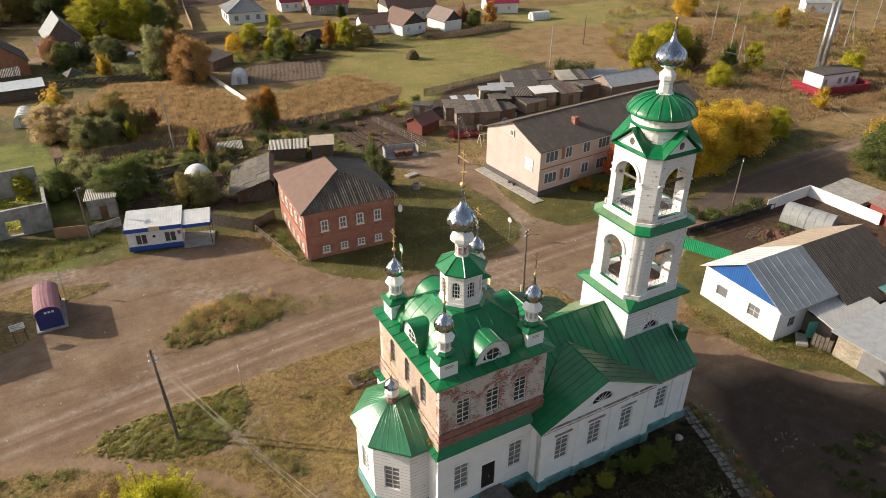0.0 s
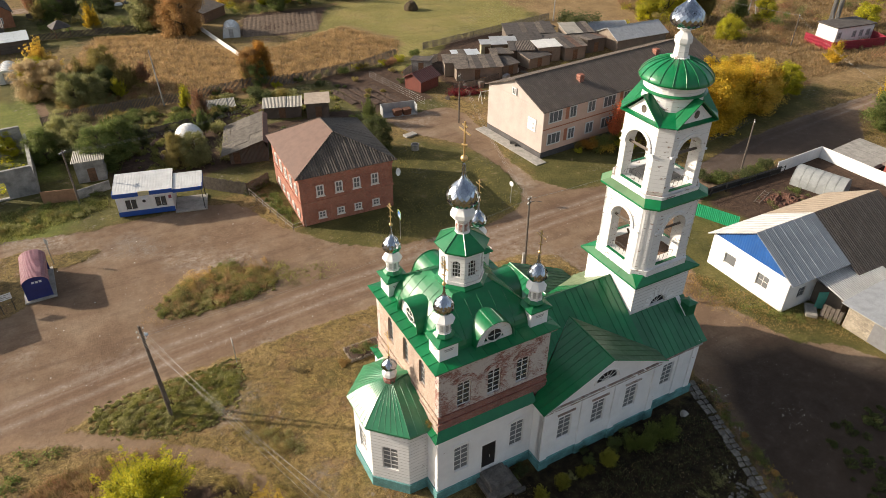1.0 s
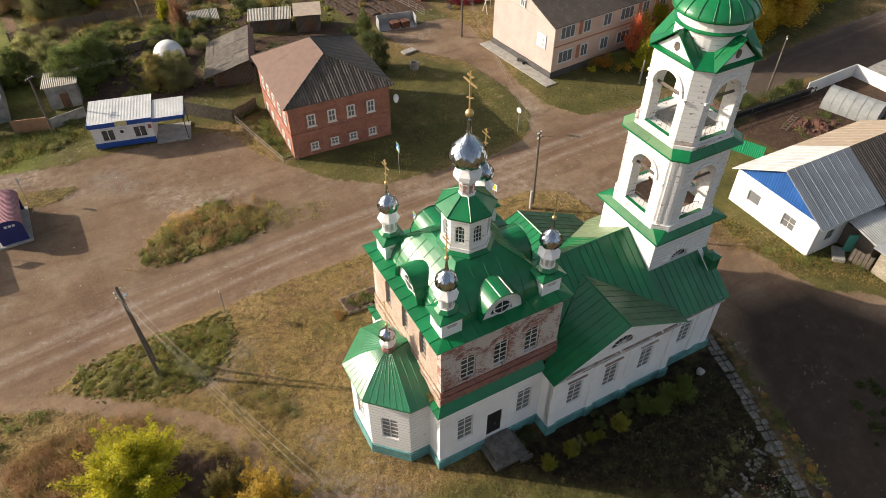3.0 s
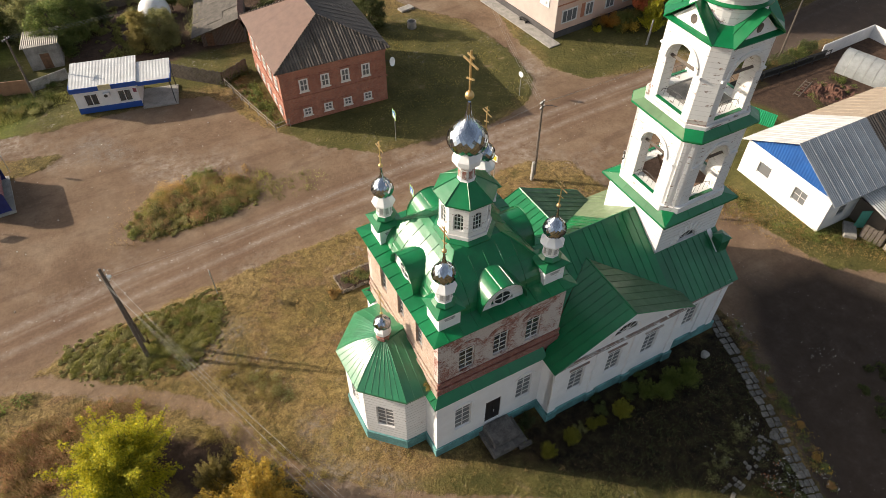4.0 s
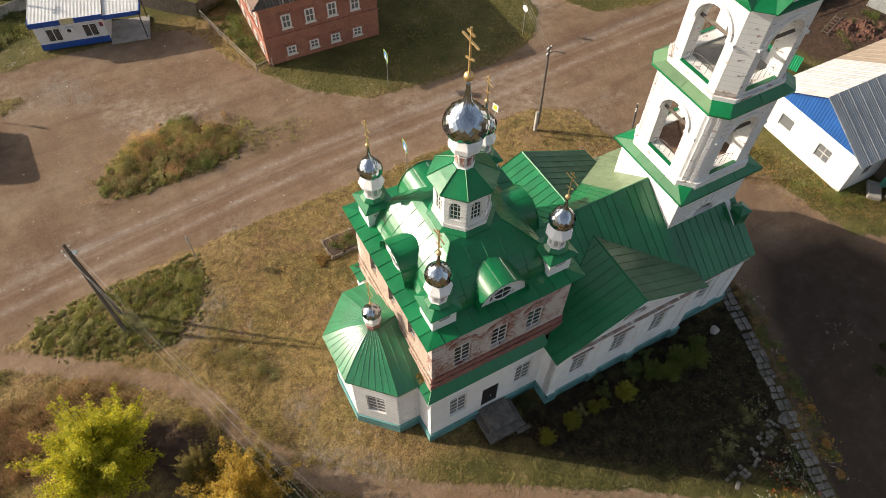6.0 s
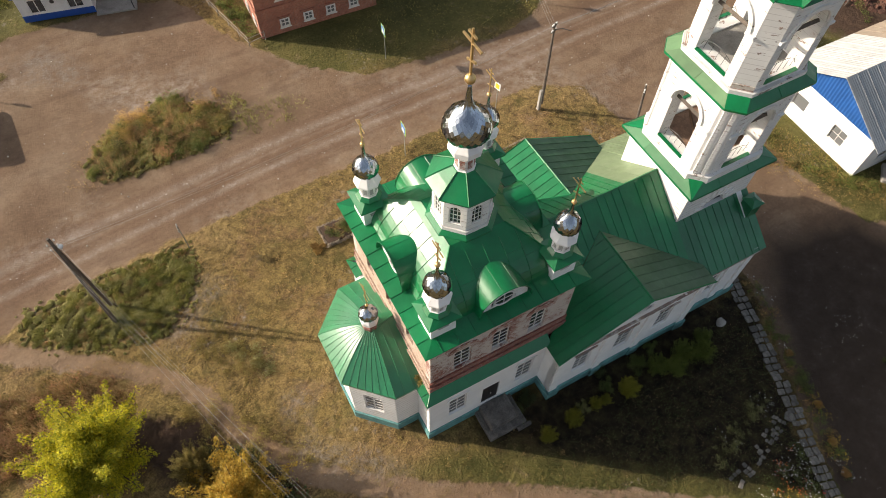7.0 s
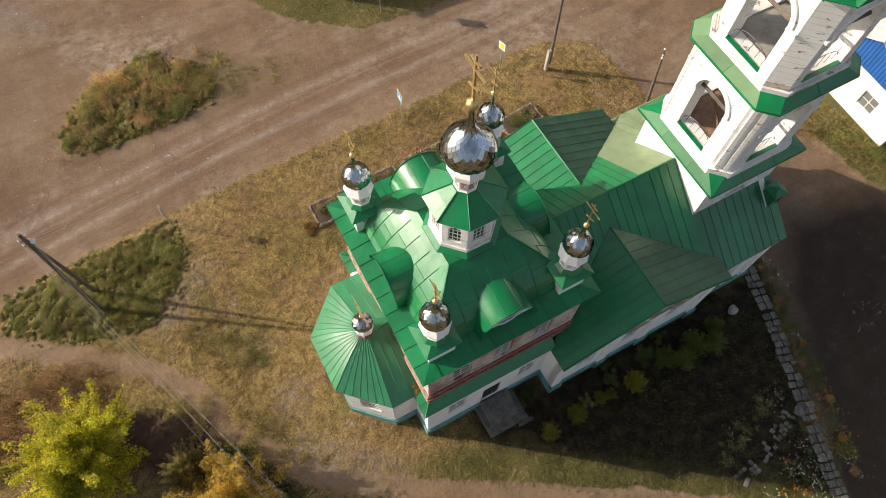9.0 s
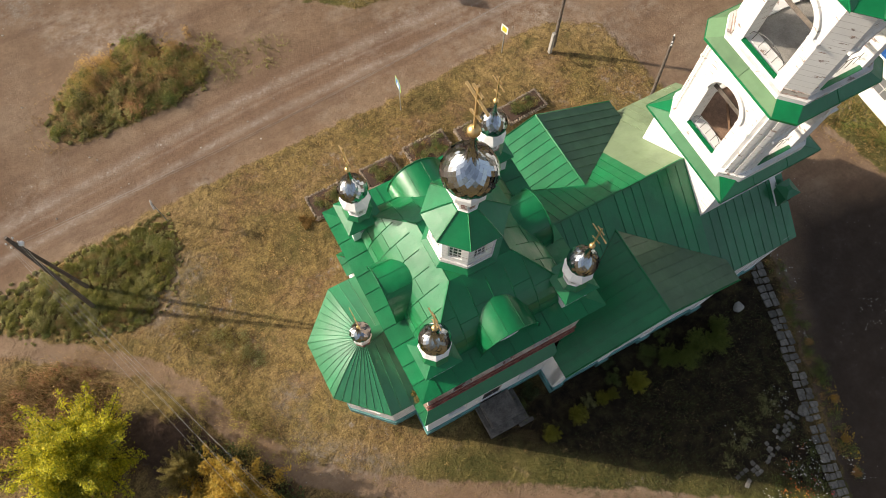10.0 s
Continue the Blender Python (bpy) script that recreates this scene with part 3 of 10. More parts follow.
# apse roof: fan of sheets
EV = [(-4.62, -4.38), (-6.52, -4.38), (-8.95, -1.98), (-8.95, 1.58), (-6.52, 3.98), (-4.62, 3.98)]
CAPX, CAPY, CAPZ = -6.05, -0.2, 8.75
per = [3, 7, 7, 7, 3]
for i in range(5):
    a, b = Vector((*EV[i], 6.78)), Vector((*EV[i + 1], 6.78))
    if i == 0:
        ta, tb = Vector((-4.62, CAPY - 0.1, CAPZ)), Vector((CAPX, CAPY - 0.42, CAPZ))
    elif i == 4:
        ta, tb = Vector((CAPX, CAPY + 0.42, CAPZ)), Vector((-4.62, CAPY + 0.1, CAPZ))
    else:
        g0, g1 = math.radians(-90 - 60 * (i - 1)), math.radians(-90 - 60 * i)
        ta = Vector((CAPX + 0.42 * math.cos(g0), CAPY + 0.42 * math.sin(g0), CAPZ))
        tb = Vector((CAPX + 0.42 * math.cos(g1), CAPY + 0.42 * math.sin(g1), CAPZ))
    bm = bmesh.new()
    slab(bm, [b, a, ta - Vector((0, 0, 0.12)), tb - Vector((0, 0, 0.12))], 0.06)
    base = part("roof", bm, GREEN_APSE, church)
    n = per[i]
    for k in range(n):
        q = [a.lerp(b, k / n), a.lerp(b, (k + 1) / n), ta.lerp(tb, (k + 1) / n), ta.lerp(tb, k / n)]
        bm = bmesh.new()
        lo0, lo1, hi1, hi0 = q
        left, right = ([p.lerp(h, j / 10) + Vector((0, 0, 0.24 * math.sin(math.pi * j / 10))) for j in range(11)] for p, h in ((lo0, hi0), (lo1, hi1)))
        rows = [[bm.verts.new(q - Vector((0, 0, d))) for q in side] for side, d in ((left, 0), (right, 0), (right, 0.02), (left, 0.02))]
        for j in range(10):
            for e in range(4):
                bm.faces.new((rows[e][j], rows[(e + 1) % 4][j], rows[(e + 1) % 4][j + 1], rows[e][j + 1]))
        part("roof_panel", bm, GREEN_APSE, base)
        bm = bmesh.new()
        tube(bm, [p + Vector((0, 0, 0.01)) for p in left], 0.019, 4)
        part("seam", bm, GREEN_APSE, base)
    bm = bmesh.new()
    slab(bm, [a, b, b - Vector((0, 0, 0.16)), a - Vector((0, 0, 0.16))], 0.04)
    part("eave_board", bm, GREEN_APSE, church)
bm = bmesh.new()
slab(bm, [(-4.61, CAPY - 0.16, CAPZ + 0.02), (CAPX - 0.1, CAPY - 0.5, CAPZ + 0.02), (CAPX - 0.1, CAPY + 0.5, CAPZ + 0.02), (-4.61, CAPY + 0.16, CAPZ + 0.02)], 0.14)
part("ridge_sheet", bm, GREEN_APSE, church)
bm = bmesh.new()
lathe(bm, [(0.5, 8.55), (0.5, 9.0), (0.42, 9.05), (0.42, 9.2)], 8, CAPX, CAPY, math.pi / 8)
part("cupola_base", bm, BRICK_BARE, church, "brick base of the apse cupola")
bm = bmesh.new()
lathe(bm, [(0.36, 9.2), (0.55, 9.32), (0.55, 9.62), (0.3, 9.95)], 8, CAPX, CAPY, math.pi / 8)
part("cupola_drum", bm, WHITE, church)
onion(church, CAPX, CAPY, 9.88, 0.58, 1.35, 10, "small dark steel onion dome")
cross(church, CAPX, CAPY, 11.2, 2.2, 0.1, 90, 0.04)

# vaulted roof of the nave
EX, EY, EZ = 5.1, 5.54, 13.3
VX, VY = 3.95, 4.35


def vault(t):
    """Half sizes and height of the vault, t from 0 at its foot to 1 at the drum."""
    k = 1 - t ** 1.8
    return 1.62 + (VX - 1.62) * k, 1.62 + (VY - 1.62) * k, 13.5 + 2.62 * t


bm = bmesh.new()
steps = 9
ringpts = [[(x * sx, y * sy, z) for sx, sy in ((-1, -1), (1, -1), (1, 1), (-1, 1))] for x, y, z in (vault(i / steps) for i in range(steps + 1))]
rv = [[bm.verts.new((q[0], q[1], q[2] - 0.03)) for q in r] for r in ringpts]
for a, b in zip(rv, rv[1:]):
    for i in range(4):
        bm.faces.new((a[i], a[(i + 1) % 4], b[(i + 1) % 4], b[i]))
bm.faces.new(rv[-1])
vroof = part("vault_roof", bm, GREEN, church, "curved green sheet roof")
for side in range(4):
    nst = 8 if side % 2 == 0 else 9
    for k in range(nst):
        lo, hi = -1 + 2 * k / nst, -1 + 2 * (k + 1) / nst
        bm = bmesh.new()
        full = vault(0)
        wide = full[0] if side % 2 == 0 else full[1]
        u0, u1 = lo * wide, hi * wide
        prev = None
        seams = []
        for i in range(steps + 1):
            x, y, z = vault(i / steps)
            hw, d = (x, y) if side % 2 == 0 else (y, x)
            a, b = max(-hw, min(hw, u0)), max(-hw, min(hw, u1))
            q = [(a, -d, z), (b, -d, z)]
            ang = side * math.pi / 2
            q = [Vector((p[0] * math.cos(ang) - p[1] * math.sin(ang), p[0] * math.sin(ang) + p[1] * math.cos(ang), p[2])) for p in q]
            cur = [bm.verts.new(v) for v in q]
            if prev and (cur[0].co - cur[1].co).length + (prev[0].co - prev[1].co).length > 1e-4:
                vs = [prev[0], prev[1]] + ([cur[1], cur[0]] if (cur[0].co - cur[1].co).length > 1e-5 else [cur[0]])
                if (prev[0].co - prev[1].co).length > 1e-5:
                    bm.faces.new(vs)
            if abs(u0) < hw - 1e-3 and i < steps:
                seams.append(q[0])
            prev = cur
            if (cur[0].co - cur[1].co).length < 1e-5:
                break
        if k and len(seams) > 1:
            tube(bm, [s + Vector((0, 0, 0.016)) for s in seams], 0.022, 4)
        # cross seams
        for i in (2 + k % 2, 5 + k % 2):
            x, y, z = vault(i / steps)
            hw, d = (x, y) if side % 2 == 0 else (y, x)
            a, b = max(-hw, u0), min(hw, u1)
            if b - a > 0.1:
                ang = side * math.pi / 2
                q = [Vector((p * math.cos(ang) + d * math.sin(ang), p * math.sin(ang) - d * math.cos(ang), z + 0.015)) for p in (a, b)]
                tube(bm, q, 0.015, 4)
        part("roof_panel", bm, GREEN, vroof, flip=False)
# hips
for sx, sy in ((-1, -1), (1, -1), (1, 1), (-1, 1)):
    bm = bmesh.new()
    tube(bm, [(sx * vault(i / steps)[0], sy * vault(i / steps)[1], vault(i / steps)[2] + 0.03) for i in range(steps + 1)], 0.05, 5)
    part("hip_cap", bm, GREEN, church)
# flat sheet eaves round the vault
for pts in ([(-EX, -EY), (EX, -EY), (VX, -VY), (-VX, -VY)], [(EX, -EY), (EX, EY), (VX, VY), (VX, -VY)], [(EX, EY), (-EX, EY), (-VX, VY), (VX, VY)], [(-EX, EY), (-EX, -EY), (-VX, -VY), (-VX, VY)]):
    seamed(church, [(*pts[0], EZ), (*pts[1], EZ), (*pts[2], EZ + 0.2), (*pts[3], EZ + 0.2)], GREEN, 1.0, name="eave_roof")
bm = bmesh.new()
box(bm, -4.95, 4.95, -5.4, 5.4, 13.02, 13.22)
part("cornice", bm, BRICK_OLD, church)

# barrel lucarnes
for way, dist, half in ((0, NY, 1.58), (180, NY, 1.58), (-90, NX, 1.55), (90, NX, 1.55)):
    m = pose(0, 0, 0, 0, 0, way)
    depth = 2.7
    r = half
    front = -(dist - 0.2)
    n = 14
    bm = bmesh.new()
    pts = [(r * math.cos(math.pi * i / n), 13.48 + 1.14 * r * math.sin(math.pi * i / n)) for i in range(n + 1)]
    a = [bm.verts.new((x, front, z)) for x, z in pts]
    b = [bm.verts.new((x, front + depth, z)) for x, z in pts]
    for i in range(n):
        bm.faces.new((a[i], a[i + 1], b[i + 1], b[i]))
    luc = part("lucarne_roof", bm, GREEN, church, "barrel-roofed lucarne", m, smooth=True)
    for a in (0.2, 0.38, 0.56, 0.74, 0.9):
        x, z = r * math.cos(math.pi * a), 13.48 + 1.14 * r * math.sin(math.pi * a)
        bm = bmesh.new()
        tube(bm, [(x, front + 0.02, z + 0.001), (x, front + depth, z + 0.001)], 0.011, 4)
        part("seam", bm, GREEN, luc)
    bm = bmesh.new()
    for i in range(n):
        q = [(x * s, 13.48 + (z - 13.48) * s) for s, (x, z) in ((0.965, pts[i]), (0.965, pts[i + 1]), (0.5, pts[i + 1]), (0.5, pts[i]))]
        slab(bm, [(q[j][0], front + 0.28, q[j][1] + (0.12 if j > 1 else 0)) for j in range(4)], 0.1)
    slab(bm, [(-r, front + 0.28, 13.44), (r, front + 0.28, 13.44), (r * 0.5, front + 0.28, 13.62), (-r * 0.5, front + 0.28, 13.62)], 0.1)
    bmesh.ops.remove_doubles(bm, verts=bm.verts, dist=1e-3)
    part("lucarne_front", bm, WHITE_PEEL, church, "white lucarne front with a round opening", m)
    bm = bmesh.new()
    tube(bm, [(0.6 * math.cos(t), front + 0.25, 14.08 + 0.56 * math.sin(t)) for t in (2 * math.pi * i / 20 for i in range(21))], 0.065, 6)
    tube(bm, [(-0.58, front + 0.24, 14.08), (0.58, front + 0.24, 14.08)], 0.03, 4)
    tube(bm, [(0, front + 0.24, 13.54), (0, front + 0.24, 14.62)], 0.03, 4)
    oc = part("oculus", bm, FRAME_W, church, "round window frame", m)
    bm = bmesh.new()
    vs = [bm.verts.new((0.58 * math.cos(2 * math.pi * i / 16), front + 0.262, 14.08 + 0.54 * math.sin(2 * math.pi * i / 16))) for i in range(16)]
    bm.faces.new(vs)
    part("pane", bm, GLASS_DARK, oc)
    bm = bmesh.new()
    tube(bm, [(x * 1.03, front + 0.0, z + 0.03) for x, z in pts], 0.028, 5)
    part("verge", bm, GREEN, luc)

# drum with arched windows
PANE[0] = GLASS_OLD
R0 = 1.58
side_l = 2 * R0 * math.sin(math.pi / 8)
ap = R0 * math.cos(math.pi / 8)
for i in range(8):
    way = 45 * i
    m = pose(0, 0, 0, 0, 0, way) @ pose(0, -ap, 0)
    bm = bmesh.new()
    wall(bm, -side_l / 2, side_l / 2, 16.0, 19.0, 0.16, [(0, 0.66, 16.95, 18.35, 1)], 8)
    part("drum_wall", bm, WHITE_PEEL, church, "white drum wall with flaking paint", m)
    window(church, m @ pose(0, 0.09, 16.95), 0.66, 1.4, FRAME_W, 3, 4, 0.33, 0.04)
    boxes("drum_band", [(-side_l / 2 - 0.03, side_l / 2 + 0.03, -0.09, -0.003, 16.3, 16.55), (-side_l / 2 - 0.02, side_l / 2 + 0.02, -0.06, -0.003, 18.7, 18.9)], WHITE_PEEL, church, "", m)
bm = bmesh.new()
lathe(bm, [(1.95, 16.0), (1.95, 16.12), (1.62, 16.3)], 8, 0, 0, math.pi / 8)
part("drum_flashing", bm, GREEN, church)
bm = bmesh.new()
lathe(bm, [(1.9, 18.98), (1.94, 19.12), (1.3, 19.54), (0.62, 19.95)], 8, 0, 0, math.pi / 8)
droof = part("drum_roof", bm, GREEN, church, "eight-sided green sheet roof")
for x, y in octagon(1.0):
    bm = bmesh.new()
    tube(bm, [(1.94 * x, 1.94 * y, 19.14), (1.3 * x, 1.3 * y, 19.56), (0.6 * x, 0.6 * y, 19.98)], 0.035, 4)
    part("hip_cap", bm, GREEN, droof)
bm = bmesh.new()
lathe(bm, [(0.56, 19.85), (0.56, 19.95), (0.5, 20.0), (0.5, 20.85), (0.56, 20.9), (0.56, 20.98)], 8, 0, 0, math.pi / 8)
part("lantern", bm, WHITE_PEEL, church, "white lantern with flaking paint")
for x, y in octagon(0.47, ph=0):
    bm = bmesh.new()
    box(bm, 0, 0.02, -0.12, 0.12, 20.15, 20.7)
    part("lantern_panel", bm, BRICK_ARCH, church, "", pose(x * 0.985, y * 0.985, 0, 0, 0, math.degrees(math.atan2(y, x))))
bm = bmesh.new()
lathe(bm, [(0.5, 20.95), (0.86, 21.2), (0.86, 21.5), (0.5, 21.95), (0.44, 22.02)], 8, 0, 0, math.pi / 8)
part("dome_neck", bm, WHITE, church)
onion(church, 0, 0, 21.95, 1.14, 3.1, 22)
cross(church, 0, 0, 25.45, 2.4, 0.25, 90, 0.09)


def cupola(cx, cy):
    """A corner cupola: pedestal, hipped cap, lantern, onion and cross, all parts of the church."""
    bm = bmesh.new()
    box(bm, cx - 0.72, cx + 0.72, cy - 0.72, cy + 0.72, 13.3, 14.85)
    ped = part("pedestal", bm, WHITE, church)
    bm = bmesh.new()
    for a in range(4):
        k = len(bm.verts)
        box(bm, -0.35, 0.35, -0.755, -0.715, 14.3, 14.36)
        box(bm, -0.3, 0.3, -0.755, -0.715, 14.18, 14.22)
        m2 = Matrix.Rotation(a * math.pi / 2, 4, "Z")
        for v in list(bm.verts)[k:]:
            v.co = m2 @ v.co + Vector((cx, cy, 0))
    part("groove", bm, FRAME_G, ped)
    bm = bmesh.new()
    lathe(bm, [(1.32, 14.8), (1.34, 14.9), (0.68, 15.12), (0.55, 15.3)], 4, cx, cy, math.pi / 4)
    part("cap_roof", bm, GREEN, church)
    bm = bmesh.new()
    lathe(bm, [(0.54, 15.25), (0.54, 15.46), (0.49, 15.5), (0.49, 16.3), (0.54, 16.38)], 8, cx, cy, math.pi / 8)
    lan = part("lantern", bm, WHITE_PEEL, church)
    for a in range(8):
        bm = bmesh.new()
        box(bm, -0.1, 0.1, -0.468, -0.45, 15.66, 16.16)
        part("niche", bm, FRAME_G, lan, "grey weathered niche", pose(cx, cy, 0, 0, 0, 45 * a))
    bm = bmesh.new()
    lathe(bm, [(0.74, 15.2), (0.74, 15.26), (0.56, 15.46)], 8, cx, cy, math.pi / 8)
    part("lantern_skirt", bm, GREEN, church)
    bm = bmesh.new()
    lathe(bm, [(0.5, 16.34), (0.75, 16.4), (0.75, 16.5), (0.4, 17.0), (0.34, 17.08)], 8, cx, cy, math.pi / 8)
    part("dome_neck", bm, WHITE, church)
    onion(church, cx, cy, 17.0, 0.7, 2.1, 17)
    cross(church, cx, cy, 19.3, 1.7, 0.14, 90, 0.055)


for cx in (-3.6, 3.75):
    for cy in (-3.95, 3.95):
        cupola(cx, cy)

# refectory
PANE[0] = GLASS
RX0, RX1, RY = 3.5, 15.25, 6.8
for s, way in ((-1, 0), (1, 180)):
    sg = 1 if s < 0 else -1
    bm = bmesh.new()
    cs = sorted([sg * x for x in (5.7, 9.05, 12.45)])
    wall(bm, *sorted((sg * RX0, sg * RX1)), 0, 6.5, 0.5, [(c, 1.3, 2.5, 5.05, 0.06) for c in cs])
    m = face_m(0, s * RY, 0, way)
    part("refectory_wall", bm, WHITE, church, "", m)
    for c in cs:
        window(church, m @ pose(c, 0.16, 2.5), 1.3, 2.55, FRAME_W, 2, 5, 0.06, 0.07)
        bm = bmesh.new()
        box(bm, c - 0.85, c + 0.85, -0.1, -0.004, 5.35, 5.5)
        part("window_hood", bm, WEATHER_SHADE, church, "", m)
    boxes("pilaster", [(sg * c - 0.32, sg * c + 0.32, -0.12, -0.004, 0.96, 6.1) for c in (3.85, 7.4, 10.75, 14.9)], WHITE, church, "", m)
    u0, u1 = sorted((sg * 3.45, sg * 15.3))
    bm = bmesh.new()
    box(bm, u0, u1, -0.08, -0.004, 6.2, 6.42)
    part("frieze", bm, WHITE, church, "", m)
    crumble = random.Random(21 + s)
    for zc, out in ((6.43, 0.2), (6.12, 0.13)):
        at = u0
        while at < u1 - 0.1:
            nxt = min(u1, at + crumble.uniform(0.3, 1.1))
            bm = bmesh.new()
            box(bm, at, nxt, -out * crumble.uniform(0.7, 1.0), -0.004, zc, zc + crumble.uniform(0.05, 0.075))
            part("ledge_stone", bm, WEATHER_SHADE, church, "crumbling grey cornice stone", m)
            at = nxt + (crumble.uniform(0.03, 0.25) if crumble.random() < 0.25 else 0.001)
    boxes("plinth", [(*sorted((sg * c0, sg * c1)), -0.26, -0.004, 0, 0.95) for c0, c1 in ((3.4, 4.3), (7.0, 7.8), (10.35, 11.15), (14.5, 15.35))], TEAL, church, "teal-painted masonry plinth", m)
    boxes("plinth", [(*sorted((sg * c0, sg * c1)), -0.12, -0.004, 0, 0.95) for c0, c1 in ((4.3, 7.0), (7.8, 10.35), (11.15, 14.5))], TEAL, church, "teal-painted masonry plinth", m)
    # pediment
    bm = bmesh.new()
    cx = sg * 9.38
    tri_w, n = 6.0, 72
    for i in range(n):
        a, b = cx - tri_w + 2 * tri_w * i / n, cx - tri_w + 2 * tri_w * (i + 1) / n
        zs = []
        for q in (a, b):
            zt = 6.62 + 2.8 * (1 - abs(q - cx) / tri_w)
            dx = abs(q - cx)
            zb = 7.1 + math.sqrt(max(0, 1.25 - dx * dx)) * 0.9 if dx < 1.12 else None
            zs.append((zt, zb))
        if zs[0][1] is None or zs[1][1] is None:
            spans = [(6.5, 6.5, zs[0][0], zs[1][0])]
        else:
            spans = [(6.5, 6.5, 7.1, 7.1), (zs[0][1], zs[1][1], zs[0][0], zs[1][0])]
        for z00, z01, z10, z11 in spans:
            v = [bm.verts.new(q) for q in ((a, 0, z00), (b, 0, z01), (b, 0, z11), (a, 0, z10), (a, 0.4, z00), (b, 0.4, z01), (b, 0.4, z11), (a, 0.4, z10))]
            for f in ((0, 1, 2, 3), (5, 4, 7, 6), (4, 5, 1, 0), (3, 2, 6, 7), (1, 5, 6, 2), (4, 0, 3, 7)):
                bm.faces.new([v[j] for j in f])
    bmesh.ops.remove_doubles(bm, verts=bm.verts, dist=1e-4)
    part("pediment", bm, WHITE, church, "white pediment with a half-round window", m)
    bm = bmesh.new()
    for i in range(7):
        a = math.pi * i / 6
        tube(bm, [(cx, 0.05, 7.12), (cx + 1.08 * math.cos(a), 0.05, 7.12 + 0.97 * math.sin(a))], 0.028, 4)
    tube(bm, [(cx + 1.08 * math.cos(math.pi * i / 14), 0.05, 7.12 + 0.97 * math.sin(math.pi * i / 14)) for i in range(15)], 0.045, 5)
    tube(bm, [(cx + 0.42 * math.cos(math.pi * i / 10), 0.05, 7.12 + 0.38 * math.sin(math.pi * i / 10)) for i in range(11)], 0.025, 4)
    fr = part("window", bm, FRAME_W, church, "half-round window frame", m)
    bm = bmesh.new()
    bm.faces.new([bm.verts.new((cx + 1.12 * math.cos(math.pi * i / 14), 0.09, 7.1 + 1.0 * math.sin(math.pi * i / 14))) for i in range(15)])
    part("pane", bm, GLASS_DARK, fr)
    bm = bmesh.new()
    tube(bm, [(cx + 1.24 * math.cos(math.pi * i / 14), -0.02, 7.08 + 1.14 * math.sin(math.pi * i / 14)) for i in range(15)], 0.075, 6)
    part("hood_mould", bm, WHITE, church, "", m)
    bm = bmesh.new()
    for e in (-1, 1):
        slab(bm, [(cx + e * 6.0, -0.2, 6.42), (cx, -0.2, 9.22), (cx, -0.02, 9.22), (cx + e * 6.0, -0.02, 6.42)], 0.12)
    part("raking_cornice", bm, WHITE, church, "", m)
    # annex
    bm = bmesh.new()
    wall(bm, *sorted((sg * 15.25, sg * 20.3)), 0, 6.1, 0.5, [(sg * 16.95, 1.25, 2.5, 5.0, 0.06)])
    m = face_m(0, s * 6.3, 0, way)
    part("annex_wall", bm, WHITE, church, "", m)
    window(church, m @ pose(sg * 16.95, 0.16, 2.5), 1.25, 2.5, FRAME_W, 2, 5, 0.06, 0.07)
    boxes("pilaster", [(sg * c - 0.3, sg * c + 0.3, -0.12, -0.004, 0.96, 5.7) for c in (18.2, 19.8)], WHITE, church, "", m)
    bm = bmesh.new()
    box(bm, *sorted((sg * 15.36, sg * 20.45)), -0.16, -0.004, 0, 0.95)
    part("plinth", bm, TEAL, church, "teal-painted masonry plinth", m)
    bm = bmesh.new()
    box(bm, *sorted((sg * 15.3, sg * 20.4)), -0.18, -0.004, 5.75, 5.92)
    part("cornice", bm, WEATHER_SHADE, church, "weathered white cornice", m)
    # roofs
    SL, RZ = 0.755, 10.95
    z_at = lambda y: RZ - SL * abs(y)
    # main slope, cut by the cross gable
    gy = 1.62
    seamed(church, [(4.62, 0, RZ), (9.35, 0, RZ), (9.35, s * gy, z_at(gy)), (4.62, s * 4.6, z_at(4.6))], GREEN, 0.62, (0, s, -SL))
    ym = gy + (5.2 - gy) * (12.2 - 9.35) / 5.4
    seamed(church, [(9.35, 0, RZ), (12.2, 0, RZ), (12.2, s * ym, z_at(ym)), (9.35, s * gy, z_at(gy))], GREEN, 0.62, (0, s, -SL))
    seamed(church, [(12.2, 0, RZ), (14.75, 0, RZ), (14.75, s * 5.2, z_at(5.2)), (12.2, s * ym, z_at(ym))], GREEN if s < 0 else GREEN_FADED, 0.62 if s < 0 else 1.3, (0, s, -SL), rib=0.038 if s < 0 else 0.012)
    seamed(church, [(14.75, s * 2.98, z_at(2.98)), (20.85, s * 2.98, z_at(2.98)), (20.85, s * 6.5, z_at(6.5)), (14.75, s * 6.5, z_at(6.5))], GREEN_MUTED if s < 0 else GREEN_FADED, 0.62, (0, s, -SL))
    seamed(church, [(3.15, s * 7.15, 6.62), (9.38, s * 7.15, 9.52), (9.35, s * gy, 9.74), (3.15, s * 5.7, 6.66)], GREEN, 0.62, (1, 0, 0.46))
    # tower-side gable slopes are duller; the north one has its shade in the colour
    seamed(church, [(15.62, s * 7.15, 6.62), (9.38, s * 7.15, 9.52), (9.35, s * gy, 9.74), (15.62, s * 5.7, 6.66)], GREEN_KHAKI if s < 0 else GREEN_UNLIT, 0.62, (-1, 0, 0.46))
    bm = bmesh.new()
    tube(bm, [(9.38, s * 7.16, 9.55), (9.35, s * gy, 9.77)], 0.06, 5)
    tube(bm, [(3.15, s * 7.16, 6.62), (9.38, s * 7.16, 9.53), (15.62, s * 7.16, 6.62)], 0.05, 4)
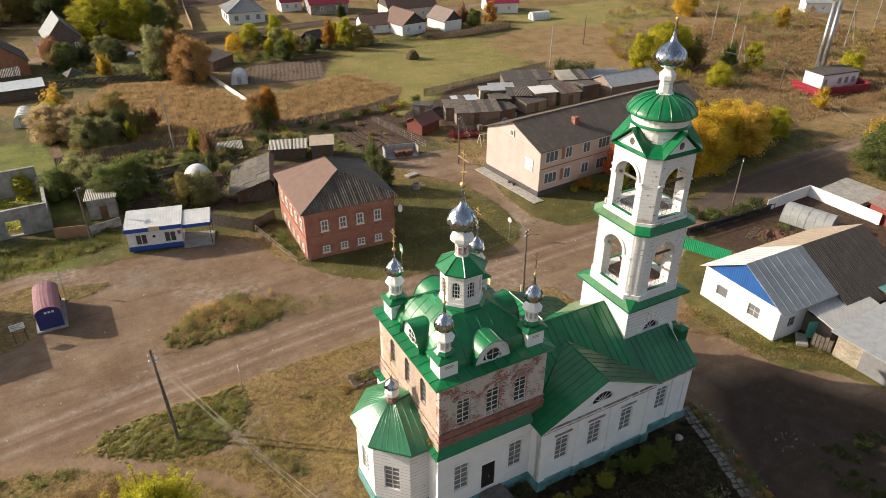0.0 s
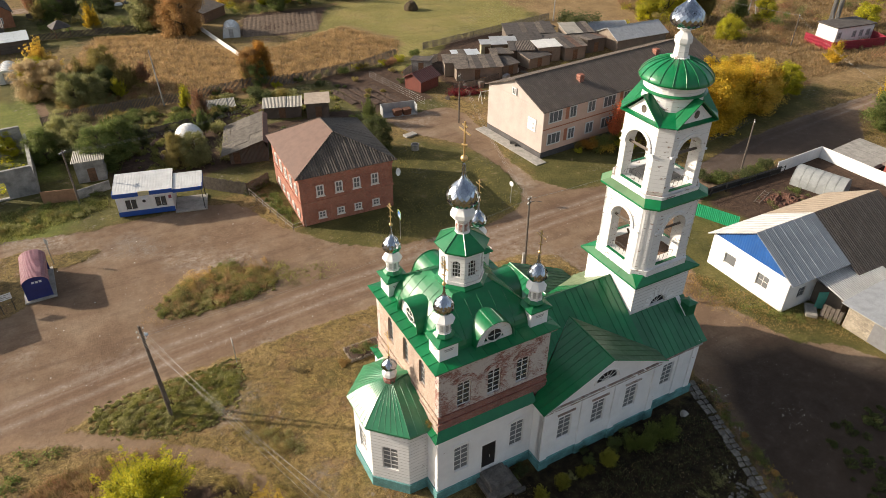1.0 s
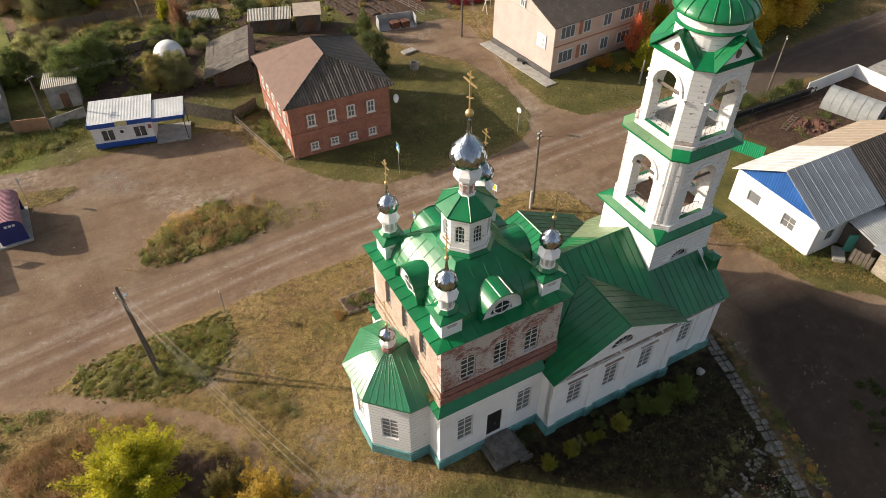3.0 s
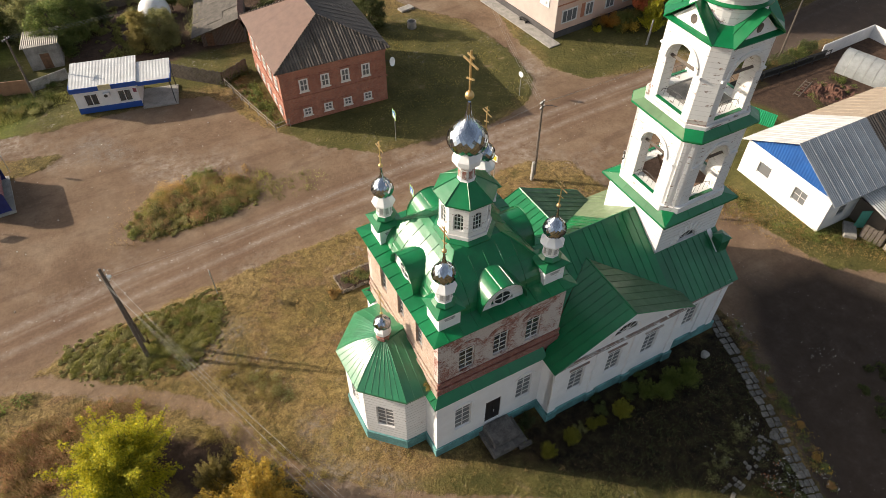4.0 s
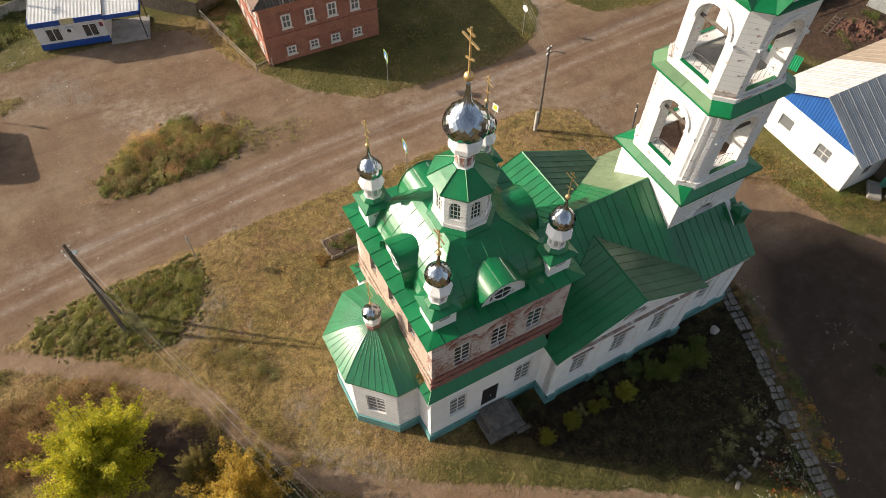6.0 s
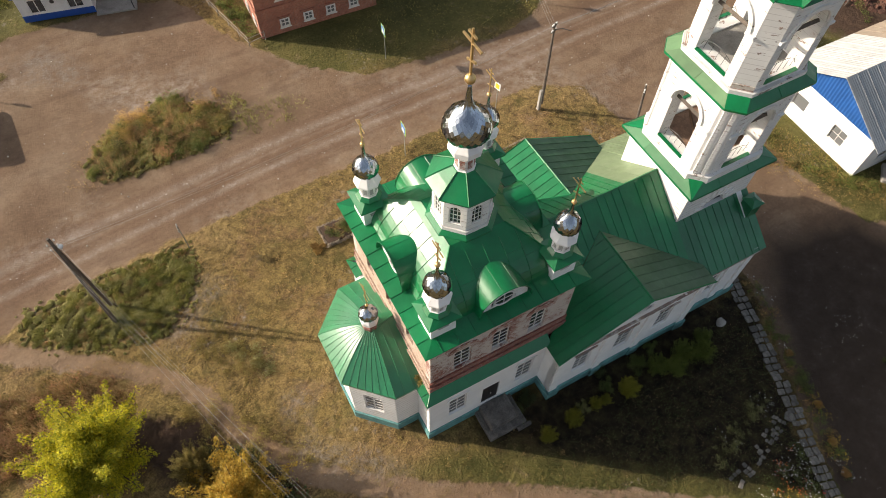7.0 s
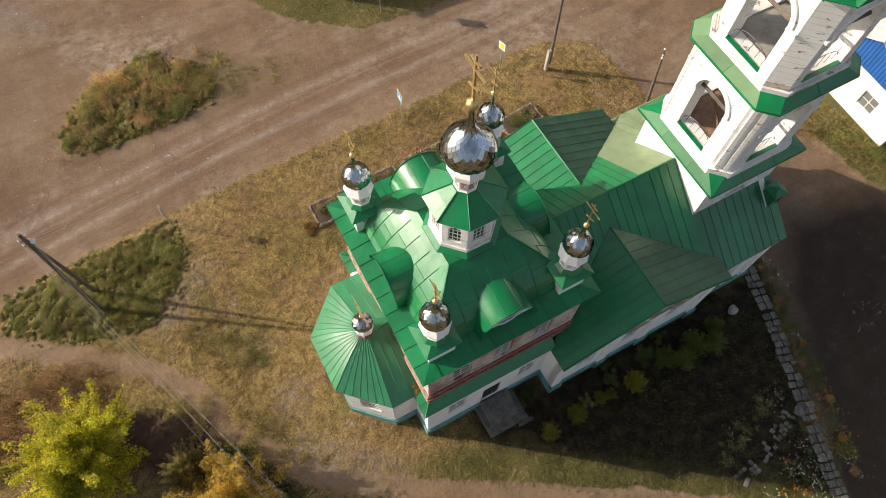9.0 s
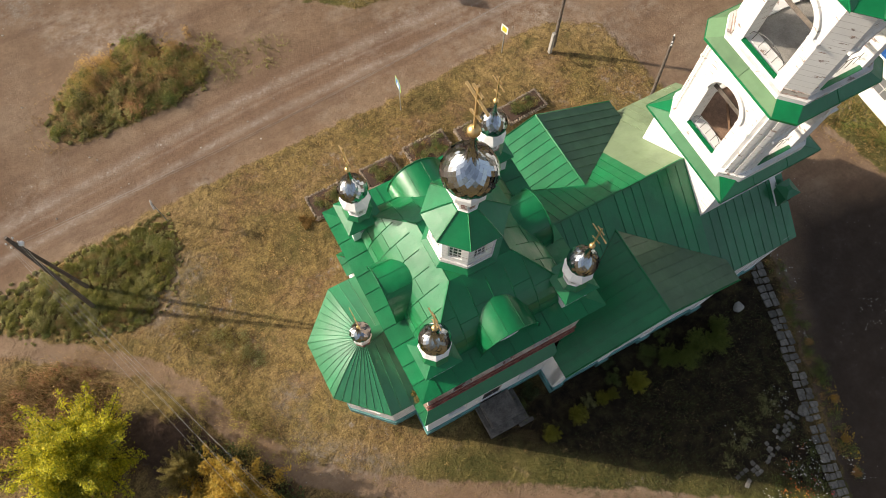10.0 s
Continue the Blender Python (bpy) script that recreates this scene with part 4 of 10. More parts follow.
    part("ridge_cap", bm, GREEN, church)
    bm = bmesh.new()
    wall(bm, *((-6.8, -5.5) if s > 0 else (5.5, 6.8)), 0, 6.6, 0.4)
    part("return_wall", bm, WHITE, church, "", face_m(RX0, 0, 0, -90))
    bm = bmesh.new()
    box(bm, 3.38, 3.495, *sorted((s * 5.62, s * 7.05)), 0, 0.95)
    part("plinth", bm, TEAL, church, "teal-painted masonry plinth")
bm = bmesh.new()
tube(bm, [(4.6, 0, 10.99), (14.7, 0, 10.99)], 0.07, 5)
part("ridge_cap", bm, GREEN, church)
bm = bmesh.new()
wall(bm, -6.3, 6.3, 0, 6.2, 0.4)
prism(bm, [(-6.2, 0.0), (6.2, 0.0), (6.2, 0.4), (-6.2, 0.4)], 6.2, 8.9, [(-2.8, 0.0), (2.8, 0.0), (2.8, 0.4), (-2.8, 0.4)])
part("annex_wall", bm, WHITE, church, "", face_m(20.3, 0, 0, 90))
bm = bmesh.new()
prism(bm, [(20.0, -4.5), (20.9, -4.5), (20.9, -3.6), (20.0, -3.6)], 7.0, 8.75)
prism(bm, [(19.9, -4.6), (21.0, -4.6), (21.0, -3.5), (19.9, -3.5)], 8.75, 8.95, [(20.3, -4.2), (20.6, -4.2), (20.6, -3.9), (20.3, -3.9)])
part("roof_vent", bm, GREEN_MUTED, church, "green sheet-clad roof vent")

# south porch of stone steps
porch = thing("stone_steps", "weathered concrete steps before the church door", "steps", 21.9, 29.55, -1.0)
STEPMAT = plain("dark_step", (0.155, 0.14, 0.126), 0.9, vary=0.5, scale=2.5, relief=0.6)
for x0, x1, depth, z0, z1 in ((-1.35, 1.45, 2.2, 0.0, 0.5), (-1.05, 1.05, 1.72, 0.5, 1.02), (-1.0, 1.0, 1.67, 1.02, 1.12)):
    bm = bmesh.new()
    box(bm, x0, x1, 0.66 - depth, 0.66, z0, z1, 0.04)
    part("step", bm, STEPMAT, porch)
boxes("broken_slab", [(0.7, 1.7, -1.8, -1.56, 0.0, 0.3)], STEPMAT, porch)

# ---- bell tower ----
FLOORWOOD = plain("dusty_floor_boards", (0.3, 0.19, 0.13), 0.9, vary=0.35, scale=3)
tower = thing("bell_tower", "white three-tier bell tower with green roofs and open arches", "bell tower", 39.9, 35.5, -1.0)
for way in (0, 90, 180, -90):
    m = pose(0, 0, 0, 0, 0, way) @ pose(0, -3.0, 0)
    bm = bmesh.new()
    wall(bm, -3.0, 3.0 - 0.6, 0, 12.0, 0.6, [(0, 1.9, 8.75, 9.7, 1)])
    part("base_wall", bm, WHITE_COURSE if way in (0, 90) else WHITE, tower, "", m)
    bm = bmesh.new()
    tube(bm, [(0.93 * math.cos(math.pi * i / 14), 0.25, 8.77 + 0.93 * math.sin(math.pi * i / 14)) for i in range(15)], 0.04, 4)
    fr = part("window", bm, FRAME_W, tower, "half-round window frame", m)
    for i in range(1, 5):
        a = math.pi * i / 5
        bm = bmesh.new()
        tube(bm, [(0, 0.25, 8.77), (0.93 * math.cos(a), 0.25, 8.77 + 0.93 * math.sin(a))], 0.03, 4)
        part("glazing_bar", bm, FRAME_W, fr)
    bm = bmesh.new()
    bm.faces.new([bm.verts.new((0.97 * math.cos(math.pi * i / 12), 0.28, 8.74 + 0.97 * math.sin(math.pi * i / 12))) for i in range(13)])
    part("pane", bm, GLASS_DARK, fr)
    for k in range(9):
        bm = bmesh.new()
        box(bm, -0.11, 0.11, -0.05, -0.004, 1.05, 1.7)
        part("voussoir", bm, WHITE, tower, "", m @ pose(0, 0, 8.8, 0, 78 - 156 * k / 8, 0))
boxes("cornice", [(-3.1, 3.1, -3.1, 3.1, 11.6, 11.78), (-3.25, 3.25, -3.25, 3.25, 11.8, 11.95)], WHITE_PEEL, tower)


def chamfer_skirt(h0, c0, z0, h1, c1, z1, drop=0.12, mat=GREEN_SKIRT):
    """A skirt roof of eight sheet slopes round a chamfered square."""
    a, b = chamfered(h0, c0), chamfered(h1, c1)
    for i in range(8):
        j = (i + 1) % 8
        if (Vector(a[i]) - Vector(a[j])).length < 0.02:
            bm = bmesh.new()
            slab(bm, [(*a[i], z0), (*b[j], z1), (*b[i], z1)][::-1], 0.03)
            part("skirt_roof", bm, GREEN, tower)
            continue
        out = Vector(a[i]) + Vector(a[j])
        sheet = GREEN if -out.y > 0.5 * abs(out.x) else mat  # south-facing slopes take the darker roof green
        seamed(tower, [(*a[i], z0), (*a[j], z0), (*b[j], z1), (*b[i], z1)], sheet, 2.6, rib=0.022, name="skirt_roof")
    bm = bmesh.new()
    for i in range(8):
        j = (i + 1) % 8
        if (Vector(a[i]) - Vector(a[j])).length > 0.02:
            slab(bm, [(*a[i], z0 + 0.01), (*a[j], z0 + 0.01), (*a[j], z0 - drop), (*a[i], z0 - drop)], 0.03)
    part("eave_board", bm, GREEN, tower)
    bm = bmesh.new()
    prism(bm, [(x * 0.97, y * 0.97) for x, y in b], z0 - 0.05, z1 - 0.12)
    part("tier_floor", bm, CONCRETE, tower)


def tier(h, c, z0, z1, aw, sill, head, peel):
    """One open tier: four arched walls and four chamfered corner piers, with floor, beams and rails."""
    for way in (0, 90, 180, -90):
        rot = pose(0, 0, 0, 0, 0, way)
        m = rot @ pose(0, -h, 0)
        bm = bmesh.new()
        wall(bm, -c, c, z0, z1, 0.9, [(0, aw, sill, head, 1)], 14)
        part("arch_wall", bm, WHITE_TOWER, tower, "white wall with an open arch", m)
        bm = bmesh.new()
        poly = [(-h, -c), (-c, -h), (-c, -h + 0.9), (-h + 0.9, -c)]
        prism(bm, poly, z0, z1)
        part("corner_pier", bm, peel, tower, "", rot)
        # arch moulding, imposts and inner pilasters
        bm = bmesh.new()
        r = aw / 2
        zc = head - r
        n = 14
        for i in range(n):
            a0, a1 = math.pi * i / n, math.pi * (i + 1) / n
            slab(bm, [((r + q) * math.cos(a), -0.12, zc + (r + q) * math.sin(a)) for q, a in ((0.04, a0), (0.04, a1), (0.3, a1), (0.3, a0))], -0.13)
        for e in (-1, 1):
            box(bm, *sorted((e * (r + 0.02), e * (c + 0.02))), -0.14, -0.004, zc - 0.16, zc)
        part("arch_moulding", bm, WHITE_TOWER, tower, "", m)
        k = (h - c) / math.sqrt(2)
        mc = rot @ pose(-(h + c) / 2, -(h + c) / 2, 0, 0, 0, -45)
        if peel is WHITE:
            boxes("pilaster", [(-k * 0.62, -k * 0.22, -0.14, -0.004, z0 + 0.26, z1 - 0.5), (k * 0.22, k * 0.62, -0.14, -0.004, z0 + 0.26, z1 - 0.5), (-k * 0.75, k * 0.75, -0.2, -0.004, z1 - 0.5, z1 - 0.3), (-k * 0.75, k * 0.75, -0.18, -0.004, z0, z0 + 0.25)], WHITE_PEEL, tower, "", mc)
        bm = bmesh.new()
        slab(bm, [(-r, -0.06, sill + 0.04), (r, -0.06, sill + 0.04), (r, 0.17, sill + 0.07), (-r, 0.17, sill + 0.07)], 0.05)
        part("sill_sheet", bm, GREEN, tower, "", m)
        bm = bmesh.new()
        tube(bm, [(-r - 0.05, 0.4, zc - 0.12), (r + 0.05, 0.4, zc - 0.12)], 0.13, 4)
        part("tie_beam", bm, WOOD_OLD, tower, "grey timber beam", m)
        bm = bmesh.new()
        for i in range(5):
            x = -r + (i + 0.5) * aw / 5
            tube(bm, [(x, 0.35, sill + 0.05), (x + 0.1, 0.35, sill + 0.8)], 0.014, 4)
        tube(bm, [(-r + r * (1 - math.cos(math.pi * i / 8)), 0.35, sill + 0.2 + 0.65 * math.sin(math.pi * i / 8)) for i in range(9)], 0.018, 4)
        part("railing", bm, DARKMETAL, tower, "bent iron railing", m)
    bm = bmesh.new()
    prism(bm, [(x * 0.93, y * 0.93) for x, y in chamfered(h, c)], sill - 0.25, sill - 0.1)
    part("tier_floor", bm, CONCRETE if peel is not WHITE else FLOORWOOD, tower)
    boxes("cornice", [(-h - 0.08, h + 0.08, -c, c, z1 - 0.16, z1), (-c, c, -h - 0.08, h + 0.08, z1 - 0.16, z1 - 0.002)], WHITE, tower)


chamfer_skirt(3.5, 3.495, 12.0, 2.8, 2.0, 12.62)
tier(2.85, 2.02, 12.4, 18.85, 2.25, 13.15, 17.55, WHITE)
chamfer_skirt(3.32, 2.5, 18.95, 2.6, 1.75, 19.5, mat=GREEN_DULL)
tier(2.62, 1.78, 19.3, 25.2, 2.4, 19.85, 24.1, WHITE_PEEL)
for way in (45, 135, 225, 315):
    boxes("corner_band", [(-0.62, 0.62, -0.1, 0.05, 19.45, 19.62), (-0.6, 0.6, -0.06, 0.05, 19.62, 19.9)], WEATHER_SHADE, tower, "weathered corner moulding", pose(0, 0, 0, 0, 0, way) @ pose(0, -3.11, 0))
for i in range(5):
    bm = bmesh.new()
    tube(bm, [(-1.6 + 0.7 * i, -1.2 + 0.3 * (i % 3), 13.15), (-0.9 + 0.4 * i, 1.0 - 0.5 * (i % 2), 14.4 + 0.4 * (i % 3))], 0.09, 4)
    part("fallen_beam", bm, WOOD_BROWN, tower, "fallen brown timber beam")
for h, c, z0, z1 in ((3.06, 2.16, 12.3, 12.92), (2.82, 1.92, 19.22, 19.6)):
    ring = [chamfered(q, q - h + c) for q in (h, h - 0.5)]
    for i in range(8):
        j = (i + 1) % 8
        bm = bmesh.new()
        prism(bm, [ring[0][i], ring[0][j], ring[1][j], ring[1][i]], z0, z1)
        part("base_course", bm, WHITE_PEEL, tower, "white base course with flaking paint")
# gabled roof
for way in (0, 90, 180, -90):
    rot = pose(0, 0, 0, 0, 0, way)
    bm = bmesh.new()
    n = 10
    prism_pts = [(-1.78, 25.2), (1.78, 25.2), (0, 26.75)]
    v0 = [bm.verts.new((x, -2.6, z)) for x, z in prism_pts]
    v1 = [bm.verts.new((x, -2.2, z)) for x, z in prism_pts]
    bm.faces.new(v0)
    bm.faces.new(v1[::-1])
    for i in range(3):
        bm.faces.new((v0[i], v1[i], v1[(i + 1) % 3], v0[(i + 1) % 3]))
    gb = part("gable", bm, WHITE, tower, "", rot)
    bm = bmesh.new()
    vs = [bm.verts.new((0.24 * math.cos(2 * math.pi * i / 16), -2.63, 25.85 + 0.3 * math.sin(2 * math.pi * i / 16))) for i in range(16)]
    wv = [bm.verts.new((v.co.x, -2.595, v.co.z)) for v in vs]
    bm.faces.new(vs)
    for i in range(16):
        bm.faces.new((vs[i], vs[(i + 1) % 16], wv[(i + 1) % 16], wv[i]))
    part("oculus", bm, WOOD_OLD, gb, "round boarded opening")
    bm = bmesh.new()
    slab(bm, [(-2.05, -2.95, 25.18), (2.05, -2.95, 25.18), (1.85, -2.58, 25.34), (-1.85, -2.58, 25.34)], 0.06)
    part("gable_sill", bm, GREEN, tower, "", rot)
    for e in (-1, 1):
        pts = [(0, -2.95, 27.0), (e * 2.05, -2.95, 25.25), (e * 2.05, -2.05, 25.25), (0, -0.6, 27.0)]
        seamed(tower, [tuple(rot @ Vector(p)) for p in pts], GREEN, 0.8, name="gable_roof")
    bm = bmesh.new()
    slab(bm, [(-2.95, -2.0, 25.22), (-2.0, -2.95, 25.22), (-0.5, -1.5, 26.3), (-1.5, -0.5, 26.3)], 0.05)
    part("valley_sheet", bm, GREEN, tower, "", rot)
bm = bmesh.new()
lathe(bm, [(2.2, 25.0), (2.2, 27.05), (2.24, 27.05), (2.24, 27.1), (2.2, 27.1), (2.2, 27.85), (2.45, 27.9), (2.45, 27.98)], 32)
part("drum", bm, WHITE_PEEL, tower, "round white drum", smooth=False)
bm = bmesh.new()
lathe(bm, [(2.22, 26.95), (2.42, 27.0), (2.42, 27.05), (2.22, 27.14)], 32)
part("drum_ring", bm, GREEN, tower)
bm = bmesh.new()
dp = [(2.66, 27.82), (2.68, 27.95), (2.55, 28.2), (2.2, 28.6), (1.7, 28.92), (1.1, 29.15), (0.6, 29.3)]
lathe(bm, dp, 32)
dm = part("dome_roof", bm, GREEN, tower, "low green sheet dome", smooth=True)
bm = bmesh.new()
for i in range(18):
    a = 2 * math.pi * i / 18
    tube(bm, [((r + 0.02) * math.cos(a), (r + 0.02) * math.sin(a), z + 0.02) for r, z in dp[1:]], 0.03, 4)
part("seams", bm, GREEN, dm)
bm = bmesh.new()
lathe(bm, [(0.72, 29.2), (0.72, 29.32), (0.55, 29.36), (0.52, 30.25), (0.62, 30.32), (0.62, 30.42)], 8, 0, 0, math.pi / 8)
part("lantern", bm, WHITE_PEEL, tower)
bm = bmesh.new()
lathe(bm, [(0.66, 30.4), (0.66, 30.7), (0.38, 31.05), (0.36, 31.2), (0.66, 31.32), (0.6, 31.45)], 8, 0, 0, math.pi / 8)
part("dome_neck", bm, WHITE, tower)
onion(tower, 0, 0, 31.35, 1.2, 2.75, 20)
bm = bmesh.new()
tube(bm, [(0, 0, 33.6), (0, 0, 34.7)], 0.1, 8, 0.07)
part("spike", bm, plain("brown_spike", (0.16, 0.08, 0.04), 0.5), tower)
bm = bmesh.new()
bmesh.ops.create_uvsphere(bm, u_segments=10, v_segments=8, radius=0.16, matrix=Matrix.Translation((0, 0, 34.75)))
part("ball", bm, GOLD, tower, smooth=True)


# ---- ground ----
def inside_distance(poly, px, py):
    """Signed distance to a plan polygon, positive inside."""
    d = np.full(px.shape, 1e9)
    ins = np.zeros(px.shape, bool)
    n = len(poly)
    for i in range(n):
        (ax, ay), (bx, by) = poly[i], poly[(i + 1) % n]
        ex, ey = bx - ax, by - ay
        s = np.clip(((px - ax) * ex + (py - ay) * ey) / (ex * ex + ey * ey + 1e-9), 0, 1)
        d = np.minimum(d, np.hypot(px - ax - s * ex, py - ay - s * ey))
        cond = (ay > py) != (by > py)
        xi = ax + (py - ay) / (by - ay + 1e-12) * ex
        ins ^= cond & (px < xi)
    return np.where(ins, d, -d)


def strip_distance(pts, half, px, py):
    d = np.full(px.shape, 1e9)
    for (ax, ay), (bx, by) in zip(pts, pts[1:]):
        ex, ey = bx - ax, by - ay
        s = np.clip(((px - ax) * ex + (py - ay) * ey) / (ex * ex + ey * ey), 0, 1)
        d = np.minimum(d, np.hypot(px - ax - s * ex, py - ay - s * ey))
    return half - d


ROAD = [(-90, 40), (-30, 47.5), (-12.5, 51.4), (-7, 51.6), (-2.1, 53.4), (7.7, 53.9), (15, 54.2), (27.2, 53.9), (33.6, 54.2), (41.3, 54.5), (45.4, 52.2), (46, 47.4), (46.3, 42), (45.2, 34), (44.6, 29), (42.6, 24), (40.2, 18), (38.6, 14), (35, 4),
        (31, -20), (75, -20), (66, 18), (62.6, 21.8), (60.5, 25.8), (56.8, 28.5), (55.5, 34.5), (55.6, 39.6), (58.5, 45), (63, 49), (73.1, 54.5), (86.3, 56.6), (92.5, 55.0), (98.2, 53.2), (106, 53), (111, 57), (116, 61), (128, 61), (200, 62), (200, 66.5), (134, 65), (106, 64.4), (91, 63), (76, 60), (61, 62.1),
        (56.4, 63.8), (53.8, 68.2), (54.4, 76.3), (56.7, 84.7), (57.5, 93.3), (56, 97), (44.5, 97), (46, 90), (48.4, 86.8), (51.2, 82.8), (52, 74.3), (51, 66.8), (47.8, 63.1)]
ROAD += [(42.8, 61.7), (28.8, 63), (23.8, 67), (20.4, 71.9), (18.6, 78), (17.3, 83.7), (9, 83.6), (2.8, 84.1), (-1.2, 84), (-12.3, 86.9), (-40, 92), (-90, 96)]
ISLE = [(3.2, 65.0), (4.3, 66.9), (6.3, 67.9), (8.9, 68.0), (10.2, 69.4), (12.3, 69.0), (12.9, 67.8), (14.8, 66.2), (15.6, 63.6), (14.6, 62.0), (11.5, 61.7), (7.5, 61.5), (4.2, 61.9), (2.8, 63.3)]
SHELTER_GRASS = [(-30, 86), (-12.4, 82.7), (-8.7, 83.0), (-5.6, 80.6), (-0.2, 79.4), (-2.6, 77.5), (-5.7, 77.5), (-8.4, 72.3), (-9.3, 71.2), (-12.4, 70.2), (-30, 66)]
FOOT = [(-30, 60), (-6.6, 50.6), (-3.3, 48.1), (0.1, 45.5), (3.1, 43.0), (5.1, 39.9), (6.6, 36.2), (9.2, 32.0), (13.9, 28.2), (20.1, 24.3), (26.1, 20.6), (32.0, 16.4), (44.0, 7.0)]
xs = np.concatenate([np.linspace(-900, -80, 22)[:-1], np.linspace(-80, -30, 40)[:-1], np.arange(-30, 80, 0.55), np.linspace(80, 220, 90), np.linspace(230, 1100, 20)])
ys = np.concatenate([np.linspace(-500, -20, 12)[:-1], np.arange(-20, 110, 0.55), np.linspace(110.6, 260, 110), np.linspace(275, 1600, 22)])
gx, gy = np.meshgrid(xs, ys)


def soft_noise(px, py, size, seed):
    r = np.random.default_rng(seed)
    tot = 0
    for k in range(7):
        a, ph = r.uniform(0, 2 * math.pi), r.uniform(0, 6.28)
        f = 2 * math.pi / (size * r.uniform(0.6, 1.7))
        tot = tot + np.sin((px * math.cos(a) + py * math.sin(a)) * f + ph)
    return tot / 7


foot = strip_distance(FOOT, 0.72, gx, gy)
dirt = inside_distance(ROAD, gx, gy)
dirt = np.minimum(dirt, -inside_distance(ISLE, gx, gy))
dirt = np.minimum(dirt, -inside_distance(SHELTER_GRASS, gx, gy))
KIOSK_GRASS = [(12.4, 86), (15.5, 85.6), (18.6, 83.6), (19.2, 78), (20.4, 72), (18.4, 75.5), (17.2, 80), (15.2, 82.6), (12.8, 83.2)]
dirt = np.minimum(dirt, -inside_distance(KIOSK_GRASS, gx, gy))
dirt = np.maximum(dirt, foot)
dirt = np.maximum(dirt, strip_distance([(-9, 77), (-14, 80), (-30, 85)], 2.0, gx, gy) - 4)
dirt = np.maximum(dirt, strip_distance([(-4.0, 131), (-3.2, 122), (-1.4, 112)], 0.75, gx, gy))
dirt = np.maximum(dirt, strip_distance([(-80, 195), (10.8, 197), (23.7, 198.8), (37.5, 203), (50, 203), (66, 203.6), (90, 202.5), (150, 206)], 2.3, gx, gy))
relief = 0.05 * soft_noise(gx, gy, 9, 5) + 0.03 * soft_noise(gx, gy, 3.1, 6)
relief = np.where(dirt > 0, relief * 0.4 - 0.05 * np.clip(dirt, 0, 1), relief)
near_church = np.maximum(inside_distance([(12, 27), (44, 27), (44, 44), (12, 44)], gx, gy), -50)
relief = relief * np.clip(-near_church / 3, 0, 1)
GREENLAND = [[(21, 63), (52, 63), (53, 76), (50, 84), (36, 92), (21, 90)], [(-60, 100), (2, 94), (1, 150), (-60, 165)], [(52, 98), (62, 115), (100, 130), (130, 170), (60, 165), (35, 128)], [(54, 24), (72, 20), (75, 60), (55, 50)], [(23, 93), (56, 95), (58, 106), (58, 116), (40, 119), (22, 119)], [(-15, 164), (18, 160), (36, 170), (36, 192), (-15, 194)], [(80, 62), (112, 66), (122, 72), (120, 84), (92, 80), (80, 74)], [(36, 168), (110, 168), (110, 178), (36, 178)], [(-40, 84), (20, 84), (22, 96), (-40, 98)], [(53, 64), (60, 62), (75, 62), (75, 74), (58, 74), (55, 80)], [(14, 29.5), (20, 29), (33, 19.5), (40, 14.5), (37, 11), (28, 18), (20, 24)]]
green = np.max([inside_distance(p, gx, gy) for p in GREENLAND], axis=0)
LAWNS = [[(-60, 104), (-3, 101), (-3.4, 118), (-4.6, 134), (-60, 142)], [(-60, 78), (-9, 84), (-2, 86.2), (-2, 91), (-60, 96)]]
lawn = np.max([inside_distance(p, gx, gy) for p in LAWNS], axis=0)
MEADOW = [[(57, 116), (74, 126), (96, 132), (122, 150), (100, 168), (66, 166), (52, 148), (50, 130)], [(118, 150), (180, 140), (180, 190), (130, 190)], [(40, 206), (60, 208), (60, 216), (40, 214)]]
meadow = np.max([inside_distance(p, gx, gy) for p in MEADOW], axis=0)
# garden plots; the last one darkens the ground for the footpath trees' shade
SOIL_AND_SHADE = [[(3, 92), (22, 92), (22, 112), (3, 112)], [(25, 98), (41, 98), (41, 104), (25, 104)], [(22, 109), (40, 109), (40, 114), (22, 114)], [(43, 100), (56, 101), (57, 120), (43, 120)], [(75, 36), (100, 36), (104, 57), (70, 52)], [(62, 100), (92, 108), (100, 128), (76, 128), (62, 116)], [(36, 153), (45, 148.5), (53, 148), (62, 166), (42, 168)], [(-80, 238), (110, 250), (110, 330), (-80, 330)], [(0.5, 41.0), (3.6, 39.6), (6.0, 35.0), (8.2, 31.6), (5.0, 30.5), (1.5, 35.5), (-0.5, 39.0)]]
soil = np.max([inside_distance(p, gx, gy) for p in SOIL_AND_SHADE], axis=0)
# yard within the church's shadow, darkened further by ground colour
YARD_SHADE = [(19, 29.5), (29, 20.5), (33, 18.5), (38, 14), (44, 28), (44, 29.5), (30, 30)]
yard = inside_distance(YARD_SHADE, gx, gy)
# road where the tower's shadow falls, darkened by colour
ROAD_SHADE = [(44.2, 26.5), (48.4, 31), (56, 29), (60, 22), (75, -20), (29, -20), (34.6, 8), (38.4, 16)]
damp = inside_distance(ROAD_SHADE, gx, gy)
# dirt road under the yellow trees' shadow, darkened by colour
TREE_SHADE = [(76, 50), (86, 54), (98, 50), (107, 50), (111, 57), (110, 65), (106, 65), (91, 65), (80, 64), (76, 62)]
paved = inside_distance(TREE_SHADE, gx, gy)
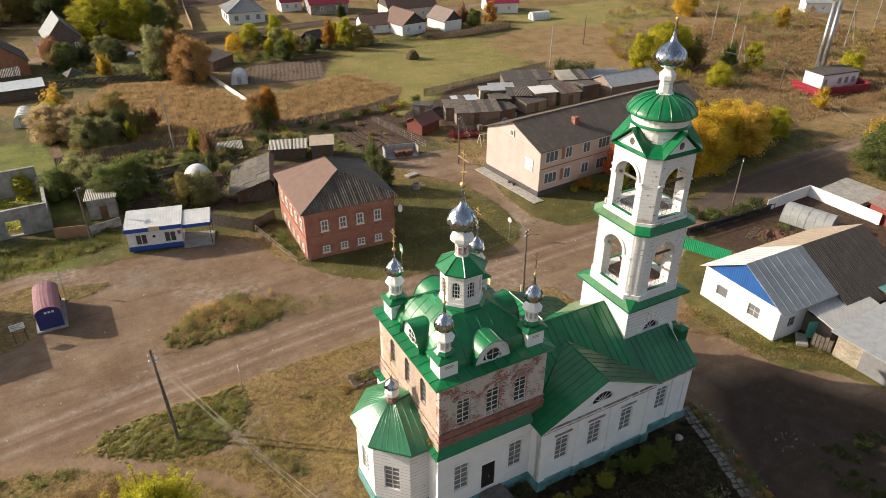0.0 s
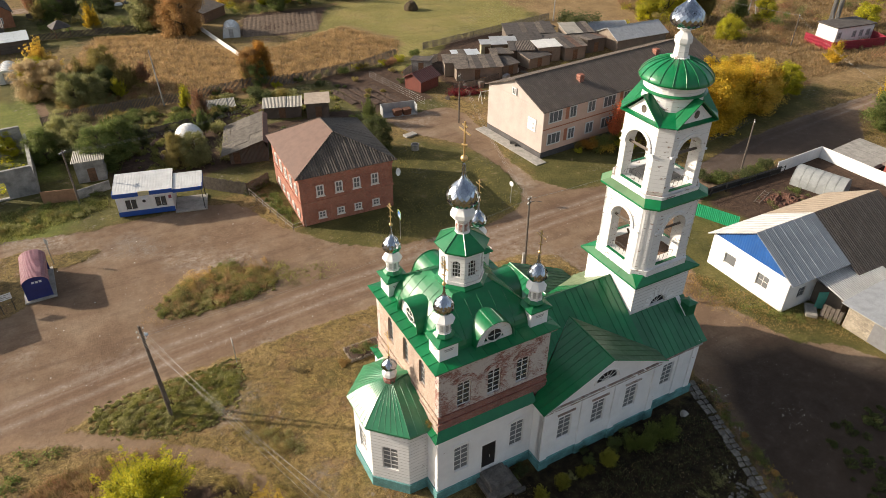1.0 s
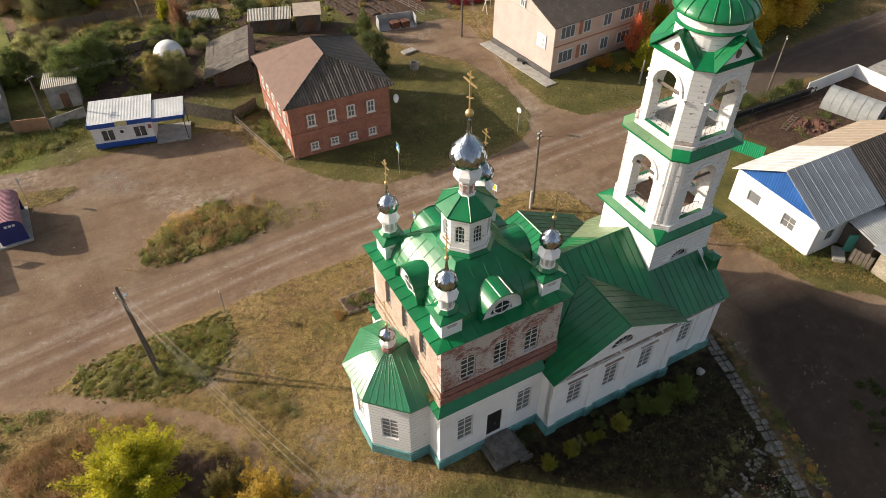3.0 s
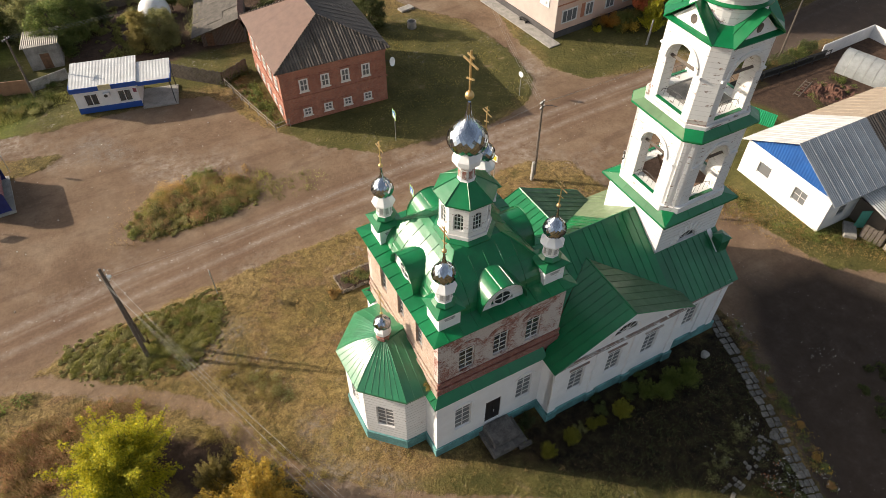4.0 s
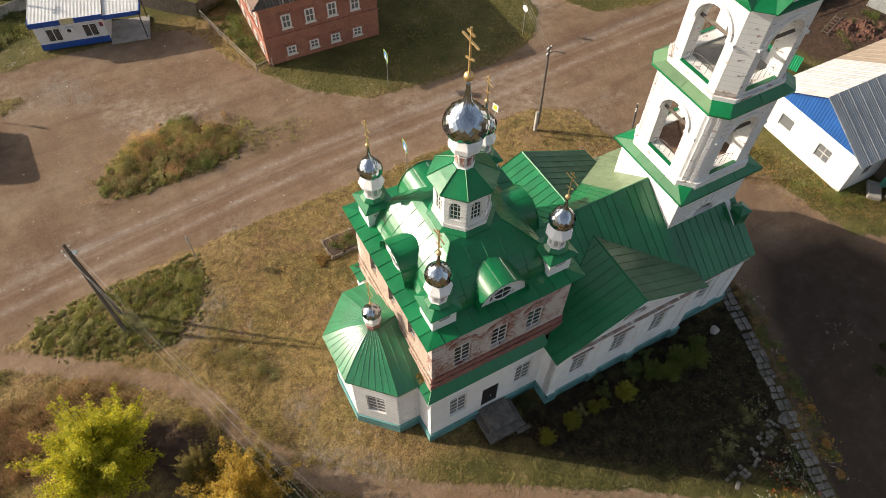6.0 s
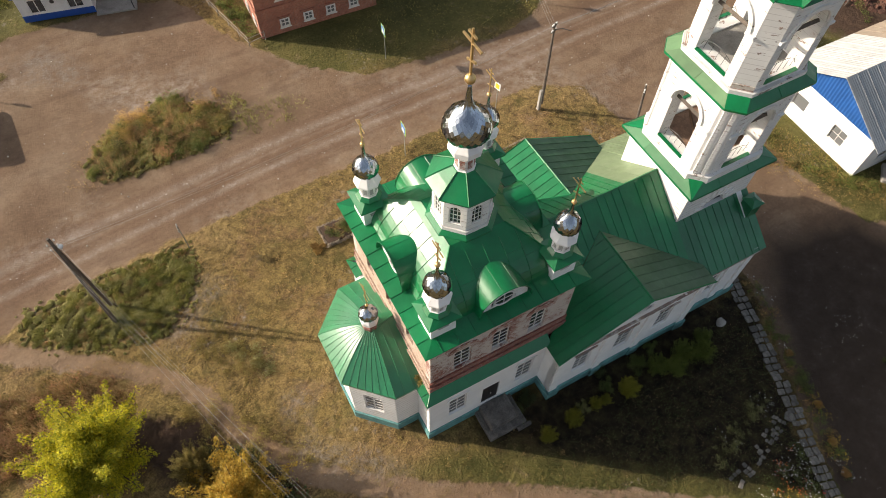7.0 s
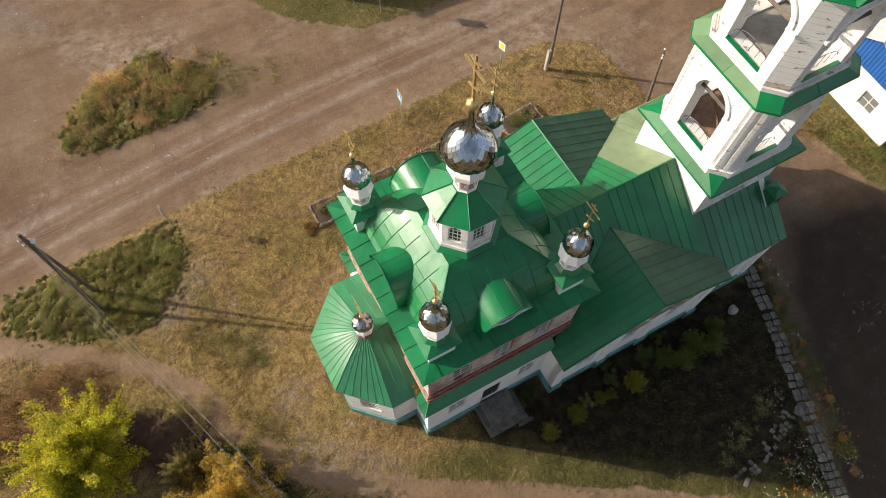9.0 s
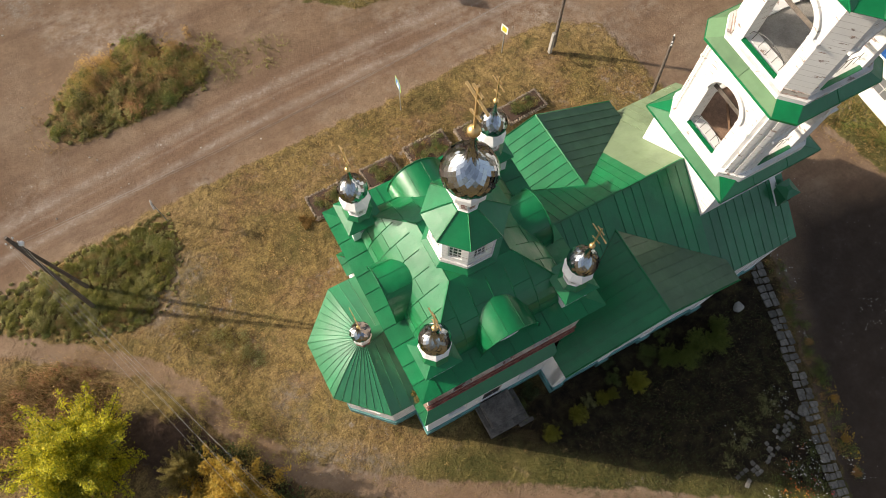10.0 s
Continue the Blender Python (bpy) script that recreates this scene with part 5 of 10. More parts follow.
STRAW = [[(103.6, 160.1), (124.5, 167.9), (142.0, 165.5), (128.9, 121.1), (107.0, 127.2), (104.0, 135.7), (102.0, 149.2)], [(-2, 121.5), (25, 117), (59, 122), (66, 134), (60, 150), (36, 139), (27, 160), (7, 166), (1, 140)], [(108, 76), (140, 68), (240, 72), (240, 160), (140, 160), (112, 122)], [(100, 126), (118, 146), (150, 160), (200, 160), (200, 120), (112, 96)]]
straw = np.max([inside_distance(p, gx, gy) for p in STRAW], axis=0)
STONY = [[(0.5, 81), (3.5, 80.6), (6, 76.5), (4.5, 74.6), (0.4, 77)], [(3.8, 45.2), (5.4, 48.8), (7.6, 49.8), (9.9, 48.2), (6, 46)], [(9.6, 38), (11.6, 37.6), (10.4, 35.3), (8.8, 36)], [(8.6, 34.6), (10.6, 34.2), (15, 29), (12, 30), (8.4, 33)]]
stony = np.max([inside_distance(p, gx, gy) for p in STONY], axis=0)
CENTRE = [(-90, 47), (-30, 52.2), (-5.8, 55.1), (-0.7, 55.6), (7.9, 56.4), (16.3, 57.15), (25.8, 57.4), (38.5, 57.4), (48.1, 57.9), (58.5, 58.1), (74, 58), (92, 61), (130, 63), (200, 64)]


def lane_offset(line, px, py):
    """Signed distance across a road, from its middle line."""
    best, sign = np.full(px.shape, 1e9), np.ones(px.shape)
    for (ax, ay), (bx, by) in zip(line, line[1:]):
        ex, ey = bx - ax, by - ay
        s = np.clip(((px - ax) * ex + (py - ay) * ey) / (ex * ex + ey * ey), 0, 1)
        d = np.hypot(px - ax - s * ex, py - ay - s * ey)
        side = np.sign(ex * (py - ay) - ey * (px - ax))
        sign = np.where(d < best, side, sign)
        best = np.minimum(best, d)
    return best * sign


lane = lane_offset(CENTRE, gx, gy)
pts = [(float(a) * K, float(b) * K, float(c) * K) for a, b, c in zip(gx.ravel(), gy.ravel(), relief.ravel())]
nx, ny = len(xs), len(ys)
quads = [(j * nx + i, j * nx + i + 1, (j + 1) * nx + i + 1, (j + 1) * nx + i) for j in range(ny - 1) for i in range(nx - 1)]
gme = bpy.data.meshes.new("ground")
gme.from_pydata(pts, [], quads)
for nm, arr in (("dirt", dirt), ("green", green), ("soil", soil), ("yard", yard), ("meadow", meadow), ("damp", damp), ("lane", lane), ("foot", foot), ("paved", paved), ("straw", straw), ("lawn", lawn), ("stony", stony)):
    at = gme.attributes.new(nm, "FLOAT", "POINT")
    at.data.foreach_set("value", np.clip(arr, -30, 30).ravel().astype(np.float32))
gme.polygons.foreach_set("use_smooth", [True] * len(gme.polygons))


def ground_material():
    m, t, p = nodes("earth_and_grass")

    def attr(n):
        a = t.nodes.new("ShaderNodeAttribute")
        a.attribute_name = n
        return a.outputs["Fac"]

    def mask(n, wob, scale, width=0.35, shift=0.0):
        w1 = math_node(t, "MULTIPLY", math_node(t, "SUBTRACT", noise_node(t, scale, 6, 0.65), 0.5), wob)
        v = math_node(t, "ADD", math_node(t, "ADD", attr(n), w1), shift)
        return math_node(t, "ADD", math_node(t, "DIVIDE", v, width), 0.5, True)

    # dry grass
    g1 = ramp(t, noise_node(t, 0.12, 6, 0.62), [(0.3, (0.135, 0.106, 0.036)), (0.5, (0.228, 0.16, 0.06)), (0.7, (0.3, 0.206, 0.091))])
    g2 = mix(t, 1.0, ramp(t, noise_node(t, 2.6, 8, 0.75), [(0.34, grey(0.54)), (0.6, grey(1.14))]), ramp(t, noise_node(t, 9.0, 6, 0.8), [(0.38, grey(0.45)), (0.58, grey(1.16))]), "MULTIPLY")
    dry = mix(t, 1.0, g1, g2, "MULTIPLY")
    swirl = ramp(t, noise_node(t, 0.75, 8, 0.68, warp=1.8), [(0.36, grey(0.55)), (0.5, grey(1.0)), (0.64, grey(1.22))])
    dry = mix(t, 1.0, dry, swirl, "MULTIPLY")
    dry = mix(t, ramp(t, noise_node(t, 0.28, 6, 0.65), [(0.5, grey(0)), (0.66, grey(0.6))]), dry, mix(t, 1.0, g2, (0.255, 0.148, 0.082), "MULTIPLY"))
    l1 = ramp(t, noise_node(t, 0.3, 6, 0.65), [(0.3, (0.062, 0.060, 0.018)), (0.55, (0.112, 0.102, 0.031)), (0.75, (0.18, 0.142, 0.052))])
    lush = mix(t, 1.0, l1, ramp(t, noise_node(t, 4.5, 8, 0.75), [(0.28, grey(0.5)), (0.62, grey(1.1))]), "MULTIPLY")
    speck = ramp(t, noise_node(t, 0.35, 7, 0.7), [(0.54, grey(0)), (0.68, grey(0.75))])
    grass = mix(t, speck, dry, lush)
    grass = mix(t, mask("green", 7.0, 0.25, 2.5), grass, lush)
    mead = mix(t, 1.0, ramp(t, noise_node(t, 0.1, 6, 0.65), [(0.3, (0.165, 0.145, 0.045)), (0.5, (0.235, 0.205, 0.064)), (0.7, (0.3, 0.235, 0.09))]), ramp(t, noise_node(t, 2.5, 8, 0.75), [(0.34, grey(0.5)), (0.58, grey(1.12))]), "MULTIPLY")
    grass = mix(t, mask("meadow", 9.0, 0.15, 3.0), grass, mead)
    law = mix(t, 1.0, ramp(t, noise_node(t, 0.25, 6, 0.65), [(0.3, (0.1, 0.115, 0.026)), (0.55, (0.165, 0.18, 0.04)), (0.75, (0.23, 0.2, 0.065))]), ramp(t, noise_node(t, 2.5, 8, 0.75), [(0.28, grey(0.6)), (0.62, grey(1.1))]), "MULTIPLY")
    grass = mix(t, mask("lawn", 5.0, 0.25, 2.0), grass, law)
    tuft = ramp(t, noise_node(t, 1.1, 8, 0.72), [(0.56, grey(0)), (0.72, grey(0.5))])
    grass = mix(t, tuft, grass, (0.085, 0.07, 0.026))
    bare = ramp(t, noise_node(t, 0.6, 8, 0.7), [(0.6, grey(0)), (0.72, grey(0.85))])
    grass = mix(t, bare, grass, (0.25, 0.18, 0.12))
    rubble = math_node(t, "MULTIPLY", ramp(t, noise_node(t, 0.14, 4, 0.6), [(0.52, grey(0)), (0.6, grey(1))]), ramp(t, noise_node(t, 1.7, 9, 0.8), [(0.54, grey(0)), (0.62, grey(0.8))]))
    grass = mix(t, rubble, grass, ramp(t, noise_node(t, 7.0, 5, 0.8), [(0.4, (0.15, 0.12, 0.1)), (0.6, (0.36, 0.32, 0.29))]))
    # dark garden soil, which also paints the trees' shade by the footpath
    s1 = ramp(t, noise_node(t, 1.2, 8, 0.7), [(0.3, (0.035, 0.022, 0.015)), (0.7, (0.10, 0.062, 0.042))])
    st1 = mix(t, 1.0, ramp(t, noise_node(t, 0.25, 7, 0.7), [(0.3, (0.165, 0.108, 0.048)), (0.5, (0.255, 0.168, 0.08)), (0.7, (0.315, 0.222, 0.108))]), ramp(t, noise_node(t, 2.5, 8, 0.75), [(0.3, grey(0.5)), (0.6, grey(1.1))]), "MULTIPLY")
    grass = mix(t, mask("straw", 8.0, 0.2, 2.5), grass, st1)
    grass = mix(t, mask("soil", 5.0, 0.3, 1.0), grass, s1)
    # yard ground darker than soil: the church's shade put into the colour
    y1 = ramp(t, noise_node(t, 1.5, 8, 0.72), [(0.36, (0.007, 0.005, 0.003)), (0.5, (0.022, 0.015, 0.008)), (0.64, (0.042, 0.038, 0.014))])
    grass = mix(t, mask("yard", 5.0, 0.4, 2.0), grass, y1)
    # trodden dirt with wheel tracks
    d1 = ramp(t, noise_node(t, 0.16, 7, 0.6), [(0.3, (0.15, 0.096, 0.06)), (0.52, (0.21, 0.142, 0.092)), (0.72, (0.265, 0.195, 0.135))])
    d2 = ramp(t, noise_node(t, 4.0, 9, 0.8), [(0.36, grey(0.82)), (0.62, grey(1.06))])
    off = math_node(t, "ADD", attr("lane"), math_node(t, "MULTIPLY", math_node(t, "SUBTRACT", noise_node(t, 0.22, 6, 0.65), 0.5), 0.6))

    def line(c0, half):
        return math_node(t, "SUBTRACT", 1.0, math_node(t, "DIVIDE", math_node(t, "ABSOLUTE", math_node(t, "SUBTRACT", off, c0)), half), True)

    strips = math_node(t, "ADD", math_node(t, "ADD", line(0.0, 0.5), line(2.3, 0.65)), math_node(t, "MULTIPLY", line(1.45, 0.2), 0.45), True)
    wheel = math_node(t, "ADD", math_node(t, "ADD", line(-0.85, 0.22), line(1.0, 0.25)), line(3.3, 0.3), True)
    band = math_node(t, "SUBTRACT", 1.0, math_node(t, "DIVIDE", math_node(t, "ABSOLUTE", math_node(t, "SUBTRACT", off, 1.1)), 3.2), True)
    patchy = ramp(t, noise_node(t, 0.9, 7, 0.7), [(0.34, grey(0.35)), (0.56, grey(1.0))])
    gravel = math_node(t, "MULTIPLY", math_node(t, "MULTIPLY", strips, 1.1, True), patchy, True)
    grit = ramp(t, noise_node(t, 2.2, 7, 0.75), [(0.5, grey(0)), (0.66, grey(0.8))])
    gravel = math_node(t, "MULTIPLY", gravel, math_node(t, "ADD", grit, 0.45), True)
    d3 = ramp(t, noise_node(t, 0.9, 6, 0.7), [(0.35, grey(0.86)), (0.65, grey(1.08))])
    earth = mix(t, 1.0, mix(t, 1.0, d1, d2, "MULTIPLY"), d3, "MULTIPLY")
    pale = math_node(t, "MULTIPLY", ramp(t, noise_node(t, 0.09, 5, 0.6), [(0.52, grey(0)), (0.66, grey(1))]), ramp(t, noise_node(t, 1.3, 8, 0.75), [(0.42, grey(0)), (0.62, grey(0.75))]))
    earth = mix(t, pale, earth, (0.36, 0.31, 0.26))
    tracks = ramp(t, noise_node(t, 0.35, 6, 0.6, "Object", (0.35, 1.6, 1)), [(0.36, grey(0.45)), (0.46, grey(0))])
    earth = mix(t, tracks, earth, (0.115, 0.072, 0.048))
    earth = mix(t, math_node(t, "MULTIPLY", math_node(t, "MULTIPLY", band, 2.0, True), 0.3), earth, mix(t, 1.0, d2, (0.175, 0.105, 0.07), "MULTIPLY"))
    earth = mix(t, math_node(t, "MULTIPLY", wheel, 0.3), earth, (0.12, 0.075, 0.05))
    earth = mix(t, math_node(t, "MULTIPLY", gravel, 0.72), earth, (0.35, 0.305, 0.265))
    # near-black earth colour that deepens the shadow on the road
    shaded_earth = ramp(t, noise_node(t, 0.8, 9, 0.72), [(0.3, (0.022, 0.016, 0.012)), (0.55, (0.037, 0.027, 0.021)), (0.76, (0.062, 0.048, 0.04))])
    earth = mix(t, math_node(t, "MULTIPLY", mask("damp", 4.0, 0.2, 3.0), 0.93), earth, shaded_earth)
    # dark tint that deepens the trees' shadow on the dirt
    earth = mix(t, math_node(t, "MULTIPLY", mask("paved", 4.0, 0.3, 5.0), 0.8), earth, mix(t, 1.0, d3, (0.07, 0.055, 0.047), "MULTIPLY"))
    earth = mix(t, math_node(t, "MULTIPLY", mask("foot", 1.2, 0.7, 0.9), 0.7), earth, mix(t, 1.0, mix(t, 1.0, d2, d3, "MULTIPLY"), (0.25, 0.168, 0.105), "MULTIPLY"))
    pebble = t.nodes.new("ShaderNodeTexVoronoi")
    pebble.inputs["Scale"].default_value = 3.0
    tcp = t.nodes.new("ShaderNodeTexCoord")
    t.links.new(tcp.outputs["Object"], pebble.inputs["Vector"])
    peb = math_node(t, "LESS_THAN", pebble.outputs["Distance"], 0.09)
    peb = math_node(t, "MULTIPLY", peb, ramp(t, noise_node(t, 0.4, 3), [(0.5, grey(0)), (0.6, grey(0.8))]))
    earth = mix(t, peb, earth, (0.4, 0.36, 0.32))
    c = mix(t, mask("dirt", 1.7, 0.9, 0.22), grass, earth)
    # stony patches, grey with specks of pale gravel
    chips = ramp(t, noise_node(t, 6.0, 6, 0.8), [(0.4, (0.15, 0.118, 0.094)), (0.52, (0.22, 0.185, 0.155)), (0.64, (0.31, 0.28, 0.25))])
    loose = math_node(t, "MULTIPLY", mask("stony", 2.6, 0.45, 1.4), ramp(t, noise_node(t, 1.6, 8, 0.75), [(0.4, grey(0)), (0.58, grey(0.65))]))
    c = mix(t, loose, c, chips)
    t.links.new(c, p.inputs["Base Color"])
    p.inputs["Roughness"].default_value = 0.95
    p.inputs["Specular IOR Level"].default_value = 0.2
    turf = math_node(t, "MULTIPLY", math_node(t, "SUBTRACT", 1.0, mask("dirt", 1.7, 0.9, 0.6)), math_node(t, "MULTIPLY", noise_node(t, 1.5, 5, 0.6, warp=0.8), 3.2))
    bump(t, p, math_node(t, "ADD", noise_node(t, 6.0, 9, 0.75), turf), 0.6, 0.1)
    return m


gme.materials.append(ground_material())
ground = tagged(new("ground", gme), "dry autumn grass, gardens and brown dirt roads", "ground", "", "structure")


# ---- houses ----
def gable_block(parent, L, W, H, rise, wmat, rmat, over=0.35, axis="x", wall_name="wall", gmat=None, thick=0.1):
    """Walls and a ridged roof; origin at one corner, length along x, width along y."""
    boxes(wall_name, [(*q, 0, H) for q in ((0, L, 0, 0.25), (0, L, W - 0.25, W), (0, 0.25, 0.25, W - 0.25), (L - 0.25, L, 0.25, W - 0.25))], wmat, parent)
    for x0, x1 in ((0, 0.22), (L - 0.22, L)):
        bm = bmesh.new()
        v = [bm.verts.new(q) for q in ((x0, 0, H), (x0, W, H), (x0, W / 2, H + rise), (x1, 0, H), (x1, W, H), (x1, W / 2, H + rise))]
        for f in ((0, 2, 1), (3, 4, 5), (0, 1, 4, 3), (1, 2, 5, 4), (2, 0, 3, 5)):
            bm.faces.new([v[i] for i in f])
        part("gable", bm, gmat or wmat, parent)
    s = rise / (W / 2)
    for e in (0, 1):
        y0, z0 = (-over, H - over * s) if e == 0 else (W + over, H - over * s)
        pts = [(-over, y0, z0 + 0.12), (L + over, y0, z0 + 0.12), (L + over, W / 2, H + rise + 0.12), (-over, W / 2, H + rise + 0.12)]
        seamed(parent, pts, rmat, 1.1, None, thick, 0.03)
    bm = bmesh.new()
    tube(bm, [(-over, W / 2, H + rise + 0.13), (L + over, W / 2, H + rise + 0.13)], 0.08, 5)
    part("ridge_cap", bm, rmat, parent)


def hip_block(parent, L, W, H, rise, wmat, rmat, over=0.4, ridge=None):
    boxes("wall", [(*q, 0, H) for q in ((0, L, 0, 0.25), (0, L, W - 0.25, W), (0, 0.25, 0.25, W - 0.25), (L - 0.25, L, 0.25, W - 0.25))], wmat, parent)
    a0, a1 = ridge or ((W / 2, W / 2), (L - W / 2, W / 2))
    c = [(-over, -over, H), (L + over, -over, H), (L + over, W + over, H), (-over, W + over, H)]
    r0, r1 = (*a0, H + rise), (*a1, H + rise)
    mats = rmat if isinstance(rmat, tuple) else (rmat,) * 4
    if abs(a1[1] - a0[1]) > abs(a1[0] - a0[0]):
        sides = ([c[0], c[1], r0], [c[1], c[2], r1, r0], [c[2], c[3], r1], [c[3], c[0], r0, r1])
        hips = ((c[0], r0), (c[1], r0), (c[2], r1), (c[3], r1), (r0, r1))
    else:
        sides = ([c[0], c[1], r1, r0], [c[1], c[2], r1], [c[2], c[3], r0, r1], [c[3], c[0], r0])
        hips = ((c[0], r0), (c[3], r0), (c[1], r1), (c[2], r1), (r0, r1))
    for k, pts in enumerate(sides):
        seamed(parent, pts, mats[k], 1.1 if mats[k] is not BROWNROOF else 4.0, None, 0.08, 0.03 if mats[k] is not BROWNROOF else 0.01)
    for p, q in hips:
        bm = bmesh.new()
        tube(bm, [Vector(p) + Vector((0, 0, 0.04)), Vector(q) + Vector((0, 0, 0.04))], 0.07, 5)
        part("ridge_cap", bm, mats[0], parent)


def flat_window(parent, m, wd, ht, mat_f=FRAME_W, cols=2, rows=1, arch=0.0, proud=0.05):
    """A window on a house front: casing standing proud with its panes set back."""
    o = window(parent, m @ pose(0, -proud, 0), wd, ht, mat_f, cols, rows, arch, 0.09, "", 0.16)
    return o


PANE[0] = GLASS_PALE
# two-storey brick house
bh = thing("brick_house", "two-storey red brick house with a brown hipped roof", "house", 21.8, 72.3, -3.5)
BL, BW, BH = 12.0, 13.0, 6.8
hip_block(bh, BL, BW, BH, 2.95, BRICK_RED, (SLATE, SLATE_Y, SLATE, BROWNROOF), 0.5, ((6.1, 4.4), (5.9, 9.3)))
for z, ht, arch in ((0.72, 1.0, 0.1), (3.8, 1.55, 0.12)):
    for x in (2.5, 4.9, 7.2, 9.6):
        flat_window(bh, face_m(x, 0, z, 0), 0.98, ht, FRAME_W, 2, 2, arch)
        boxes("window_surround", [(x - 0.72, x - 0.53, -0.08, -0.004, z - 0.1, z + ht), (x + 0.53, x + 0.72, -0.08, -0.004, z - 0.1, z + ht), (x - 0.72, x + 0.72, -0.1, -0.004, z + ht, z + ht + 0.22)], BRICK_RED, bh)
        boxes("window_sill", [(x - 0.6, x + 0.6, -0.12, -0.004, z - 0.12, z)], FRAME_W, bh)
    for y in (1.5, 3.8, 6.1, 8.4, 10.7):
        flat_window(bh, face_m(0, y, z, -90), 1.0, ht, FRAME_W, 2, 2, arch)
boxes("brick_band", [(-0.1, BL + 0.1, -0.1, -0.004, 3.1, 3.25), (-0.1, BL + 0.1, -0.14, -0.004, 6.3, 6.6), (-0.1, -0.004, 0, BW, 3.1, 3.25), (-0.14, -0.004, 0, BW, 6.3, 6.6)], BRICK_RED, bh)

dish_bm = bmesh.new()
lathe(dish_bm, [(0.0, 0.0), (0.3, 0.04), (0.5, 0.14), (0.5, 0.17), (0.3, 0.07), (0.0, 0.03)], 16)
part("satellite_dish", dish_bm, PANEL_W, bh, "white satellite dish on the wall", pose(BL + 0.5, -0.45, 5.0, 75, 0, 35))
bm = bmesh.new()
tube(bm, [(BL - 0.02, 0.1, 5.0), (BL + 0.45, -0.3, 5.0)], 0.03, 5)
part("dish_bracket", bm, DARKMETAL, bh)

# two-storey flats
ap = thing("apartment_building", "two-storey cream and peach rendered flats under a grey sheet roof", "apartment building", 58.6, 73.2, 4.0)
AL, AW, AH = 38.0, 12.9, 7.4
gable_block(ap, AL, AW, AH, 2.6, PEACH, SLATE, 0.5, gmat=CREAM)
bm = bmesh.new()
box(bm, -0.06, -0.004, -0.05, AW + 0.05, 0.9, AH)
part("end_render", bm, CREAM, ap, "cream rendered end wall")
ORANGE_R = plain("orange_render", (0.42, 0.17, 0.10), 0.9, vary=0.12)
for x, wd in ((2.2, 2.6), (5.6, 1.4), (9.3, 1.6), (13.0, 2.6), (16.6, 1.4), (20.0, 1.4), (23.4, 2.6), (27.0, 1.4), (31.0, 2.6), (34.8, 1.4)):
    for z in (1.75, 5.15):
        flat_window(ap, face_m(x, 0, z, 0), wd, 1.85, FRAME_W, 3 if wd > 2 else 2, 1)
    if wd < 1.5:
        boxes("orange_panel", [(x - wd / 2 - 0.7, x - wd / 2 - 0.1, -0.03, -0.004, z, z + 1.9) for z in (1.75, 5.15)], ORANGE_R, ap)
boxes("string_band", [(0, AL, -0.06, -0.004, 4.3, 4.45)], ORANGE_R, ap)
flat_window(ap, face_m(-0.06, AW / 2 + 0.3, 7.6, -90), 1.0, 1.1, FRAME_W, 2, 1)
boxes("plinth", [(-0.12, AL, -0.1, -0.004, 0, 0.85), (-0.14, -0.064, -0.1, AW, 0, 0.85)], plain("grey_plinth", (0.09, 0.085, 0.085), 0.9), ap)

# white house with a blue gable
wh = thing("white_house", "whitewashed single-storey house with a blue gable and sheet roof", "house", 59.3, 32.3, -2.0)
WHITE_H = white_wall("house_whitewash", (0.8, 0.79, 0.77), peel=0.1)
WL, WW = 13.5, 10.2
bm = bmesh.new()
wall(bm, -WW, 0, 0, 4.0, 0.4, [(-7.45, 1.5, 1.35, 2.65, 0), (-3.05, 1.5, 1.3, 2.8, 0)])
part("wall", bm, WHITE_H, wh, "", face_m(0, 0, 0, -90))
window(wh, face_m(0.15, 7.45, 1.35, -90), 1.5, 1.3, FRAME_W, 1, 1)
window(wh, face_m(0.15, 3.05, 1.3, -90), 1.5, 1.5, FRAME_W, 2, 2)
for yc, zc, hc, wc in ((7.45, 1.36, 1.28, 0.74), (3.4, 1.35, 1.4, 0.32)):
    bm = bmesh.new()
    box(bm, -wc, wc, 0.0, 0.02, 0, hc)
    part("curtain", bm, FRAME_W, wh, "pale curtain behind the glass", face_m(0.27, yc, zc, -90))
bm = bmesh.new()
wall(bm, 0.4, WL, 0, 3.95, 0.4, [(2.4, 1.2, 1.2, 2.5, 0)])
part("wall", bm, WHITE_H, wh, "", face_m(0, 0, 0, 0))
window(wh, face_m(2.4, 0.15, 1.2, 0), 1.2, 1.3, FRAME_G, 2, 2)
boxes("wall", [(0.4, WL, WW - 0.4, WW, 0, 3.95), (WL - 0.4, WL, 0.4, WW - 0.4, 0, 3.95)], WHITE_H, wh)
bm = bmesh.new()
v = [bm.verts.new(q) for q in ((-0.02, -0.1, 4.0), (-0.02, WW + 0.1, 4.0), (-0.02, WW / 2, 6.95), (0.2, -0.1, 4.0), (0.2, WW + 0.1, 4.0), (0.2, WW / 2, 6.95))]
for f in ((0, 2, 1), (3, 4, 5), (0, 1, 4, 3), (1, 2, 5, 4), (2, 0, 3, 5)):
    bm.faces.new([v[i] for i in f])
part("gable", bm, BLUE_SIDE, wh, "blue profiled sheet gable")
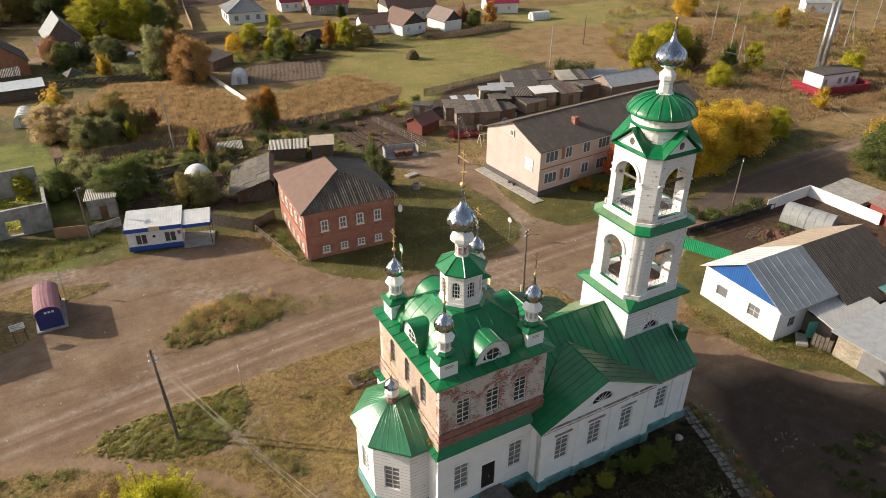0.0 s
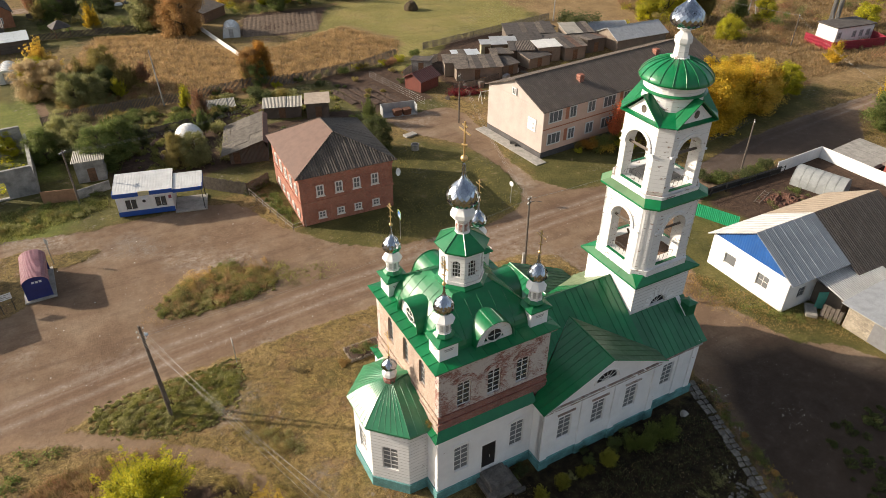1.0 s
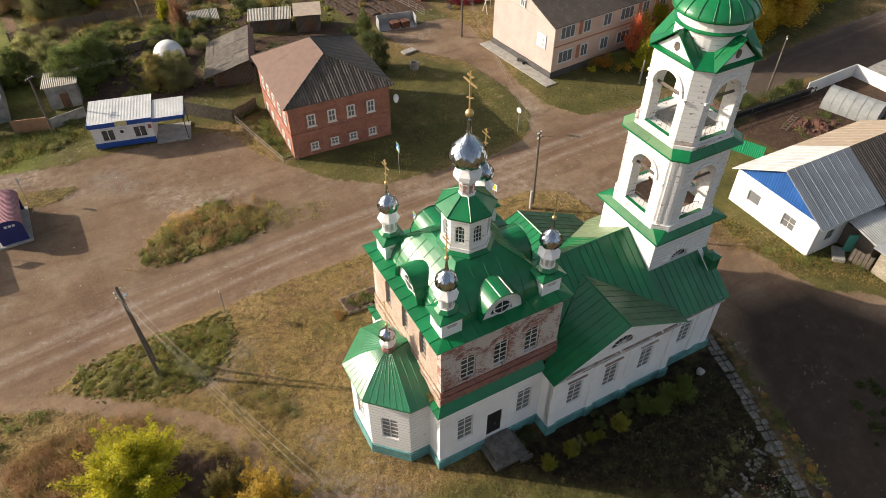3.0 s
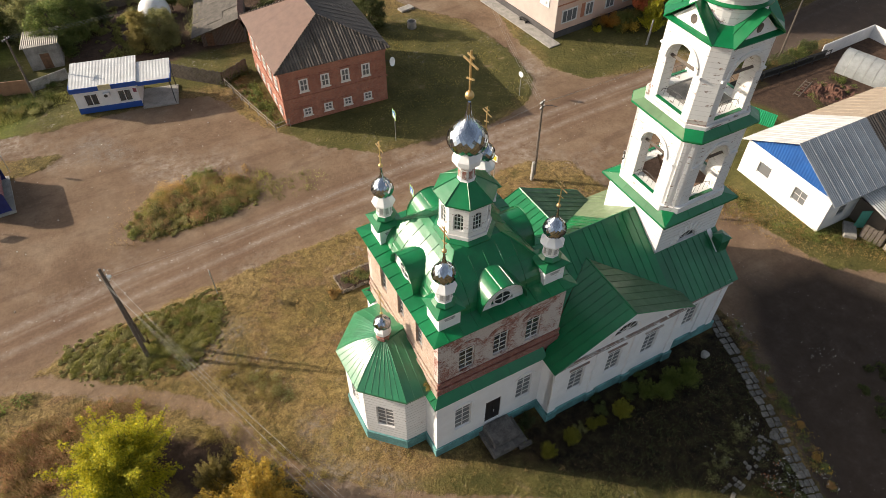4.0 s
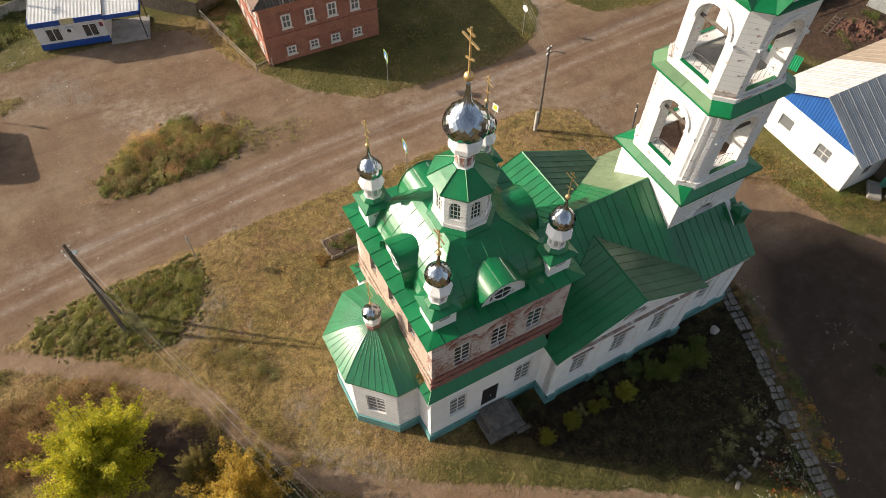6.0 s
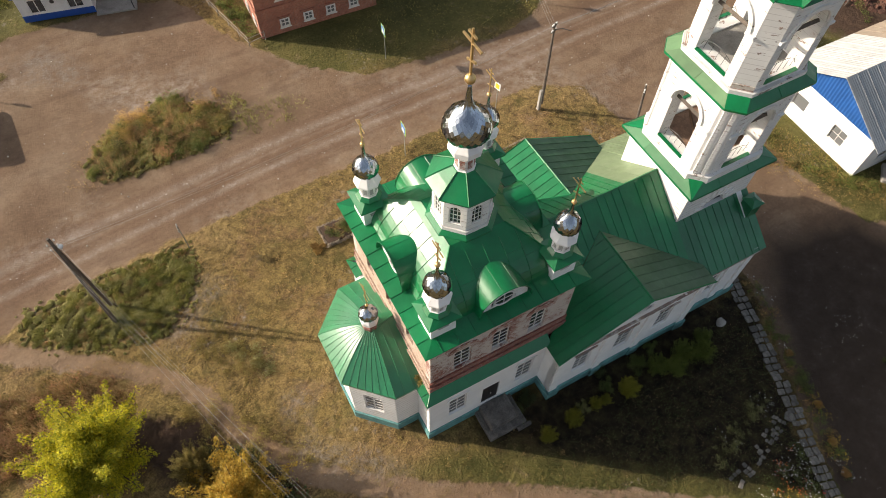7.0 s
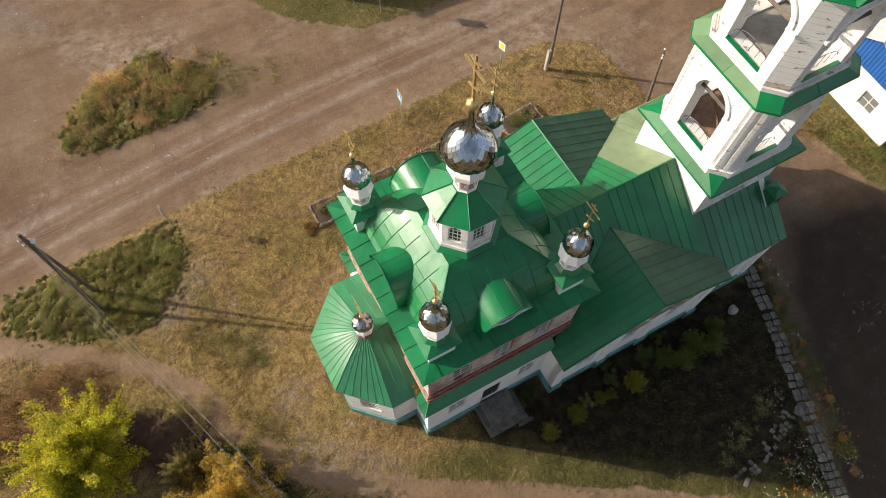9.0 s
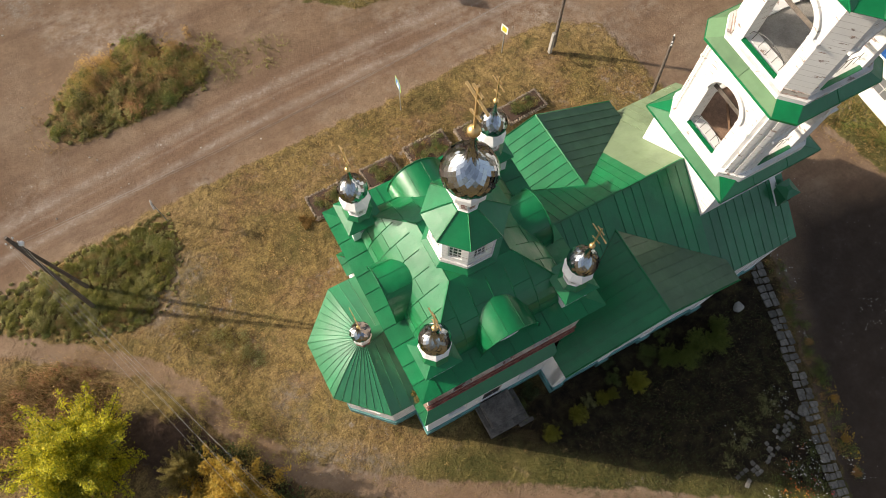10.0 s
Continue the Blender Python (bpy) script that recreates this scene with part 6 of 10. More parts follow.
for pts, mt in (([(-0.35, -0.6, 3.8), (8.5, -0.6, 3.8), (8.5, WW / 2, 7.1), (-0.35, WW / 2, 7.1)], corrugated("steel_sheet", (0.33, 0.35, 0.37), 0.2, 0.5, "X", 0.2, (0.25, 0.22, 0.2), 0.15, 0.3)),
                ([(8.5, WW + 0.6, 3.8), (-0.35, WW + 0.6, 3.8), (-0.35, WW / 2, 7.1), (8.5, WW / 2, 7.1)], SHEET_W),
                ([(8.5, -2.6, 2.6), (WL + 6, -2.6, 2.6), (WL + 6, WW / 2, 7.12), (8.5, WW / 2, 7.12)], SLATE), ([(WL + 6, WW + 0.6, 3.8), (8.5, WW + 0.6, 3.8), (8.5, WW / 2, 7.12), (WL + 6, WW / 2, 7.12)], plain("tan_sheet_roof", (0.36, 0.29, 0.22), 0.7, vary=0.2))):
    seamed(wh, pts, mt, 1.1, None, 0.08, 0.03)

PANE[0] = GLASS_OLD
# shop kiosk
ki = thing("kiosk", "white and blue kiosk shop with a white sheet roof", "kiosk", 2.4, 85.4, -14.0)
bm = bmesh.new()
box(bm, 0, 6.6, 0, 4.2, 0.15, 3.35)
part("body", bm, PANEL_W, ki)
boxes("blue_band", [(-0.03, 6.63, -0.03, -0.004, 0.15, 0.85), (-0.2, 6.8, -0.28, -0.22, 2.95, 3.5), (-0.26, -0.2, -0.22, 4.4, 3.1, 3.55)], BLUE, ki)
bm = bmesh.new()
slab(bm, [(-0.25, -0.25, 3.46), (6.8, -0.25, 3.46), (6.8, 4.5, 3.95), (-0.25, 4.5, 3.95)], 0.1)
part("roof", bm, SHEET_W, ki)
bm = bmesh.new()
slab(bm, [(6.85, -0.25, 3.3), (10.4, -0.25, 3.3), (10.4, 3.4, 3.7), (6.85, 3.4, 3.7)], 0.1)
part("canopy_roof", bm, SHEET_W, ki)
boxes("canopy_board", [(6.82, 10.42, -0.32, -0.26, 2.85, 3.32), (10.36, 10.42, -0.26, 3.3, 2.9, 3.4)], BLUE, ki)
for x, y in ((10.25, -0.4), (10.25, 3.2)):
    bm = bmesh.new()
    tube(bm, [(x, y, 0.1), (x, y, 3.3)], 0.05, 6)
    part("post", bm, DARKMETAL, ki)
bm = bmesh.new()
box(bm, 6.65, 10.5, -0.5, 3.4, 0, 0.18)
part("slab", bm, CONCRETE, ki)
for x in (1.7, 5.2):
    window(ki, face_m(x, -0.06, 1.05, 0), 1.5, 1.55, FRAME_W, 2, 1, 0.0, 0.08, "", 0.12)

bm = bmesh.new()
box(bm, 3.0, 3.75, -0.36, -0.08, 1.95, 2.55, 0.03)
ac = part("air_conditioner", bm, PANEL_W, ki, "white air-conditioning box")
bm = bmesh.new()
lathe(bm, [(0.0, 0.0), (0.2, 0.0), (0.2, 0.02), (0.0, 0.02)], 14)
bmesh.ops.rotate(bm, verts=bm.verts, matrix=Matrix.Rotation(math.pi / 2, 3, "X"))
bmesh.ops.translate(bm, verts=bm.verts, vec=(3.3, -0.36, 2.25))
part("fan_grille", bm, DARKMETAL, ac)
boxes("sign_board", [(2.8, 4.1, -0.34, -0.29, 3.0, 3.62)], plain("cream_sign", (0.62, 0.55, 0.32), 0.5), ki)
boxes("poster", [(6.15, 6.5, -0.02, -0.004, 2.0, 2.5)], plain("red_blue_poster", (0.3, 0.06, 0.1), 0.5, vary=0.6, scale=8), ki)

PANE[0] = GLASS
# bus shelter
bs = thing("bus_shelter", "arched maroon-roofed bus shelter with blue ends", "bus shelter", -8.6, 72.3, 0.0)
n = 10
SW, SL2, SH = 2.45, 5.4, 2.1
prof_b = [(SW / 2 - SW / 2 * 1.08 * math.cos(math.pi * i / n), SH + 0.9 * math.sin(math.pi * i / n)) for i in range(n + 1)]
bm = bmesh.new()
for i in range(n):
    slab(bm, [(prof_b[i][0], -0.15, prof_b[i][1]), (prof_b[i][0], SL2 + 0.15, prof_b[i][1]), (prof_b[i + 1][0], SL2 + 0.15, prof_b[i + 1][1]), (prof_b[i + 1][0], -0.15, prof_b[i + 1][1])][::-1], 0.04)
bmesh.ops.remove_doubles(bm, verts=bm.verts, dist=1e-3)
part("roof", bm, MAROON, bs)
for y in (0, SL2 - 0.08):
    bm = bmesh.new()
    pl = [(0, 0.2), (SW, 0.2)] + [(x, z - 0.05) for x, z in prof_b[::-1]]
    pl = [(min(max(x, 0), SW), z) for x, z in pl]
    a = [bm.verts.new((x, y, z)) for x, z in pl]
    b = [bm.verts.new((x, y + 0.08, z)) for x, z in pl]
    bm.faces.new(a)
    bm.faces.new(b[::-1])
    for i in range(len(a)):
        bm.faces.new((a[i], b[i], b[(i + 1) % len(a)], a[(i + 1) % len(a)]))
    part("end_wall", bm, plain("navy_paint", (0.02, 0.03, 0.16), 0.5), bs)
bm = bmesh.new()
box(bm, 0, 0.08, 0.08, SL2 - 0.08, 0.2, SH + 0.1)
part("back_wall", bm, BLUE, bs)
bm = bmesh.new()
box(bm, -0.3, SW + 0.3, -0.3, SL2 + 0.3, 0, 0.2)
part("slab", bm, CONCRETE, bs)


bm = bmesh.new()
for i in range(3):
    box(bm, 0.9 + 0.35 * i, 1.15 + 0.35 * i, -0.02, -0.003, 2.1, 2.35)
tagged(part("lettering_bar", bm, PANEL_W, bs), kind="stuff")
boxes("bench", [(0.1, 0.55, 0.5, SL2 - 0.5, 0.6, 0.68)], WOOD_OLD, bs)

# ---- poles ----
pa = thing("utility_pole", "leaning twin-legged grey wooden power pole", "utility pole", 0, 0)
bm = bmesh.new()
tube(bm, [(1.25, 48.9, -0.2), (0.9, 50.95, 8.85)], 0.17, 8, 0.11)
part("leg", bm, POLEWOOD, pa)
bm = bmesh.new()
tube(bm, [(1.3, 50.6, -0.2), (0.92, 50.9, 8.3)], 0.15, 8, 0.1)
part("leg", bm, POLEWOOD, pa)
pb = thing("utility_pole", "grey wooden power pole on a concrete stub", "utility pole", 40.45, 51.7)
bm = bmesh.new()
tube(bm, [(0, 0, 0.6), (0.1, 0.3, 9.2)], 0.15, 8, 0.1)
part("shaft", bm, POLEWOOD, pb)
bm = bmesh.new()
box(bm, -0.38, -0.12, -0.14, 0.14, -0.1, 2.3, 0.02)
part("stub", bm, CONCRETE, pb)


# ======== surroundings; from here on in metres ========
K = 1.0
MADE.clear()


# ---- plants ----
def leaf_mesh(name, centres, radii, count, size, seed, squash=0.8, fold=0.35):
    """Many small folded leaves spread over round clumps, denser towards their skins."""
    r = np.random.default_rng(seed)
    c = np.asarray(centres, float)
    rad = np.asarray(radii, float)
    pick = r.choice(len(c), count, p=rad ** 2 / np.sum(rad ** 2))
    d = r.normal(size=(count, 3))
    d /= np.linalg.norm(d, axis=1)[:, None]
    dist = rad[pick] * (1 - 0.55 * r.random(count) ** 1.6)
    dist *= 1 + 0.3 * r.normal(size=count)
    p = c[pick] + d * dist[:, None] * np.array((1, 1, squash))
    p[:, 2] = np.maximum(p[:, 2], 0.05)
    n = d + 0.9 * r.normal(size=(count, 3)) + np.array((0, 0, 0.5))
    n /= np.linalg.norm(n, axis=1)[:, None]
    a = np.cross(n, r.normal(size=(count, 3)))
    a /= np.linalg.norm(a, axis=1)[:, None]
    b = np.cross(n, a)
    s = size * r.uniform(0.6, 1.4, count)[:, None]
    v = np.empty((count, 4, 3))
    v[:, 0] = p - a * s
    v[:, 1] = p + b * s * 0.55 + n * s * fold * 0.5
    v[:, 2] = p + a * s
    v[:, 3] = p - b * s * 0.55 + n * s * fold * 0.5
    me = bpy.data.meshes.new(name)
    me.from_pydata(v.reshape(-1, 3).tolist(), [], [(4 * i, 4 * i + 1, 4 * i + 2, 4 * i + 3) for i in range(count)])
    return me


def tree_kind(seed, h=6.0, spread=2.6, clumps=26, leaves=5200, size=0.2, low=0.3, upright=1.0):
    """Trunk with limbs and a leafy crown, as two meshes, for a tree about h high."""
    r = np.random.default_rng(seed)
    bm = bmesh.new()
    tube(bm, [(0, 0, -0.2), (0.05, 0.02, h * 0.3), (0.1 * r.normal(), 0.1 * r.normal(), h * 0.62)], 0.03 * h, 7, 0.012 * h)
    cs, rs = [], []
    for i in range(clumps):
        a = 2.4 * i + r.normal() * 0.4
        t = (i + 0.5) / clumps
        z = h * (low + (0.93 - low) * t ** 0.85) + 0.05 * h * r.normal()
        wide = spread * math.sin(math.pi * min(0.97, 0.22 + 0.72 * t)) ** 0.7 * r.uniform(0.55, 1.05)
        q = Vector((math.cos(a) * wide * 0.78, math.sin(a) * wide * 0.78, z))
        cs.append(q)
        rs.append(spread * r.uniform(0.16, 0.36) * (1.1 - 0.3 * t))
        if i % 2 == 0:
            st = Vector((0, 0, max(h * 0.2, z - wide * 0.9 * upright)))
            tube(bm, [st, st.lerp(q, 0.5) + Vector((0, 0, 0.05 * h)), q], 0.011 * h, 5, 0.004 * h)
    me = bpy.data.meshes.new("trunk")
    bm.to_mesh(me)
    bm.free()
    me.materials.append(BARK)
    return me, leaf_mesh("crown", cs, rs, leaves, size, seed)


def shoot_kind(seed, h=6.0, spread=3.0, shoots=60, leaves=36000, size=0.09):
    """A bushy tree of many pointed shoots, leafy along their outer halves, with gaps between them."""
    r = np.random.default_rng(seed)
    bm = bmesh.new()
    tube(bm, [(0, 0, -0.2), (0.03, 0.02, h * 0.2), (0.1, 0.05, h * 0.5)], 0.028 * h, 7, 0.012 * h)
    cs, rs = [], []
    for i in range(shoots):
        a = 2.4 * i + 0.5 * r.normal()
        el = math.radians(8 + 78 * ((i + 0.5) / shoots) ** 0.9 + 7 * r.normal())
        reach = r.uniform(0.72, 1.12)
        end = Vector((math.cos(a) * math.cos(el) * spread * reach, math.sin(a) * math.cos(el) * spread * reach, h * (0.2 + 0.74 * math.sin(el) * reach)))
        st = Vector((0, 0, h * r.uniform(0.08, 0.3)))
        bend = Vector((0, 0, -0.06 * h * math.cos(el)))
        tube(bm, [st, st.lerp(end, 0.55) + bend, end], 0.009 * h, 4, 0.002 * h)
        for k in range(9):
            u = 0.36 + 0.66 * k / 8
            q = st.lerp(end, u) + bend * 4 * u * (1 - u)
            side = 0.1 * (1.1 - u) * spread
            cs.append(q + Vector((r.normal() * side, r.normal() * side, r.normal() * side * 0.8)))
            rs.append(spread * (0.19 * (1.12 - u) ** 0.8 + 0.02) * r.uniform(0.7, 1.25))
    me = bpy.data.meshes.new("trunk")
    bm.to_mesh(me)
    bm.free()
    me.materials.append(BARK)
    return me, leaf_mesh("crown", cs, rs, leaves, size, seed)


LEAF = {
    "yellow": leafy("yellow_leaves", [(0.26, 0.2, 0.015), (0.46, 0.31, 0.02), (0.56, 0.38, 0.035), (0.36, 0.28, 0.025)]),
    "lime": leafy("yellow_green_leaves", [(0.15, 0.17, 0.012), (0.28, 0.28, 0.016), (0.46, 0.39, 0.02), (0.21, 0.22, 0.015)]),
    "gold": leafy("golden_leaves", [(0.32, 0.2, 0.03), (0.5, 0.33, 0.045), (0.56, 0.4, 0.08), (0.28, 0.25, 0.035)]),
    "green": leafy("green_leaves", [(0.06, 0.085, 0.02), (0.105, 0.135, 0.032), (0.16, 0.17, 0.05)]),
    "dark": leafy("dark_green_leaves", [(0.036, 0.05, 0.016), (0.066, 0.08, 0.026), (0.098, 0.106, 0.036)]),
    "olive": leafy("olive_leaves", [(0.13, 0.115, 0.032), (0.225, 0.185, 0.055), (0.3, 0.23, 0.08)]),
    "orange": leafy("orange_leaves", [(0.22, 0.10, 0.018), (0.36, 0.17, 0.025), (0.42, 0.24, 0.04)]),
    "beige": leafy("faded_leaves", [(0.28, 0.215, 0.115), (0.4, 0.315, 0.18), (0.47, 0.36, 0.21)]),
    "moss": leafy("mossy_leaves", [(0.085, 0.09, 0.018), (0.15, 0.135, 0.026), (0.22, 0.175, 0.035)]),
    "ochre": leafy("ochre_leaves", [(0.25, 0.155, 0.022), (0.4, 0.265, 0.035), (0.48, 0.34, 0.06), (0.22, 0.18, 0.028)]),
    "amber": leafy("amber_leaves", [(0.18, 0.105, 0.04), (0.28, 0.165, 0.06), (0.34, 0.215, 0.085)]),
    "red": leafy("red_leaves", [(0.38, 0.085, 0.045), (0.56, 0.16, 0.07), (0.6, 0.27, 0.1)]),
    "rust": leafy("rusty_leaves", [(0.18, 0.085, 0.05), (0.3, 0.14, 0.08), (0.34, 0.21, 0.115), (0.2, 0.15, 0.06)]),
    "grey": leafy("grey_green_leaves", [(0.13, 0.138, 0.05), (0.23, 0.225, 0.088), (0.32, 0.295, 0.13)]),
}
KINDS = [tree_kind(11, 6.0, 2.6, 44, 22000, 0.085, 0.06), shoot_kind(12, 6.0, 2.5, 46, 20000, 0.085), tree_kind(13, 6.0, 2.9, 50, 24000, 0.085, 0.04), shoot_kind(14, 6.0, 2.2, 40, 17000, 0.085)]
NEARKIND = [shoot_kind(21, 6.0, 3.6, 58, 85000, 0.06), shoot_kind(22, 6.0, 3.1, 40, 38000, 0.06)]
NAMES = {"yellow": "bright yellow", "lime": "yellow-green", "gold": "golden", "green": "green", "dark": "dark green", "olive": "olive-brown", "orange": "orange", "amber": "dull orange", "beige": "faded beige", "moss": "mossy green", "ochre": "ochre", "red": "red", "rust": "rust-brown", "grey": "grey-green"}


def tree(x, y, h, wide, colour, kind=0, rz=0.0, where="standing in rough grass", near=False, name="tree"):
    """wide is the crown's width against its height."""
    tk, cr = (NEARKIND if near else KINDS)[kind]
    ob = new(name)
    ob.matrix_basis = pose(x, y, 0, 0, 0, rz) @ Matrix.Diagonal((h / 6 * wide, h / 6 * wide, h / 6, 1))
    tagged(ob, "%s autumn %s %s" % (NAMES[colour], name, where), name, name + "s of the village")
    for me, mt in ((tk, BARK), (cr, LEAF[colour])):
        o = new(me.name.split(".")[0], me)
        o.parent = ob
        if not me.materials:
            me.materials.append(mt)
        o.material_slots[0].link = "OBJECT"
        o.material_slots[0].material = mt
    return ob


SHRUBS = []
for sd in range(3):
    r = np.random.default_rng(60 + sd)
    cs = [(0.35 * r.normal(), 0.35 * r.normal(), 0.3 + 0.35 * r.random()) for _ in range(9)]
    SHRUBS.append(leaf_mesh("foliage", cs, [r.uniform(0.25, 0.42) for _ in cs], 3400, 0.038, 70 + sd))


def shrub(x, y, size, colour, kind=0, rz=0.0, where="in the grass", tall=1.0):
    ob = new("shrub", SHRUBS[kind % 3])
    if not ob.data.materials:
        ob.data.materials.append(LEAF["green"])
    ob.material_slots[0].link = "OBJECT"
    ob.material_slots[0].material = LEAF[colour]
    ob.matrix_basis = pose(x, y, -0.02, 0, 0, rz) @ Matrix.Diagonal((size, size, size * tall, 1))
    return tagged(ob, "%s leafy shrub %s" % (NAMES[colour], where), "shrub", "shrubs")


def bush_mass(name, places, label, leaves=320, size=0.07, seed=0):
    """Many bushes as one stuff object a colour; places are (x, y, size, colour, tall)."""
    r = np.random.default_rng(seed)
    for colour in sorted({p[3] for p in places}):
        cs, rs = [], []
        for x, y, s, c, tall in places:
            if c == colour:
                for k in range(6):
                    cs.append((x + 0.4 * s * r.normal(), y + 0.4 * s * r.normal(), s * tall * (0.25 + 0.4 * r.random())))
                    rs.append(s * r.uniform(0.25, 0.42))
        me = leaf_mesh(name, cs, rs, leaves * len(cs) // 6, size, seed + len(cs))
        me.materials.append(LEAF[colour])
        tagged(new(name, me), "%s %s" % (NAMES[colour], label), "bushes", "", "stuff")


def tufts(name, poly, count, height, width, mat, seed, label, clump=0.0, blades=4, keep=None):
    """Upright blades of grass or weed over a plan polygon, as one stuff object."""
    r = np.random.default_rng(seed)
    px, py = np.array([q[0] for q in poly]), np.array([q[1] for q in poly])
    x = r.uniform(px.min(), px.max(), count * 4)
    y = r.uniform(py.min(), py.max(), count * 4)
    d = inside_distance(poly, x, y)
    dens = 0.5 + 0.5 * soft_noise(x, y, 2.2, seed)
    ok = (d + r.normal(size=len(x)) * 0.4 > 0) & (r.random(len(x)) < np.clip(0.2 + dens * 1.2 - clump, 0.03, 1))
    x, y, d, dens = x[ok][:count], y[ok][:count], d[ok][:count], dens[ok][:count]
    n = len(x)
    hh = height * (0.45 + 0.8 * dens) * np.clip(0.45 + d * 0.5, 0.35, 1)
    base = np.stack([x, y, np.zeros(n) - 0.03], 1)
    allv = np.empty((n, blades, 3, 3))
    for k in range(blades):
        a = r.uniform(0, 2 * math.pi, n)
        lean = r.uniform(0.15, 0.8, n) * hh
        off = np.stack([np.cos(a), np.sin(a), np.zeros(n)], 1)
        side = np.stack([-np.sin(a), np.cos(a), np.zeros(n)], 1) * (width * r.uniform(0.5, 1.2, n))[:, None]
        b = base + off * (0.1 * r.random(n))[:, None]
        allv[:, k, 0] = b - side
        allv[:, k, 1] = b + side
        allv[:, k, 2] = b + off * lean[:, None] + np.array((0, 0, 1)) * (hh * r.uniform(0.6, 1.15, n))[:, None]
    me = bpy.data.meshes.new(name)
    m = n * blades
    me.from_pydata(allv.reshape(-1, 3).tolist(), [], [(3 * i, 3 * i + 1, 3 * i + 2) for i in range(m)])
    me.materials.append(mat)
    return tagged(new(name, me), label, name.replace("_", " "), "", "stuff")


def leaf_stuff(name, poly, clumps, per, rad, size, mat, seed, label, squash=0.7):
    """Low leafy growth over a polygon, as one stuff object."""
    r = np.random.default_rng(seed)
    px, py = np.array([q[0] for q in poly]), np.array([q[1] for q in poly])
    x = r.uniform(px.min(), px.max(), clumps * 5)
    y = r.uniform(py.min(), py.max(), clumps * 5)
    ok = inside_distance(poly, x, y) > 0.1
    x, y = x[ok][:clumps], y[ok][:clumps]
    rr = rad * (0.45 + 1.15 * r.random(len(x)) ** 2)
    me = leaf_mesh(name, np.stack([x, y, rr * 0.35], 1), rr, len(x) * per, size, seed, squash)
    me.materials.append(mat)
    return tagged(new(name, me), label, name.replace("_", " "), "", "stuff")


def hummocks(name, poly, clumps, per, rad, height, width, mat, seed, label, edge=0.1):
    """Bushy clumps of grass blades, each spraying outwards from its middle, as one stuff object."""
    r = np.random.default_rng(seed)
    px, py = np.array([q[0] for q in poly]), np.array([q[1] for q in poly])
    x, y = r.uniform(px.min(), px.max(), clumps * 5), r.uniform(py.min(), py.max(), clumps * 5)
    inner = inside_distance(poly, x, y)
    ok = inner > edge
    x, y, inner = x[ok][:clumps], y[ok][:clumps], inner[ok][:clumps]
    size = (0.5 + 0.9 * r.random(len(x)) ** 1.5) * np.clip(0.5 + 0.5 * inner, 0.3, 1.0)
    pick = np.repeat(np.arange(len(x)), per)
    n = len(pick)
    a = r.uniform(0, 2 * math.pi, n)
    d = rad * size[pick] * np.sqrt(r.random(n))
    out = np.stack([np.cos(a), np.sin(a), np.zeros(n)], 1)
    up = np.array((0.0, 0.0, 1.0))
    base = np.stack([x[pick], y[pick], np.zeros(n)], 1) + out * (d * 0.75)[:, None]
    frac = d / (rad * size[pick])
    hh = height * size[pick] * (1.0 - 0.45 * frac) * r.uniform(0.6, 1.15, n)
    twist = r.normal(size=n) * 1.9
    lean = np.stack([np.cos(a + twist), np.sin(a + twist), np.zeros(n)], 1)
    side = np.stack([-np.sin(a + twist), np.cos(a + twist), np.zeros(n)], 1) * (width * r.uniform(0.6, 1.4, n))[:, None]
    v = np.empty((n, 4, 3))
    v[:, 0] = base - side * 0.6 - up * 0.03
    v[:, 1] = base + side * 0.6 - up * 0.03
    mid = base + up * (hh * 0.7)[:, None] + lean * (0.25 * hh * (0.4 + frac))[:, None]
    v[:, 2] = mid + side
    v[:, 3] = base + up * hh[:, None] * 0.95 + lean * (0.75 * hh * (0.4 + frac))[:, None]
    me = bpy.data.meshes.new(name)
    me.from_pydata(v.reshape(-1, 3).tolist(), [], [(4 * i, 4 * i + 1, 4 * i + 2, 4 * i + 3) for i in range(n)])
    me.materials.append(mat)
    return tagged(new(name, me), label, name.replace("_", " "), "", "stuff")


BLADE_DRY = leafy("dry_blades", [(0.17, 0.12, 0.045), (0.31, 0.2, 0.08), (0.38, 0.26, 0.11), (0.2, 0.15, 0.05)])
BLADE_GREEN = leafy("green_blades", [(0.1, 0.112, 0.03), (0.19, 0.19, 0.052), (0.275, 0.245, 0.085), (0.14, 0.15, 0.04)])
BLADE_PALE = leafy("pale_green_blades", [(0.145, 0.145, 0.058), (0.23, 0.22, 0.096), (0.29, 0.265, 0.13)])
BLADE_TAN = leafy("tan_weeds", [(0.2, 0.135, 0.065), (0.33, 0.222, 0.112), (0.25, 0.168, 0.08), (0.17, 0.135, 0.06)])

# weeds by the twin pole, the weedy island, lawn round the church
WEEDS = [(-4.3, 47.0), (0.0, 47.4), (7.0, 47.5), (7.3, 45.0), (5.6, 42.3), (3.8, 41.0), (1.4, 41.2), (-2.8, 43.4), (-4.6, 45.0)]
hummocks("weed_patch", WEEDS, 720, 170, 0.3, 0.19, 0.0065, BLADE_PALE, 31, "pale green weed clumps at the foot of the power pole", -0.4)
hummocks("weed_clumps", WEEDS, 320, 150, 0.3, 0.24, 0.008, BLADE_GREEN, 131, "green weed clumps at the foot of the power pole")
hummocks("dry_clumps", WEEDS, 120, 130, 0.28, 0.2, 0.006, BLADE_TAN, 132, "dry weed clumps at the foot of the power pole", 0.2)
